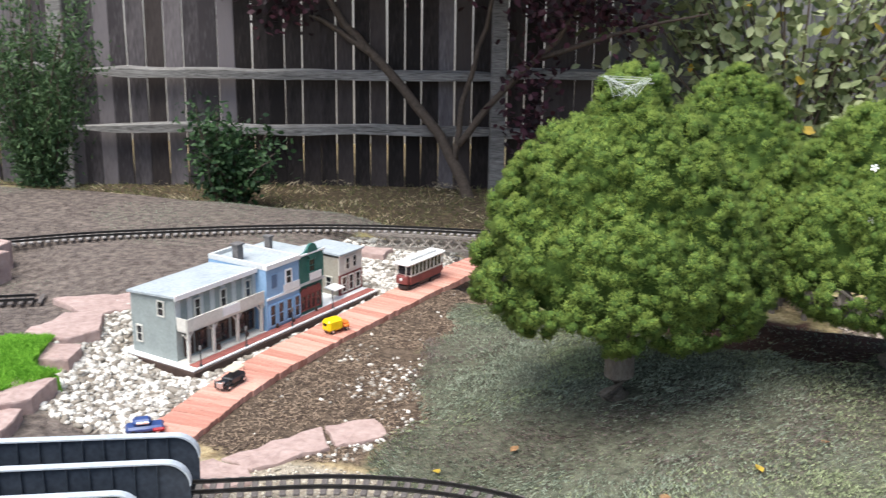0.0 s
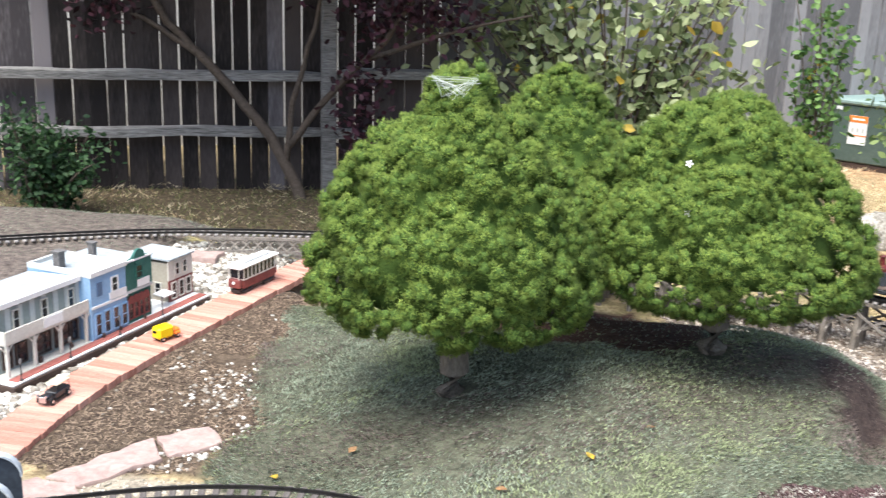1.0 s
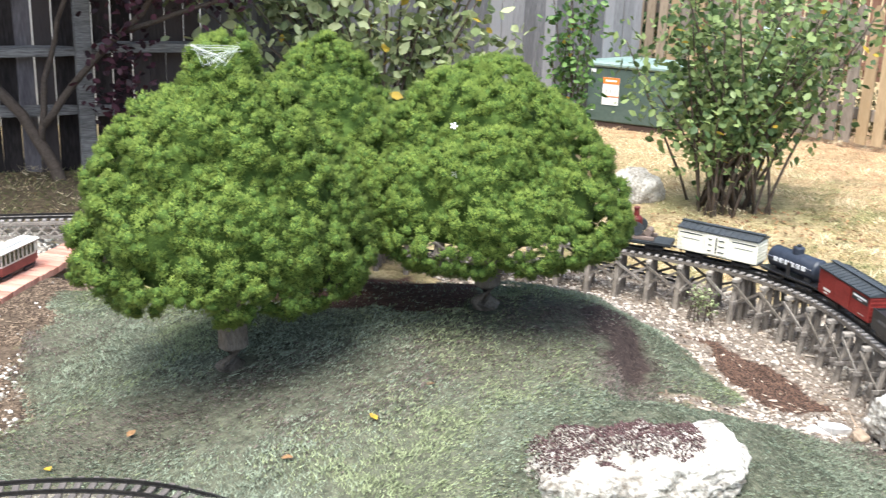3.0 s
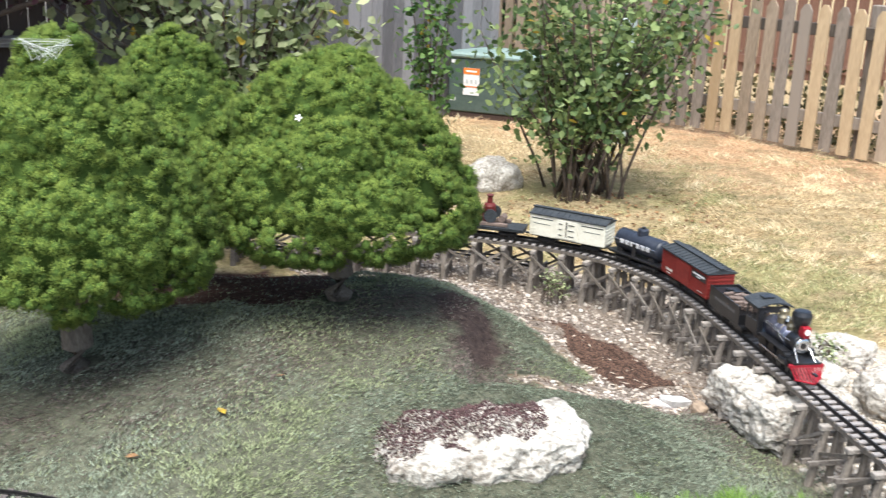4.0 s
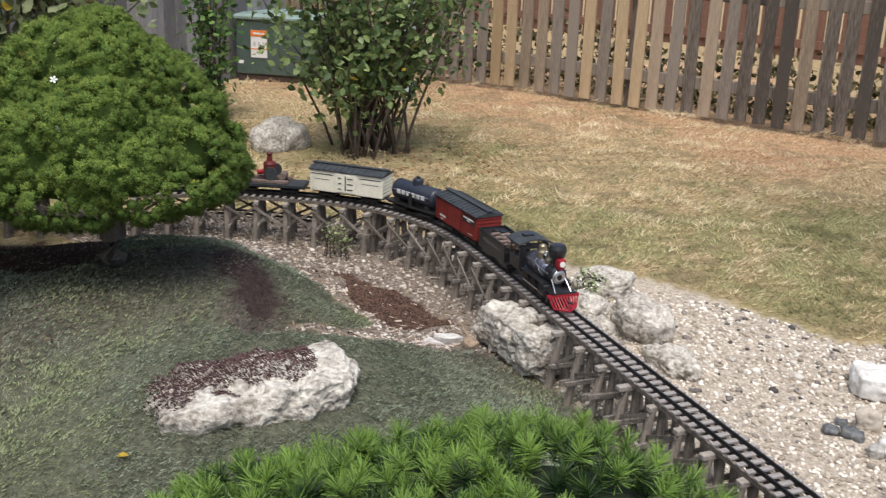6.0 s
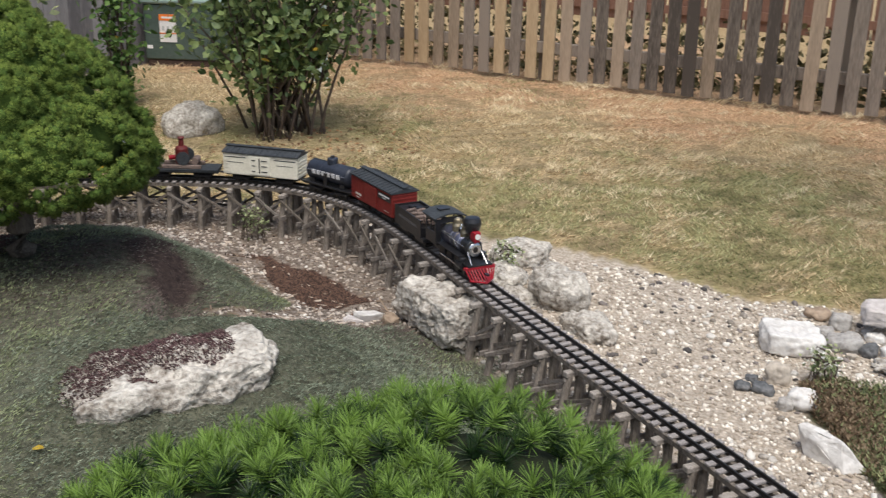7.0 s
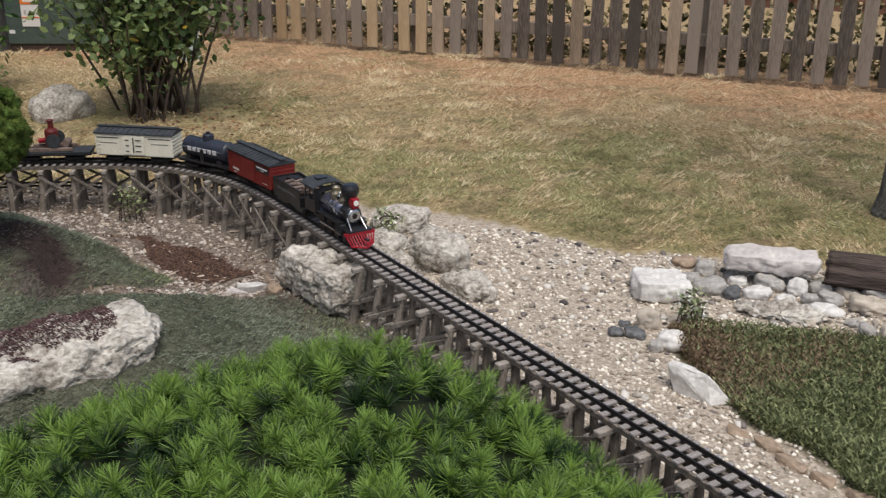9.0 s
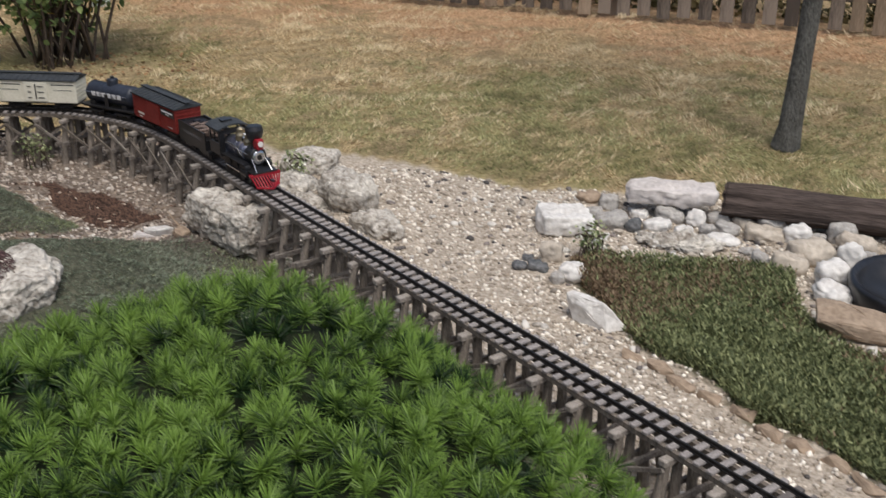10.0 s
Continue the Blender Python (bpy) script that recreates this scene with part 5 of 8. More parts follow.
FL = "pinkish flat flagstone set in the gravel bed"
slab([(-1.27, 2.2), (-1.105, 2.45), (-1.035, 2.355), (-1.17, 2.17)], 0.07, hh(-1.13, 2.3) + 0.01, FL, 1)
slab([(-1.1, 2.48), (-0.99, 2.57), (-0.915, 2.47), (-1.025, 2.37)], 0.07, hh(-1.0, 2.47) + 0.012, FL, 2)
slab([(-1.33, 2.1), (-1.285, 2.19), (-1.18, 2.16), (-1.13, 2.12), (-1.2, 2.03)], 0.07, hh(-1.22, 2.12) + 0.012, FL, 3)
WL = "pink-topped retaining wall stone beside the stone bed"
slab([(-2.37, 2.98), (-2.14, 3.12), (-2.03, 3.0), (-2.12, 2.86)], 0.05, 0.17, WL, 4, "wall_stone")
slab([(-2.2, 2.62), (-2.19, 2.82), (-2.07, 2.86), (-1.99, 2.72), (-2.05, 2.6)], 0.05, 0.19, WL, 5, "wall_stone")
slab([(-2.06, 2.45), (-2.09, 2.58), (-1.98, 2.62), (-1.93, 2.48)], 0.05, 0.18, WL, 6, "wall_stone")
slab([(-2.02, 2.16), (-1.98, 2.31), (-1.87, 2.35), (-1.84, 2.2), (-1.9, 2.13)], 0.05, 0.19, WL, 7, "wall_stone")
slab([(-2.0, 1.95), (-1.98, 2.12), (-1.84, 2.16), (-1.8, 2.03)], 0.05, 0.175, WL, 8, "wall_stone")
slab([(-3.05, 3.05), (-2.95, 3.22), (-2.72, 3.2), (-2.72, 3.05), (-2.85, 2.98)], 0.1, 0.25, WL, 9, "wall_stone")
slab([(-3.1, 3.24), (-3.0, 3.36), (-2.8, 3.32), (-2.8, 3.24)], 0.1, 0.25, WL, 10, "wall_stone")
slab([(-1.72, 4.0), (-1.68, 4.1), (-1.5, 4.12), (-1.5, 4.0)], 0.06, 0.135, WL, 14, "wall_stone")

# ---------------- the train on the trestle ----------------
M_boxred = mat("boxcar_red", (0.14, 0.017, 0.014), (0.24, 0.032, 0.026), 20, 0.55, 0.15)
M_boxwhite = mat("reefer_cream", (0.64, 0.61, 0.5), (0.8, 0.77, 0.66), 20, 0.55, 0.15)
M_tank = mat("tank_blue_black", (0.012, 0.015, 0.024), (0.035, 0.042, 0.06), 20, 0.4, 0.05, spec=0.5)
M_roofdk = mat("charcoal_car_roof", (0.02, 0.023, 0.027), (0.06, 0.066, 0.072), 25, 0.6, 0.2)
M_coach = mat("coach_yellow", (0.72, 0.36, 0.0), (0.84, 0.46, 0.01), 18, 0.45, 0.05, coat=0.2)
M_coachroof = mat("coach_roof_white", (0.62, 0.64, 0.68), (0.78, 0.79, 0.82), 18, 0.55, 0.05)
M_caboose = mat("caboose_red", (0.42, 0.02, 0.03), (0.56, 0.04, 0.05), 18, 0.5, 0.1)
M_blued = mat("blued_boiler_steel", (0.07, 0.075, 0.11), (0.2, 0.2, 0.26), 12, 0.28, 0.03, metal=0.7)
M_brass = mat("dull_brass", (0.22, 0.18, 0.115), (0.38, 0.33, 0.24), 20, 0.35, 0.03, metal=0.8)
M_wood = mat("split_firewood", (0.07, 0.05, 0.042), (0.22, 0.165, 0.14), 30, 0.9, 0.4, island=0.4)
M_lens = mat("lamp_lens", (0.75, 0.7, 0.66), (0.85, 0.82, 0.8), 10, 0.15, 0)

tq, ts = smooth_line(LINE, 0.01)
ta = heading(tq)
front = int(np.argmin(np.hypot(tq[:, 0] - 1.65, tq[:, 1] - 2.39)))


def on_line(back, z=TZ):
    """A pose on the line, so many metres behind the train's front, facing along it."""
    i = front - int(round(back / 0.01))
    return Matrix.Translation((tq[i, 0], tq[i, 1], z)) @ Matrix.Rotation(ta[i], 4, "Z")


def chord(back, length):
    """The pose of a car whose two trucks both stand on the line."""
    a, b = on_line(back + length * 0.2).translation, on_line(back + length * 0.8).translation
    d = a - b
    return Matrix.Translation((a + b) / 2) @ Matrix.Rotation(math.atan2(d.y, d.x), 4, "Z")


def truck(parent, x, r=0.0135):
    t = part("truck", bbox(x - 0.038, x + 0.038, -0.03, 0.03, 0.014, 0.022, bev=0.002), M_black, parent)
    for dx in (-0.022, 0.022):
        part("axle", cyl(bmesh.new(), (x + dx, -0.028, r), (x + dx, 0.028, r), 0.0025, seg=8), M_black, t)
        for s_ in (-1, 1):
            bm = cyl(bmesh.new(), (x + dx, s_ * 0.0225, r), (x + dx, s_ * 0.0275, r), r, seg=18)
            part("wheel", bm, M_steel, t)
    for s_ in (-1, 1):
        part("side_frame", bbox(x - 0.036, x + 0.036, s_ * 0.033 - 0.0022, s_ * 0.033 + 0.0022, 0.009, 0.019, bev=0.0015), M_black, t)


def coupler(parent, x, s_):
    part("coupler", bbox(min(x, x + s_ * 0.022), max(x, x + s_ * 0.022), -0.004, 0.004, 0.02, 0.027, bev=0.001), M_black, parent)


def underframe(parent, l):
    part("underframe", bbox(-l / 2, l / 2, -0.032, 0.032, 0.023, 0.031, bev=0.001), M_black, parent)
    for s_ in (-1, 1):
        truck(parent, s_ * (l / 2 - 0.065))
        coupler(parent, s_ * l / 2, s_)


def bars(parent, y, rows, material, name="lettering"):
    """Plain bars where small lettering stands on a car side."""
    for x0, x1, z0, z1 in rows:
        part(name, bbox(x0, x1, min(y, y * 1.008), max(y, y * 1.008), z0, z1), material, parent)


def boxcar(m, l, wall, label, white=False):
    c = thing("boxcar", m, label, "model train car", "train cars")
    underframe(c, l)
    w, z0, z1 = 0.05, 0.0315, 0.118
    body = part("body", bbox(-l / 2, l / 2, -w, w, z0, z1, bev=0.001), wall, c)
    for s_ in (-1, 1):
        n = int(l / 0.012)
        bm = bmesh.new()
        for i in range(n):
            x = -l / 2 + 0.006 + i * (l - 0.012) / (n - 1)
            box(bm, x - 0.0045, x + 0.0045, s_ * w - 0.0008, s_ * w + 0.0008, z0 + 0.004, z1 - 0.004)
        part("siding", bm, wall, body)
        door = part("door", bbox(-0.045, 0.045, s_ * (w + 0.0026) - 0.0016, s_ * (w + 0.0026) + 0.0016, z0 + 0.006, z1 - 0.008, bev=0.0006), wall, c)
        part("door_track", bbox(-0.05, 0.095, s_ * (w + 0.002) - 0.001, s_ * (w + 0.002) + 0.001, z1 - 0.0078, z1 - 0.005), wall, door)
        if white:
            for x in (-0.02, 0.02):
                for z in (0.05, 0.072, 0.094):
                    part("hinge", bbox(x - 0.012, x + 0.002 if x < 0 else x + 0.012, s_ * (w + 0.0052) - 0.0009, s_ * (w + 0.0052) + 0.0009, z, z + 0.003), M_black, door)
            part("latch", bbox(-0.002, 0.002, s_ * (w + 0.0055) - 0.001, s_ * (w + 0.0055) + 0.001, 0.045, 0.105), M_black, door)
            bars(c, s_ * (w + 0.0012), [(-0.15, -0.06, 0.1, 0.1035), (0.06, 0.15, 0.1, 0.1035), (-0.14, -0.07, 0.08, 0.082), (0.07, 0.14, 0.08, 0.082)], M_roofdk)
        else:
            part("name_board", bbox(0.055, 0.148, s_ * (w + 0.0014) - 0.0006, s_ * (w + 0.0014) + 0.0006, 0.083, 0.106), M_black, c, "black name board with a pale bar")
            bars(c, s_ * (w + 0.0022), [(0.063, 0.14, 0.095, 0.101), (0.09, 0.115, 0.088, 0.091)], M_white)
            bars(c, s_ * (w + 0.0012), [(-0.12, -0.075, 0.05, 0.058), (-0.115, -0.09, 0.04, 0.044), (0.1, 0.135, 0.045, 0.047)], M_cream)
        for z in (0.045, 0.06, 0.075, 0.09, 0.105):
            part("grab_iron", bbox(-l / 2 + 0.006, -l / 2 + 0.024, s_ * (w + 0.0042) - 0.0008, s_ * (w + 0.0042) + 0.0008, z, z + 0.0016), wall, c)
    for e in (-1, 1):
        for i in range(6):
            part("end_rib", bbox(e * (l / 2 + 0.001) - 0.0012, e * (l / 2 + 0.001) + 0.0012, -w + 0.002, w - 0.002, z0 + 0.008 + i * 0.0135, z0 + 0.0125 + i * 0.0135), wall, c)
    bm = bmesh.new()
    prof = [(-w - 0.006, z1 - 0.001), (-w - 0.006, z1 + 0.003), (0, z1 + 0.016), (w + 0.006, z1 + 0.003), (w + 0.006, z1 - 0.001)]
    fa = [bm.verts.new((-l / 2 - 0.004, y, z)) for y, z in prof]
    fb = [bm.verts.new((l / 2 + 0.004, y, z)) for y, z in prof]
    bm.faces.new(fa)
    bm.faces.new(fb[::-1])
    for k in range(5):
        bm.faces.new((fa[k], fb[k], fb[(k + 1) % 5], fa[(k + 1) % 5]))
    bmesh.ops.recalc_face_normals(bm, faces=bm.faces)
    roof = part("roof", bm, M_roofdk, c, "charcoal ribbed roof with a running board")
    for i in range(13):
        x = -l / 2 + 0.012 + i * (l - 0.024) / 12
        for s_ in (-1, 1):
            b = bbox(x - 0.0015, x + 0.0015, 0.008, w + 0.005, -0.0005, 0.0022, m=Matrix.Translation((0, 0, z1 + 0.016)) @ Matrix.Rotation(math.atan2(-0.013, w + 0.006), 4, "X"))
            if s_ < 0:
                bmesh.ops.scale(b, vec=(1, -1, 1), verts=b.verts)
                bmesh.ops.reverse_faces(b, faces=b.faces)
            part("roof_rib", b, M_roofdk, roof)
    part("running_board", bbox(-l / 2 - 0.008, l / 2 + 0.008, -0.011, 0.011, z1 + 0.0175, z1 + 0.0205), M_roofdk, roof)
    part("brake_wheel", cyl(bmesh.new(), (-l / 2 - 0.007, 0.02, z1 + 0.006), (-l / 2 - 0.007, 0.02, z1 + 0.009), 0.011, seg=14), M_black, c)
    return c


def tank_car(m, l):
    c = thing("tank_car", m, "dark blue tank car with a dome and white lettering bars", "model train car", "train cars")
    underframe(c, l)
    part("deck", bbox(-l / 2, l / 2, -0.043, 0.043, 0.0313, 0.037, bev=0.001), M_black, c)
    r, zc, h = 0.039, 0.08, l / 2 - 0.018
    prof = [(0.004, -h), (r * 0.6, -h + 0.003), (r * 0.93, -h + 0.009), (r, -h + 0.016), (r, h - 0.016), (r * 0.93, h - 0.009), (r * 0.6, h - 0.003), (0.004, h)]
    tank = part("tank", lathe(bmesh.new(), prof, 32, Matrix.Translation((0, 0, zc)) @ Matrix.Rotation(math.pi / 2, 4, "Y")), M_tank, c, smooth=True)
    for x in (-0.1, -0.034, 0.034, 0.1):
        part("band", lathe(bmesh.new(), [(r + 0.0002, x - 0.002), (r + 0.001, x - 0.0015), (r + 0.001, x + 0.0015), (r + 0.0002, x + 0.002)], 32, Matrix.Translation((0, 0, zc)) @ Matrix.Rotation(math.pi / 2, 4, "Y")), M_tank, tank)
    dome = part("dome", lathe(bmesh.new(), [(0.021, zc + 0.032), (0.021, zc + 0.054), (0.019, zc + 0.058), (0.008, zc + 0.0605)], 20), M_tank, c)
    part("dome_lid", lathe(bmesh.new(), [(0.008, zc + 0.0607), (0.008, zc + 0.066), (0.005, zc + 0.068)], 12), M_black, dome)
    for s_ in (-1, 1):
        part("handrail", cyl(bmesh.new(), (-h + 0.01, s_ * (r + 0.006), zc + 0.008), (h - 0.01, s_ * (r + 0.006), zc + 0.008), 0.0012, seg=6), M_chrome, tank)
        for i in range(6):
            x = -0.075 + i * 0.026
            bm = bmesh.new()
            for k in range(3):
                a = (-0.16 + 0.14 * k)
                y, z = s_ * (r + 0.0008) * math.cos(a), zc + (r + 0.0008) * math.sin(a) + 0.002
                box(bm, x, x + 0.019, min(y, y - s_ * 0.001), max(y, y - s_ * 0.001), z - 0.0026, z + 0.0029)
            part("lettering", bm, M_white, tank, "white lettering block")
        for x in (-0.08, 0.08):
            part("saddle", bbox(x - 0.012, x + 0.012, s_ * 0.022 - 0.012, s_ * 0.022 + 0.012, 0.0372, 0.052), M_black, c)
        part("ladder", bbox(-0.009, 0.009, s_ * 0.0405 - 0.001, s_ * 0.0405 + 0.001, 0.037, 0.085), M_black, c)
    return c


def flat_car(m, l):
    M_engine = mat("dark_red_engine_paint", (0.07, 0.01, 0.01), (0.15, 0.025, 0.022), 40, 0.45, 0.1)
    c = thing("flat_car", m, "black flat car with weathered deck", "model train car", "train cars")
    underframe(c, l)
    part("deck", bbox(-l / 2, l / 2, -0.05, 0.05, 0.0313, 0.039, bev=0.001), M_roofdk, c)
    bm = bmesh.new()
    n = 30
    for i in range(n):
        box(bm, -l / 2 + i * l / n + 0.0006, -l / 2 + (i + 1) * l / n - 0.0006, -0.052, 0.052, 0.0392, 0.0422)
    part("planks", bm, M_roofdk, c)
    e = thing("donkey_engine", m @ Matrix.Translation((0.0, 0, 0.0425)) @ Matrix.Scale(1.12, 4), "red model steam donkey engine on wooden skids", "model steam engine")
    for s_ in (-1, 1):
        part("skid", bbox(-0.075, 0.075, s_ * 0.03 - 0.007, s_ * 0.03 + 0.007, 0, 0.013, bev=0.002), M_wood, e)
    part("boiler", lathe(bmesh.new(), [(0.023, 0.0135), (0.023, 0.066), (0.019, 0.073), (0.011, 0.077)], 20), M_engine, e, smooth=False)
    part("chimney", lathe(bmesh.new(), [(0.0105, 0.0772), (0.009, 0.098), (0.0125, 0.104), (0.01, 0.107)], 14), M_engine, e)
    for y in (-0.034, 0.034):
        part("flywheel", lathe(bmesh.new(), [(0.014, -0.003), (0.024, -0.003), (0.024, 0.003), (0.014, 0.003)], 20, Matrix.Translation((0.012, y, 0.037)) @ Matrix.Rotation(math.pi / 2, 4, "X")), M_roofdk, e)
    part("cylinder", cyl(bmesh.new(), (-0.05, 0.018, 0.026), (-0.022, 0.018, 0.03), 0.009, seg=12), M_redp, e)
    part("drum", cyl(bmesh.new(), (0.05, -0.022, 0.025), (0.05, 0.022, 0.025), 0.013, seg=14), M_wood, e)
    return c


def arched_roof(l, w, z, rise, t=0.005):
    bm = bmesh.new()
    ys = np.linspace(-w, w, 11)
    up = [(y, z + rise * (1 - (y / w) ** 2) + t) for y in ys]
    dn = [(y, z + rise * (1 - (y / w) ** 2)) for y in ys[::-1]]
    prof = up + dn
    fa = [bm.verts.new((-l / 2, y, zz)) for y, zz in prof]
    fb = [bm.verts.new((l / 2, y, zz)) for y, zz in prof]
    bm.faces.new(fa)
    bm.faces.new(fb[::-1])
    for k in range(len(prof)):
        j = (k + 1) % len(prof)
        bm.faces.new((fa[k], fb[k], fb[j], fa[j]))
    bmesh.ops.recalc_face_normals(bm, faces=bm.faces)
    return bm


def coach(m, l):
    c = thing("combine_coach", m, "bright yellow combine coach with white clerestory roof", "model train car", "train cars")
    underframe(c, l)
    w = 0.047
    part("body", bbox(-l / 2 + 0.03, l / 2 - 0.03, -w, w, 0.0313, 0.114, bev=0.001), M_coach, c)
    for s_ in (-1, 1):
        for x in [-0.13 + 0.03 * i for i in range(5)]:
            f = part("window", bbox(x - 0.0115, x + 0.0115, s_ * (w + 0.0006) - 0.0009, s_ * (w + 0.0006) + 0.0009, 0.073, 0.106), M_brass, c)
            part("pane", bbox(x - 0.008, x + 0.008, s_ * (w + 0.0016) - 0.0006, s_ * (w + 0.0016) + 0.0006, 0.076, 0.103), M_maroon, f)
        d = part("baggage_door", bbox(0.105, 0.135, s_ * (w + 0.0009) - 0.001, s_ * (w + 0.0009) + 0.001, 0.042, 0.108), M_coach, c)
        part("pane", bbox(0.11, 0.13, s_ * (w + 0.0025) - 0.0006, s_ * (w + 0.0025) + 0.0006, 0.075, 0.103), M_maroon, d)
        for x in (0.055, 0.075):
            part("window", bbox(x - 0.008, x + 0.008, s_ * (w + 0.0006) - 0.0009, s_ * (w + 0.0006) + 0.0009, 0.09, 0.105), M_maroon, c)
        part("belt_line", bbox(-l / 2 + 0.03, l / 2 - 0.03, s_ * (w + 0.0007) - 0.0008, s_ * (w + 0.0007) + 0.0008, 0.064, 0.0665), M_maroon, c)
        part("letter_board", bbox(-l / 2 + 0.031, l / 2 - 0.031, s_ * (w + 0.0005) - 0.0008, s_ * (w + 0.0005) + 0.0008, 0.1085, 0.1125), M_maroon, c)
        part("platform", bbox(s_ * (l / 2 - 0.015) - 0.0145, s_ * (l / 2 - 0.015) + 0.0145, -w, w, 0.0313, 0.036), M_black, c)
        for y in (-0.042, 0.042):
            part("railing", bbox(s_ * (l / 2 - 0.003) - 0.001, s_ * (l / 2 - 0.003) + 0.001, y - 0.001, y + 0.001, 0.0362, 0.114), M_black, c)
        part("railing", bbox(s_ * (l / 2 - 0.003) - 0.0012, s_ * (l / 2 - 0.003) + 0.0012, -0.0405, 0.0405, 0.058, 0.061), M_black, c)
    part("roof", arched_roof(l + 0.014, w + 0.007, 0.1142, 0.006), M_coachroof, c)
    cl = part("clerestory", bbox(-l / 2 + 0.012, l / 2 - 0.012, -0.022, 0.022, 0.1245, 0.1325), M_coach, c)
    part("clerestory_roof", arched_roof(l + 0.004, 0.027, 0.1327, 0.004), M_coachroof, cl)
    return c


def caboose(m, l):
    c = thing("caboose", m, "red caboose with a cupola", "model train car", "train cars")
    underframe(c, l)
    w = 0.047
    part("body", bbox(-l / 2 + 0.028, l / 2 - 0.028, -w, w, 0.0313, 0.106, bev=0.001), M_caboose, c)
    part("roof", arched_roof(l + 0.008, w + 0.006, 0.1062, 0.007), M_caboose, c)
    cu = part("cupola", bbox(-0.005, 0.075, -0.036, 0.036, 0.112, 0.146, bev=0.001), M_caboose, c)
    part("cupola_roof", arched_roof(0.092, 0.042, 0.1462, 0.005), M_caboose, cu)
    for s_ in (-1, 1):
        for x in (-0.07, -0.03):
            part("window", bbox(x - 0.01, x + 0.01, s_ * (w + 0.0006) - 0.0009, s_ * (w + 0.0006) + 0.0009, 0.068, 0.092), M_dark, c)
        part("window", bbox(0.02, 0.05, s_ * 0.0366 - 0.0009, s_ * 0.0366 + 0.0009, 0.122, 0.138), M_dark, cu)
        bars(c, s_ * (w + 0.0012), [(0.0, 0.07, 0.075, 0.082), (0.02, 0.05, 0.06, 0.066)], M_white)
        part("platform", bbox(s_ * (l / 2 - 0.014) - 0.0135, s_ * (l / 2 - 0.014) + 0.0135, -w, w, 0.0313, 0.036), M_black, c)
        for y in (-0.042, 0.042):
            part("railing", bbox(s_ * (l / 2 - 0.003) - 0.001, s_ * (l / 2 - 0.003) + 0.001, y - 0.001, y + 0.001, 0.0362, 0.106), M_caboose, c)
    return c


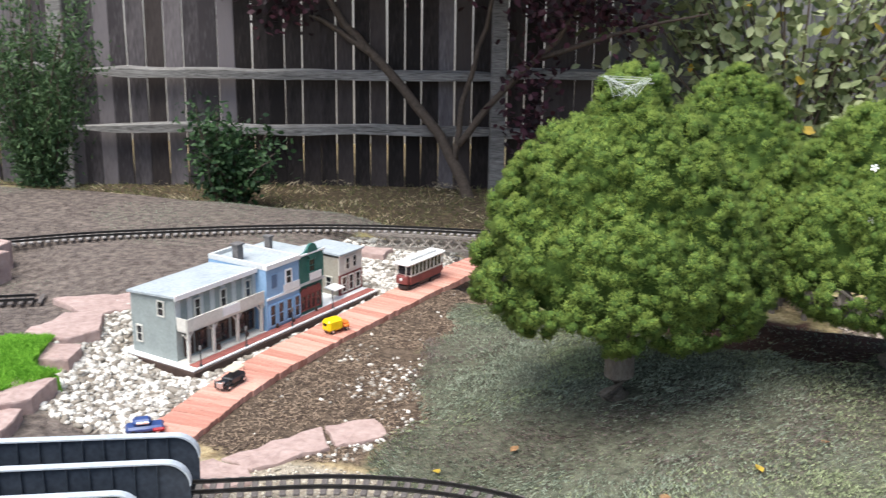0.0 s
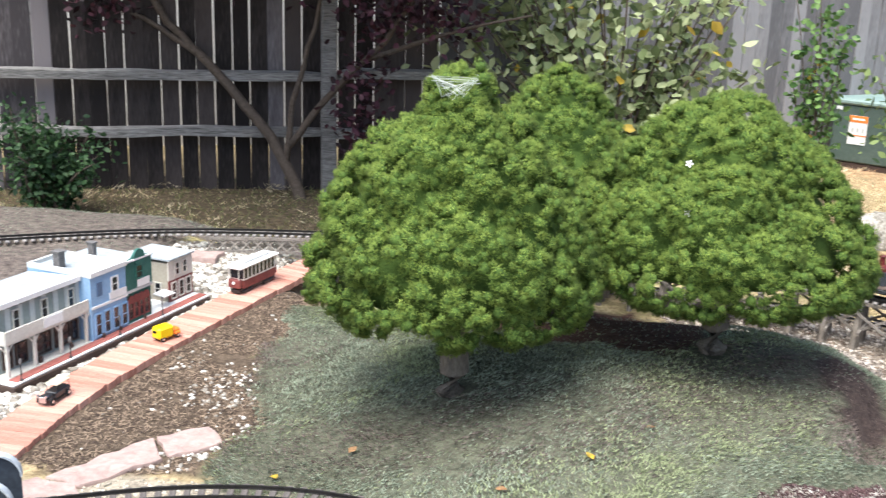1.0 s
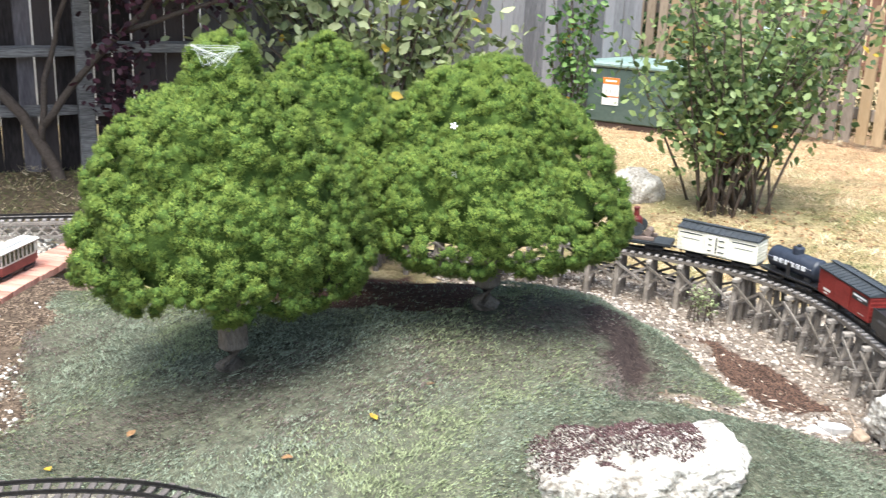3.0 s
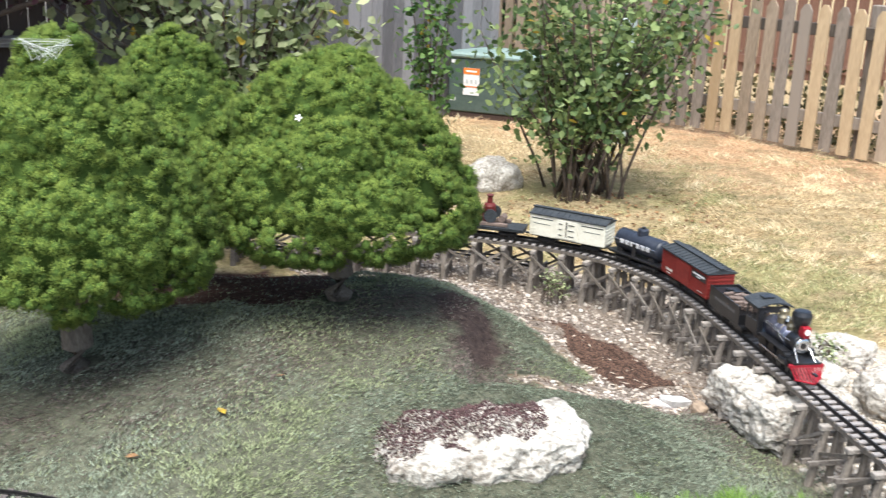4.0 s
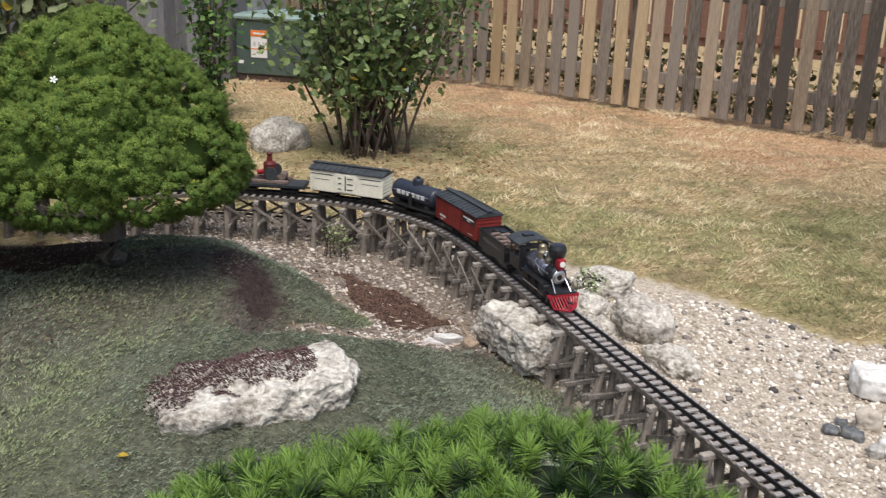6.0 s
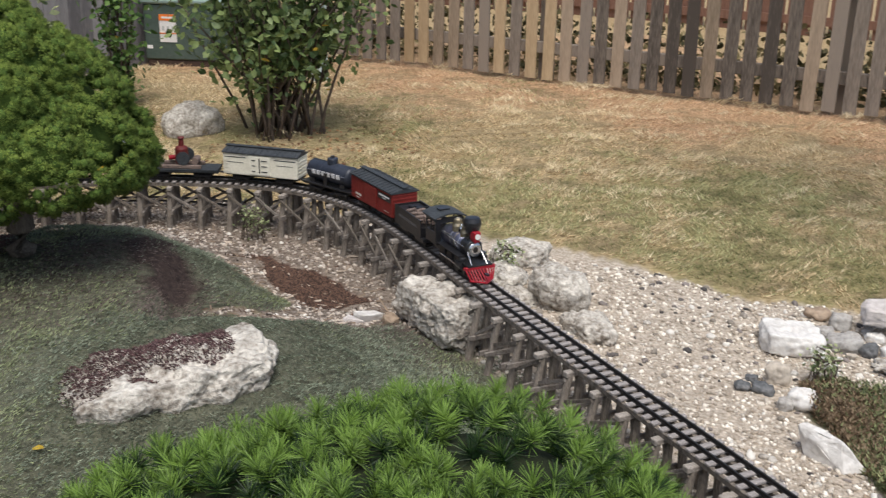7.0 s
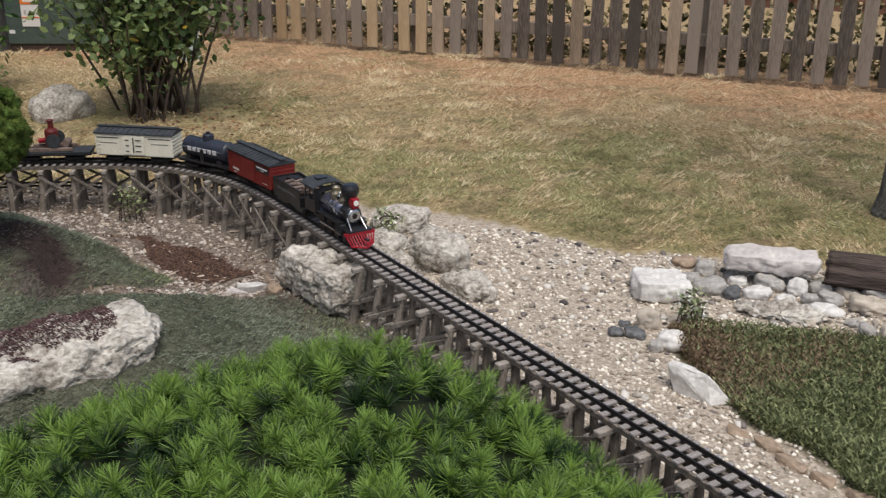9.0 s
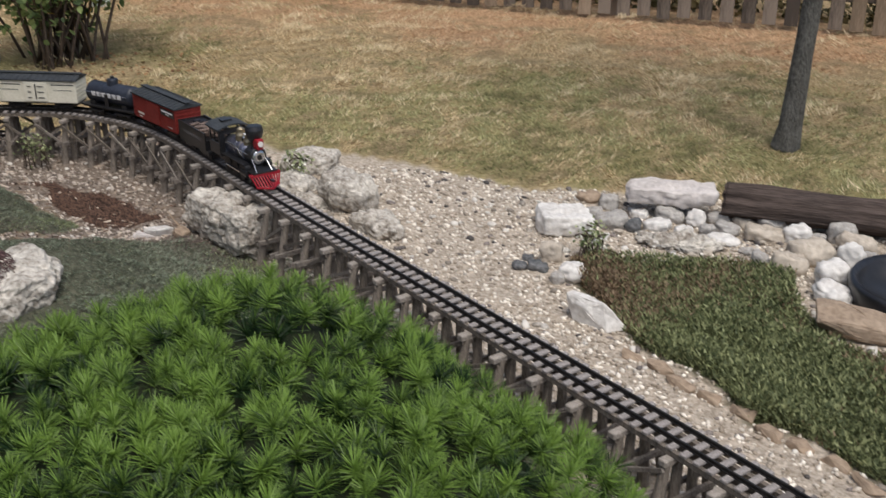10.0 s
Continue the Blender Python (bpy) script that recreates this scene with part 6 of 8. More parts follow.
def locomotive(m):
    """x = 0 is the tip of the pilot; the engine reaches back to -0.345."""
    e = thing("steam_locomotive", m, "black model steam locomotive with red cowcatcher and balloon stack", "model locomotive")
    part("frame", bbox(-0.34, -0.045, -0.019, 0.019, 0.018, 0.034, bev=0.002), M_black, e)
    # cowcatcher
    bm = bmesh.new()
    box(bm, -0.06, -0.046, -0.05, 0.05, 0.032, 0.041, bev=0.001)
    pilot = part("cowcatcher", bm, M_redp, e, "red slatted cowcatcher")
    for i in range(11):
        u = -1 + i * 0.2
        part("slat", cyl(bmesh.new(), (-0.048, u * 0.046, 0.034), (-0.003 - 0.03 * abs(u), u * 0.036, 0.006), 0.0027, seg=6), M_redp, pilot)
    for s_ in (-1, 1):
        part("toe_bar", cyl(bmesh.new(), (-0.001, 0, 0.005), (-0.035, s_ * 0.038, 0.005), 0.003, seg=6), M_redp, pilot)
        part("pilot_stay", cyl(bmesh.new(), (-0.05, s_ * 0.026, 0.042), (-0.108, s_ * 0.02, 0.09), 0.0016, seg=6), M_chrome, e)
        part("flag_staff", cyl(bmesh.new(), (-0.053, s_ * 0.045, 0.0412), (-0.053, s_ * 0.045, 0.07), 0.0012, seg=6), M_black, e)
    part("coupler", bbox(-0.012, 0.006, -0.004, 0.004, 0.028, 0.033), M_black, e)
    part("deck", bbox(-0.12, -0.046, -0.04, 0.04, 0.0412, 0.0455), M_black, e)
    # boiler
    mb = Matrix.Translation((0, 0, 0.08)) @ Matrix.Rotation(-math.pi / 2, 4, "Y")
    boiler = part("boiler", lathe(bmesh.new(), [(0.0265, 0.135), (0.0265, 0.2), (0.031, 0.235), (0.031, 0.26)], 28, mb), M_blued, e, "blued steel boiler jacket", smooth=True)
    part("smokebox", lathe(bmesh.new(), [(0.025, 0.088), (0.0272, 0.09), (0.0272, 0.1348)], 28, mb), M_black, e, smooth=False)
    door = part("smokebox_door", lathe(bmesh.new(), [(0.012, 0.0815), (0.02, 0.083), (0.0225, 0.0878)], 28, mb), M_chrome, e, "silver smokebox door", smooth=True)
    part("number_plate", lathe(bmesh.new(), [(0.008, 0.0795), (0.0085, 0.0814)], 18, mb), M_steel, door)
    for x in (-0.15, -0.178, -0.205):
        part("boiler_band", lathe(bmesh.new(), [(0.0273, -x - 0.0012), (0.028, -x), (0.0273, -x + 0.0012)], 28, mb), M_chrome if x != -0.178 else M_brass, boiler)
    # stack, lamp, domes
    stack = part("smokestack", lathe(bmesh.new(), [(0.0115, 0.1), (0.0105, 0.118), (0.0245, 0.138), (0.0275, 0.15), (0.0275, 0.16), (0.023, 0.17), (0.017, 0.172)], 24, Matrix.Translation((-0.108, 0, 0))), M_black, e, "wide black balloon stack")
    part("stack_base", lathe(bmesh.new(), [(0.018, 0.099), (0.0125, 0.108)], 18, Matrix.Translation((-0.108, 0, 0))), M_black, stack)
    lamp = part("headlamp", bbox(-0.098, -0.07, -0.0115, 0.0115, 0.112, 0.136, bev=0.002), M_redp, e, "red box headlamp")
    part("lens", cyl(bmesh.new(), (-0.0698, 0, 0.123), (-0.0675, 0, 0.123), 0.0085, seg=16), M_lens, lamp)
    part("lamp_bracket", bbox(-0.1, -0.072, -0.009, 0.009, 0.106, 0.1115), M_redp, lamp)
    for x, h in ((-0.15, 0.0), (-0.205, 0.006)):
        d = part("dome", lathe(bmesh.new(), [(0.017, 0.103 + h * 0.3), (0.0165, 0.112 + h), (0.0175, 0.1145 + h), (0.0135, 0.122 + h), (0.0125, 0.133 + h), (0.006, 0.138 + h)], 20, Matrix.Translation((x, 0, 0))), M_brass, e, "dull brass boiler dome", smooth=False)
    bell = part("bell", lathe(bmesh.new(), [(0.0085, 0.118), (0.006, 0.123), (0.0045, 0.129), (0.002, 0.131)], 14, Matrix.Translation((-0.178, 0, 0))), M_chrome, e)
    part("bell_yoke", bbox(-0.18, -0.176, -0.0095, 0.0095, 0.107, 0.118), M_black, bell)
    for s_ in (-1, 1):
        pts = [(-0.135, s_ * 0.0305, 0.075), (-0.155, s_ * 0.031, 0.078), (-0.17, s_ * 0.03, 0.09), (-0.2, s_ * 0.029, 0.096), (-0.24, s_ * 0.032, 0.097)]
        part("pipe", tube(bmesh.new(), pts, [0.0016] * 5, 6), M_chrome, e)
        part("handrail", cyl(bmesh.new(), (-0.1, s_ * 0.032, 0.09), (-0.255, s_ * 0.033, 0.093), 0.001, seg=6), M_chrome, e)
        part("running_board", bbox(-0.25, -0.1, s_ * 0.036 - 0.012, s_ * 0.036 + 0.012, 0.058, 0.0605), M_black, e)
        part("cylinder", cyl(bmesh.new(), (-0.125, s_ * 0.036, 0.034), (-0.085, s_ * 0.036, 0.034), 0.0125, seg=18), M_black, e)
        part("steam_chest", bbox(-0.122, -0.088, s_ * 0.036 - 0.01, s_ * 0.036 + 0.01, 0.0462, 0.0572, bev=0.002), M_black, e)
        for x in (-0.15, -0.2, -0.25):
            wh = part("driver", cyl(bmesh.new(), (x, s_ * 0.0225, 0.0225), (x, s_ * 0.028, 0.0225), 0.0225, seg=24), M_black, e)
            part("tyre", lathe(bmesh.new(), [(0.0195, s_ * 0.0283), (0.0225, s_ * 0.0283), (0.0225, s_ * 0.0295), (0.0195, s_ * 0.0295)], 24, Matrix.Translation((x, 0, 0.0225)) @ Matrix.Rotation(-math.pi / 2, 4, "X")), M_steel, wh)
        part("side_rod", bbox(-0.26, -0.14, s_ * 0.0325 - 0.0015, s_ * 0.0325 + 0.0015, 0.018, 0.0235, bev=0.0006), M_chrome, e)
        part("main_rod", bbox(-0.2, -0.1, s_ * 0.0375 - 0.0013, s_ * 0.0375 + 0.0013, 0.0235, 0.0275), M_chrome, e)
        for x in (-0.072, -0.103):
            part("pony_wheel", cyl(bmesh.new(), (x, s_ * 0.0215, 0.012), (x, s_ * 0.027, 0.012), 0.012, seg=18), M_steel, e)
    # cab
    for s_ in (-1, 1):
        bm = bbox(-0.335, -0.262, s_ * 0.047 - 0.0015, s_ * 0.047 + 0.0015, 0.05, 0.085)
        box(bm, -0.335, -0.328, s_ * 0.047 - 0.0015, s_ * 0.047 + 0.0015, 0.0852, 0.126)
        box(bm, -0.301, -0.296, s_ * 0.047 - 0.0015, s_ * 0.047 + 0.0015, 0.0852, 0.126)
        box(bm, -0.269, -0.262, s_ * 0.047 - 0.0015, s_ * 0.047 + 0.0015, 0.0852, 0.126)
        box(bm, -0.3278, -0.2692, s_ * 0.047 - 0.0015, s_ * 0.047 + 0.0015, 0.118, 0.126)
        part("cab_side", bm, M_black, e)
        part("cab_front", bbox(-0.2635, -0.2605, min(s_ * 0.03, s_ * 0.0453), max(s_ * 0.03, s_ * 0.0453), 0.05, 0.126), M_black, e)
    part("cab_front", bbox(-0.2635, -0.2605, -0.0298, 0.0298, 0.1125, 0.13), M_black, e)
    part("cab_floor", bbox(-0.342, -0.262, -0.045, 0.045, 0.045, 0.0498), M_black, e)
    roof = part("cab_roof", arched_roof(0.098, 0.055, 0.1265, 0.013, 0.004), M_roofdk, e, "grey arched cab roof")
    roof.matrix_basis = Matrix.Translation((-0.302, 0, 0))
    part("roof_hatch", bbox(-0.012, 0.012, -0.022, 0.012, 0.1438, 0.148), M_black, roof)
    return e


def tender(m):
    """x = 0 is its front; it reaches back to -0.24."""
    t = thing("tender", m, "black tender loaded with split firewood", "model train car", "train cars")
    part("frame", bbox(-0.235, 0.0, -0.045, 0.045, 0.024, 0.032, bev=0.001), M_black, t)
    truck(t, -0.055)
    truck(t, -0.18)
    bm = bmesh.new()
    box(bm, -0.23, -0.02, -0.046, -0.043, 0.0322, 0.086)
    box(bm, -0.23, -0.02, 0.043, 0.046, 0.0322, 0.086)
    box(bm, -0.2332, -0.2302, -0.046, 0.046, 0.0322, 0.086)
    box(bm, -0.23, -0.02, -0.0428, 0.0428, 0.0322, 0.062)
    box(bm, -0.1532, -0.1502, -0.0428, 0.0428, 0.0622, 0.09)
    part("body", bm, M_black, t)
    part("water_deck", bbox(-0.2298, -0.1535, -0.0428, 0.0428, 0.0622, 0.08), M_black, t)
    part("water_hatch", lathe(bmesh.new(), [(0.014, 0.0802), (0.014, 0.087), (0.01, 0.089)], 14, Matrix.Translation((-0.19, 0, 0))), M_black, t)
    r = random.Random(5)
    for i in range(26):
        x, y, z = -0.142 + (i % 9) * 0.0138, (-0.022, 0.0, 0.022)[i % 3] + r.uniform(-0.006, 0.006), 0.066 + 0.009 * (i // 9)
        b = bbox(-0.006, 0.006, -0.019, 0.019, 0, 0.008, bev=0.002, m=Matrix.Translation((x, y, z)) @ Matrix.Rotation(r.uniform(-0.35, 0.35), 4, "Z"))
        part("log", b, M_wood, t)
    for s_ in (-1, 1):
        bars(t, s_ * 0.0464, [(-0.19 + i * 0.018, -0.178 + i * 0.018, 0.056, 0.066) for i in range(8)], M_chim)
        part("coping", bbox(-0.232, -0.02, s_ * 0.0458 - 0.002, s_ * 0.0458 + 0.002, 0.0862, 0.0885), M_black, t)
    coupler(t, -0.2335, -1)
    return t


BIG = Matrix.Diagonal((1.0, 1.03, 1.06, 1))
locomotive(on_line(0.17) @ Matrix.Translation((0.17, 0, 0)) @ BIG)
tender(on_line(0.36 + 0.115) @ Matrix.Translation((0.115, 0, 0)) @ BIG)
boxcar(chord(0.625, 0.315), 0.315, M_boxred, "red boxcar with charcoal ribbed roof and black name board")
tank_car(chord(0.975, 0.27), 0.27)
boxcar(chord(1.28, 0.315), 0.315, M_boxwhite, "cream white refrigerator boxcar with black hinges", True)
flat_car(chord(1.63, 0.3), 0.3)
coach(chord(1.965, 0.385), 0.385)
caboose(chord(2.385, 0.29), 0.29)

# ---------------- shrubs and trees ----------------
def leaf_cloud(name, centres, per, spread_, size, material, parent, seed, droop=0.3):
    """Leaves scattered round twig ends."""
    global RNG
    RNG = np.random.default_rng(seed)
    c = np.repeat(np.asarray(centres, float), per, axis=0)
    pos = c + RNG.normal(0, spread_, c.shape)
    n = unit(RNG.normal(0, 1, pos.shape) + np.array([0, -0.3, 0.9]))
    ob = strew(name, LEAF[0], LEAF[1], pos, frames_of(n), RNG.uniform(*size, len(pos)), material, parent)
    ob["kind"] = "stuff"
    return ob


def stems(base, tips, r0, r1, seed, bow=0.06, foot=0.05):
    """Bowed stems from about one base to each tip: meshes and places along them."""
    rnd = random.Random(seed)
    out, along = [], []
    for t in tips:
        b = Vector(base) + Vector((rnd.uniform(-1, 1), rnd.uniform(-1, 1), 0)) * foot
        t = Vector(t)
        mid = b.lerp(t, 0.5) + Vector((rnd.uniform(-bow, bow), rnd.uniform(-bow, bow), bow))
        pts = [(b.lerp(mid, u)).lerp(mid.lerp(t, u), u) for u in np.linspace(0, 1, 8)]
        pts[0].z -= 0.05
        out.append(tube(bmesh.new(), pts, [r0 + (r1 - r0) * u for u in np.linspace(0, 1, 8)], 6))
        along.append(pts)
    return out, along


def bush(name, x, y, z, tips, label, leaf_mat, per, spread_, size, seed, from_=3, r0=0.012, extra=None, category="shrub", foot=0.05):
    t = thing(name, pose(x, y, z), label, category)
    ms, along = stems((0, 0, 0), tips, r0, 0.003, seed, foot=foot)
    for bm in ms:
        part("stem", bm, M_twig, t, smooth=True)
    cen = [p for pts in along for p in pts[from_:]]
    leaf_cloud("foliage", cen, per, spread_, size, leaf_mat, t, seed)
    if extra:
        rnd = random.Random(seed)
        leaf_cloud("yellow_leaves", [rnd.choice(cen) for _ in range(extra[1])], extra[2], spread_ * 1.1, size, extra[0], t, seed + 1)
    return t


rnd = random.Random(21)
# lilac-like shrub at the edge of the lawn
M_lilac = mat("lilac_leaves", (0.06, 0.1, 0.034), (0.25, 0.32, 0.12), 6, 0.45, 0, island=0.75, trans=0.3)
tips = [(0.72 * math.cos(a) * r, 0.55 * math.sin(a) * r, h) for a, r, h in [(rnd.uniform(0, 6.28), rnd.uniform(0.25, 1.0), rnd.uniform(0.55, 1.3)) for _ in range(46)]]
bush("shrub", 1.95, 5.32, hh(1.95, 5.32), tips, "multi-stemmed leafy green shrub at the edge of the dry lawn", M_lilac, 22, 0.075, (0.034, 0.058), 31, from_=3, r0=0.009, extra=(M_leafyel, 22, 2), foot=0.19)
# dark shrub before the fence
tips = [(0.3 * math.cos(a) * r, 0.25 * math.sin(a) * r, h) for a, r, h in [(rnd.uniform(0, 6.28), rnd.uniform(0.2, 1.0), rnd.uniform(0.25, 0.55)) for _ in range(18)]]
bush("shrub", -2.72, 4.95, hh(-2.72, 4.95), tips, "small dark green rose bush before the fence", M_leafdk, 22, 0.05, (0.022, 0.042), 32, from_=1)
# tall thin plant
tips = [(rnd.uniform(-0.2, 0.2), rnd.uniform(-0.1, 0.1), rnd.uniform(0.7, 1.25)) for _ in range(9)]
bush("tall_plant", 1.25, 6.35, hh(1.25, 6.35), tips, "slender bright green flowering plant against the grey fence", M_leaf, 13, 0.05, (0.035, 0.06), 33, from_=1, r0=0.006, extra=(M_leafyel, 3, 3))
# vine with large pale leaves on the fence
tips = [(rnd.uniform(-1.05, 0.85), rnd.uniform(-0.12, 0.12), rnd.uniform(0.55, 1.75)) for _ in range(42)]
bush("grape_vine", 0.12, 6.1, hh(0.12, 6.1), tips, "sprawling vine with large pale green and yellowing leaves", M_leafpale, 11, 0.085, (0.05, 0.1), 34, from_=2, extra=(M_leafyel, 26, 2))
# feathery conifer by the fence
conifer = thing("juniper", pose(-3.62, 4.55, 0.1), "loose dark green juniper beside the fence", "shrub")
jt = [(0.34 * math.cos(a) * r, 0.3 * math.sin(a) * r, h) for a, r, h in [(rnd.uniform(0, 6.28), rnd.uniform(0.3, 1.0), rnd.uniform(0.3, 1.1)) for _ in range(30)]]
ms, along = stems((0, 0, 0), jt, 0.01, 0.003, 35)
for bm in ms:
    part("stem", bm, M_twig, conifer, smooth=True)
jc = np.array([p for pts in along for p in pts[1:]])
RNG = np.random.default_rng(35)
jp = np.repeat(jc, 40, axis=0) + RNG.normal(0, 0.05, (len(jc) * 40, 3))
strew("foliage", SPRIG_V, SPRIG_F, jp, frames_of(RNG.normal(0, 1, jp.shape) + [0, 0, 1.0]), RNG.uniform(0.018, 0.04, len(jp)), mat("juniper_sprays", (0.03, 0.065, 0.025), (0.12, 0.19, 0.08), 6, 0.6, 0, island=0.6, trans=0.25), conifer)["kind"] = "stuff"


def purple_maple():
    t = thing("purple_maple", pose(-1.66, 5.72, 0.0), "slanting purple-leaved maple in front of the fence", "tree")
    limbs = [
        ([(0.08, 0, -0.1), (0.0, 0.0, 0.08), (-0.14, 0, 0.35), (-0.45, 0, 0.7), (-0.72, 0, 0.95), (-0.95, -0.05, 1.35), (-1.05, -0.1, 1.75)], 0.038, 0.014),
        ([(-0.05, 0.0, 0.2), (-0.02, 0.03, 0.55), (0.1, 0.05, 0.95), (0.2, 0.05, 1.4)], 0.02, 0.008),
        ([(-0.03, 0.0, 0.3), (0.15, 0.02, 0.55), (0.5, 0.03, 0.9), (0.75, 0.0, 1.25), (0.9, 0.0, 1.6)], 0.022, 0.009),
        ([(-0.5, 0, 0.75), (-0.85, -0.03, 0.98), (-1.35, -0.05, 1.12), (-1.6, -0.05, 1.2)], 0.018, 0.006),
        ([(0.4, 0.03, 0.8), (0.9, 0.0, 0.98), (1.3, 0.0, 1.08)], 0.016, 0.005),
    ]
    for i, (pts, a, b) in enumerate(limbs):
        fine = [Vector(pts[0])]
        for p, q in zip(pts, pts[1:]):
            fine += [Vector(p).lerp(Vector(q), u) + 0.012 * noise.noise_vector(Vector(q) * 3 + Vector((u * 5, i, 0))) for u in (0.25, 0.5, 0.75, 1.0)]
        n = len(fine)
        part("trunk" if i == 0 else "limb", tube(bmesh.new(), fine, [a + (b - a) * k / (n - 1) for k in range(n)], 9), M_twig, t, smooth=True)
    r = random.Random(3)
    cen = [(r.uniform(-1.5, -0.75), r.uniform(-0.3, 0.15), r.uniform(1.0, 1.75)) for _ in range(80)]
    cen += [(r.uniform(-0.6, 0.5), r.uniform(-0.2, 0.1), r.uniform(1.22, 1.9)) for _ in range(75)]
    cen += [(r.uniform(0.3, 1.0), r.uniform(-0.15, 0.1), r.uniform(0.98, 1.6)) for _ in range(42)]
    cen += [(r.uniform(0.33, 0.5), r.uniform(-0.1, 0.1), r.uniform(0.4, 1.0)) for _ in range(12)]
    leaf_cloud("foliage", cen, 26, 0.075, (0.035, 0.06), M_leafpur, t, 36)
    # Upper crown out of view, added to shade the fence and strip below.
    high = [(r.uniform(-1.15, 1.15), r.uniform(-1.5, 0.5), r.uniform(1.95, 2.9)) for _ in range(160)]
    leaf_cloud("upper_foliage", high, 45, 0.16, (0.07, 0.12), M_leafpur, t, 37)
    for i, (x, y) in enumerate(((-1.9, -0.8), (-0.9, -1.1), (0.1, -0.9), (1.0, -0.5))):
        p0, p1 = Vector((-0.98, -0.07, 1.5)) if x < -0.3 else Vector((0.15, 0.05, 1.2)), Vector((x, y, 2.5))
        part("limb", tube(bmesh.new(), [p0.lerp(p1, u) for u in (0, 0.3, 0.6, 1)], [0.02, 0.016, 0.011, 0.005], 7), M_twig, t)


purple_maple()


# small flowering plants among the stones
M_flower = mat("white_flowers", (0.7, 0.7, 0.62), (0.85, 0.85, 0.78), 30, 0.6, 0, island=0.3)
for i, (x, y, w, h, fl, lab_) in enumerate(((2.42, 1.78, 0.06, 0.1, 1, "low green plant with small white flowers by the stones"), (1.88, 3.02, 0.12, 0.1, 1, "straggling white alyssum beside the boulders"), (1.78, 3.2, 0.1, 0.08, 0, "low dry weed behind the trestle"), (1.28, 3.62, 0.07, 0.13, 0, "yellow-green weed growing under the trestle"), (2.05, 2.98, 0.08, 0.07, 1, "straggling white alyssum beside the boulders"))):
    tips = [(w * math.cos(a) * r_, w * math.sin(a) * r_, h * q_) for a, r_, q_ in [(rnd.uniform(0, 6.28), rnd.uniform(0.2, 1.0), rnd.uniform(0.5, 1)) for _ in range(12)]]
    pl = bush("small_plant", x, y, hh(x, y), tips, lab_, M_leafpale, 3, 0.014, (0.009, 0.017), 80 + i, from_=2, r0=0.002, category="plant")
    if fl:
        leaf_cloud("blossoms", tips, 5, 0.012, (0.008, 0.014), M_flower, pl, 90 + i)


# ---------------- yard fixtures ----------------
M_xf = mat("transformer_green", (0.052, 0.078, 0.068), (0.09, 0.12, 0.107), 6, 0.5, 0.05)
# Lid green lightened: the sunlight on top is put into its colour.
M_xftop = mat("sunlit_green_lid", (0.16, 0.24, 0.22), (0.26, 0.33, 0.31), 6, 0.55, 0.05)
M_labelor = mat("orange_label", (0.75, 0.18, 0.03), (0.82, 0.24, 0.05), 10, 0.5, 0)
M_plastic = mat("grey_green_plastic", (0.35, 0.42, 0.4), (0.45, 0.52, 0.5), 10, 0.5, 0)
xf = thing("transformer_box", pose(1.655, 7.76, 0.05, 0, 0, -32), "green pad-mounted utility transformer box with warning label", "utility box")
part("body", bbox(0, 0.62, 0, 0.5, 0, 0.4, bev=0.01), M_xf, xf)
part("lid", bbox(-0.015, 0.635, -0.015, 0.515, 0.4005, 0.44, bev=0.012), M_xftop, xf)
part("pad", bbox(0.01, 0.61, 0.01, 0.49, -0.1, -0.0005, bev=0.008), M_edge, xf, "dark recessed base")
lab = part("warning_label", bbox(0.12, 0.245, -0.004, -0.0005, 0.13, 0.33), M_white, xf, "white and orange warning label")
part("label_header", bbox(0.12, 0.245, -0.0065, -0.0042, 0.285, 0.33), M_labelor, lab)
part("label_band", bbox(0.12, 0.245, -0.0065, -0.0042, 0.19, 0.197), M_labelor, lab)
for lx in (0.14, 0.175, 0.21):
    part("pictogram", bbox(lx, lx + 0.017, -0.0058, -0.0042, 0.215, 0.245), M_greystrip, lab)
part("lettering", bbox(0.14, 0.225, -0.0072, -0.0066, 0.3, 0.314), M_white, lab)
for z in (0.08, 0.36):
    part("sticker", bbox(0.02, 0.06, -0.003, -0.0005, z, z + 0.025), M_white, xf)
ped = thing("utility_pedestal", pose(2.66, 6.82, hh(2.66, 6.82)), "grey-green plastic utility pedestal by the picket fence", "utility box")
part("post", bbox(-0.055, 0.055, -0.055, 0.055, -0.05, 0.6, bev=0.01), M_plastic, ped)
part("cap", bbox(-0.065, 0.065, -0.065, 0.065, 0.6005, 0.85, bev=0.02), M_plastic, ped)

# street tree on the lawn: only its trunk stands low enough to be seen
tree = thing("lawn_tree", pose(3.83, 2.12, 0), "slim grey-barked young tree on the lawn", "tree")
tp = [(0, 0, -0.08), (0.0, 0, 0.01), (0.01, 0, 0.1), (0.035, 0.0, 0.4), (0.06, 0.0, 0.8), (0.09, 0.0, 1.3), (0.1, 0, 1.9), (0.12, 0, 2.6)]
bm = tube(bmesh.new(), tp, [0.068, 0.06, 0.047, 0.041, 0.038, 0.036, 0.032, 0.018], 14)
for v in bm.verts:
    v.co += 0.007 * noise.noise_vector(v.co * 14) + 0.004 * noise.noise_vector(v.co * 40)
part("trunk", bm, mat("grey_bark", (0.035, 0.034, 0.03), (0.17, 0.165, 0.15), 22, 0.95, 1.0, stretch=(1, 1, 0.5), bump_d=0.02), tree, smooth=True)
r = random.Random(8)
tc_ = []
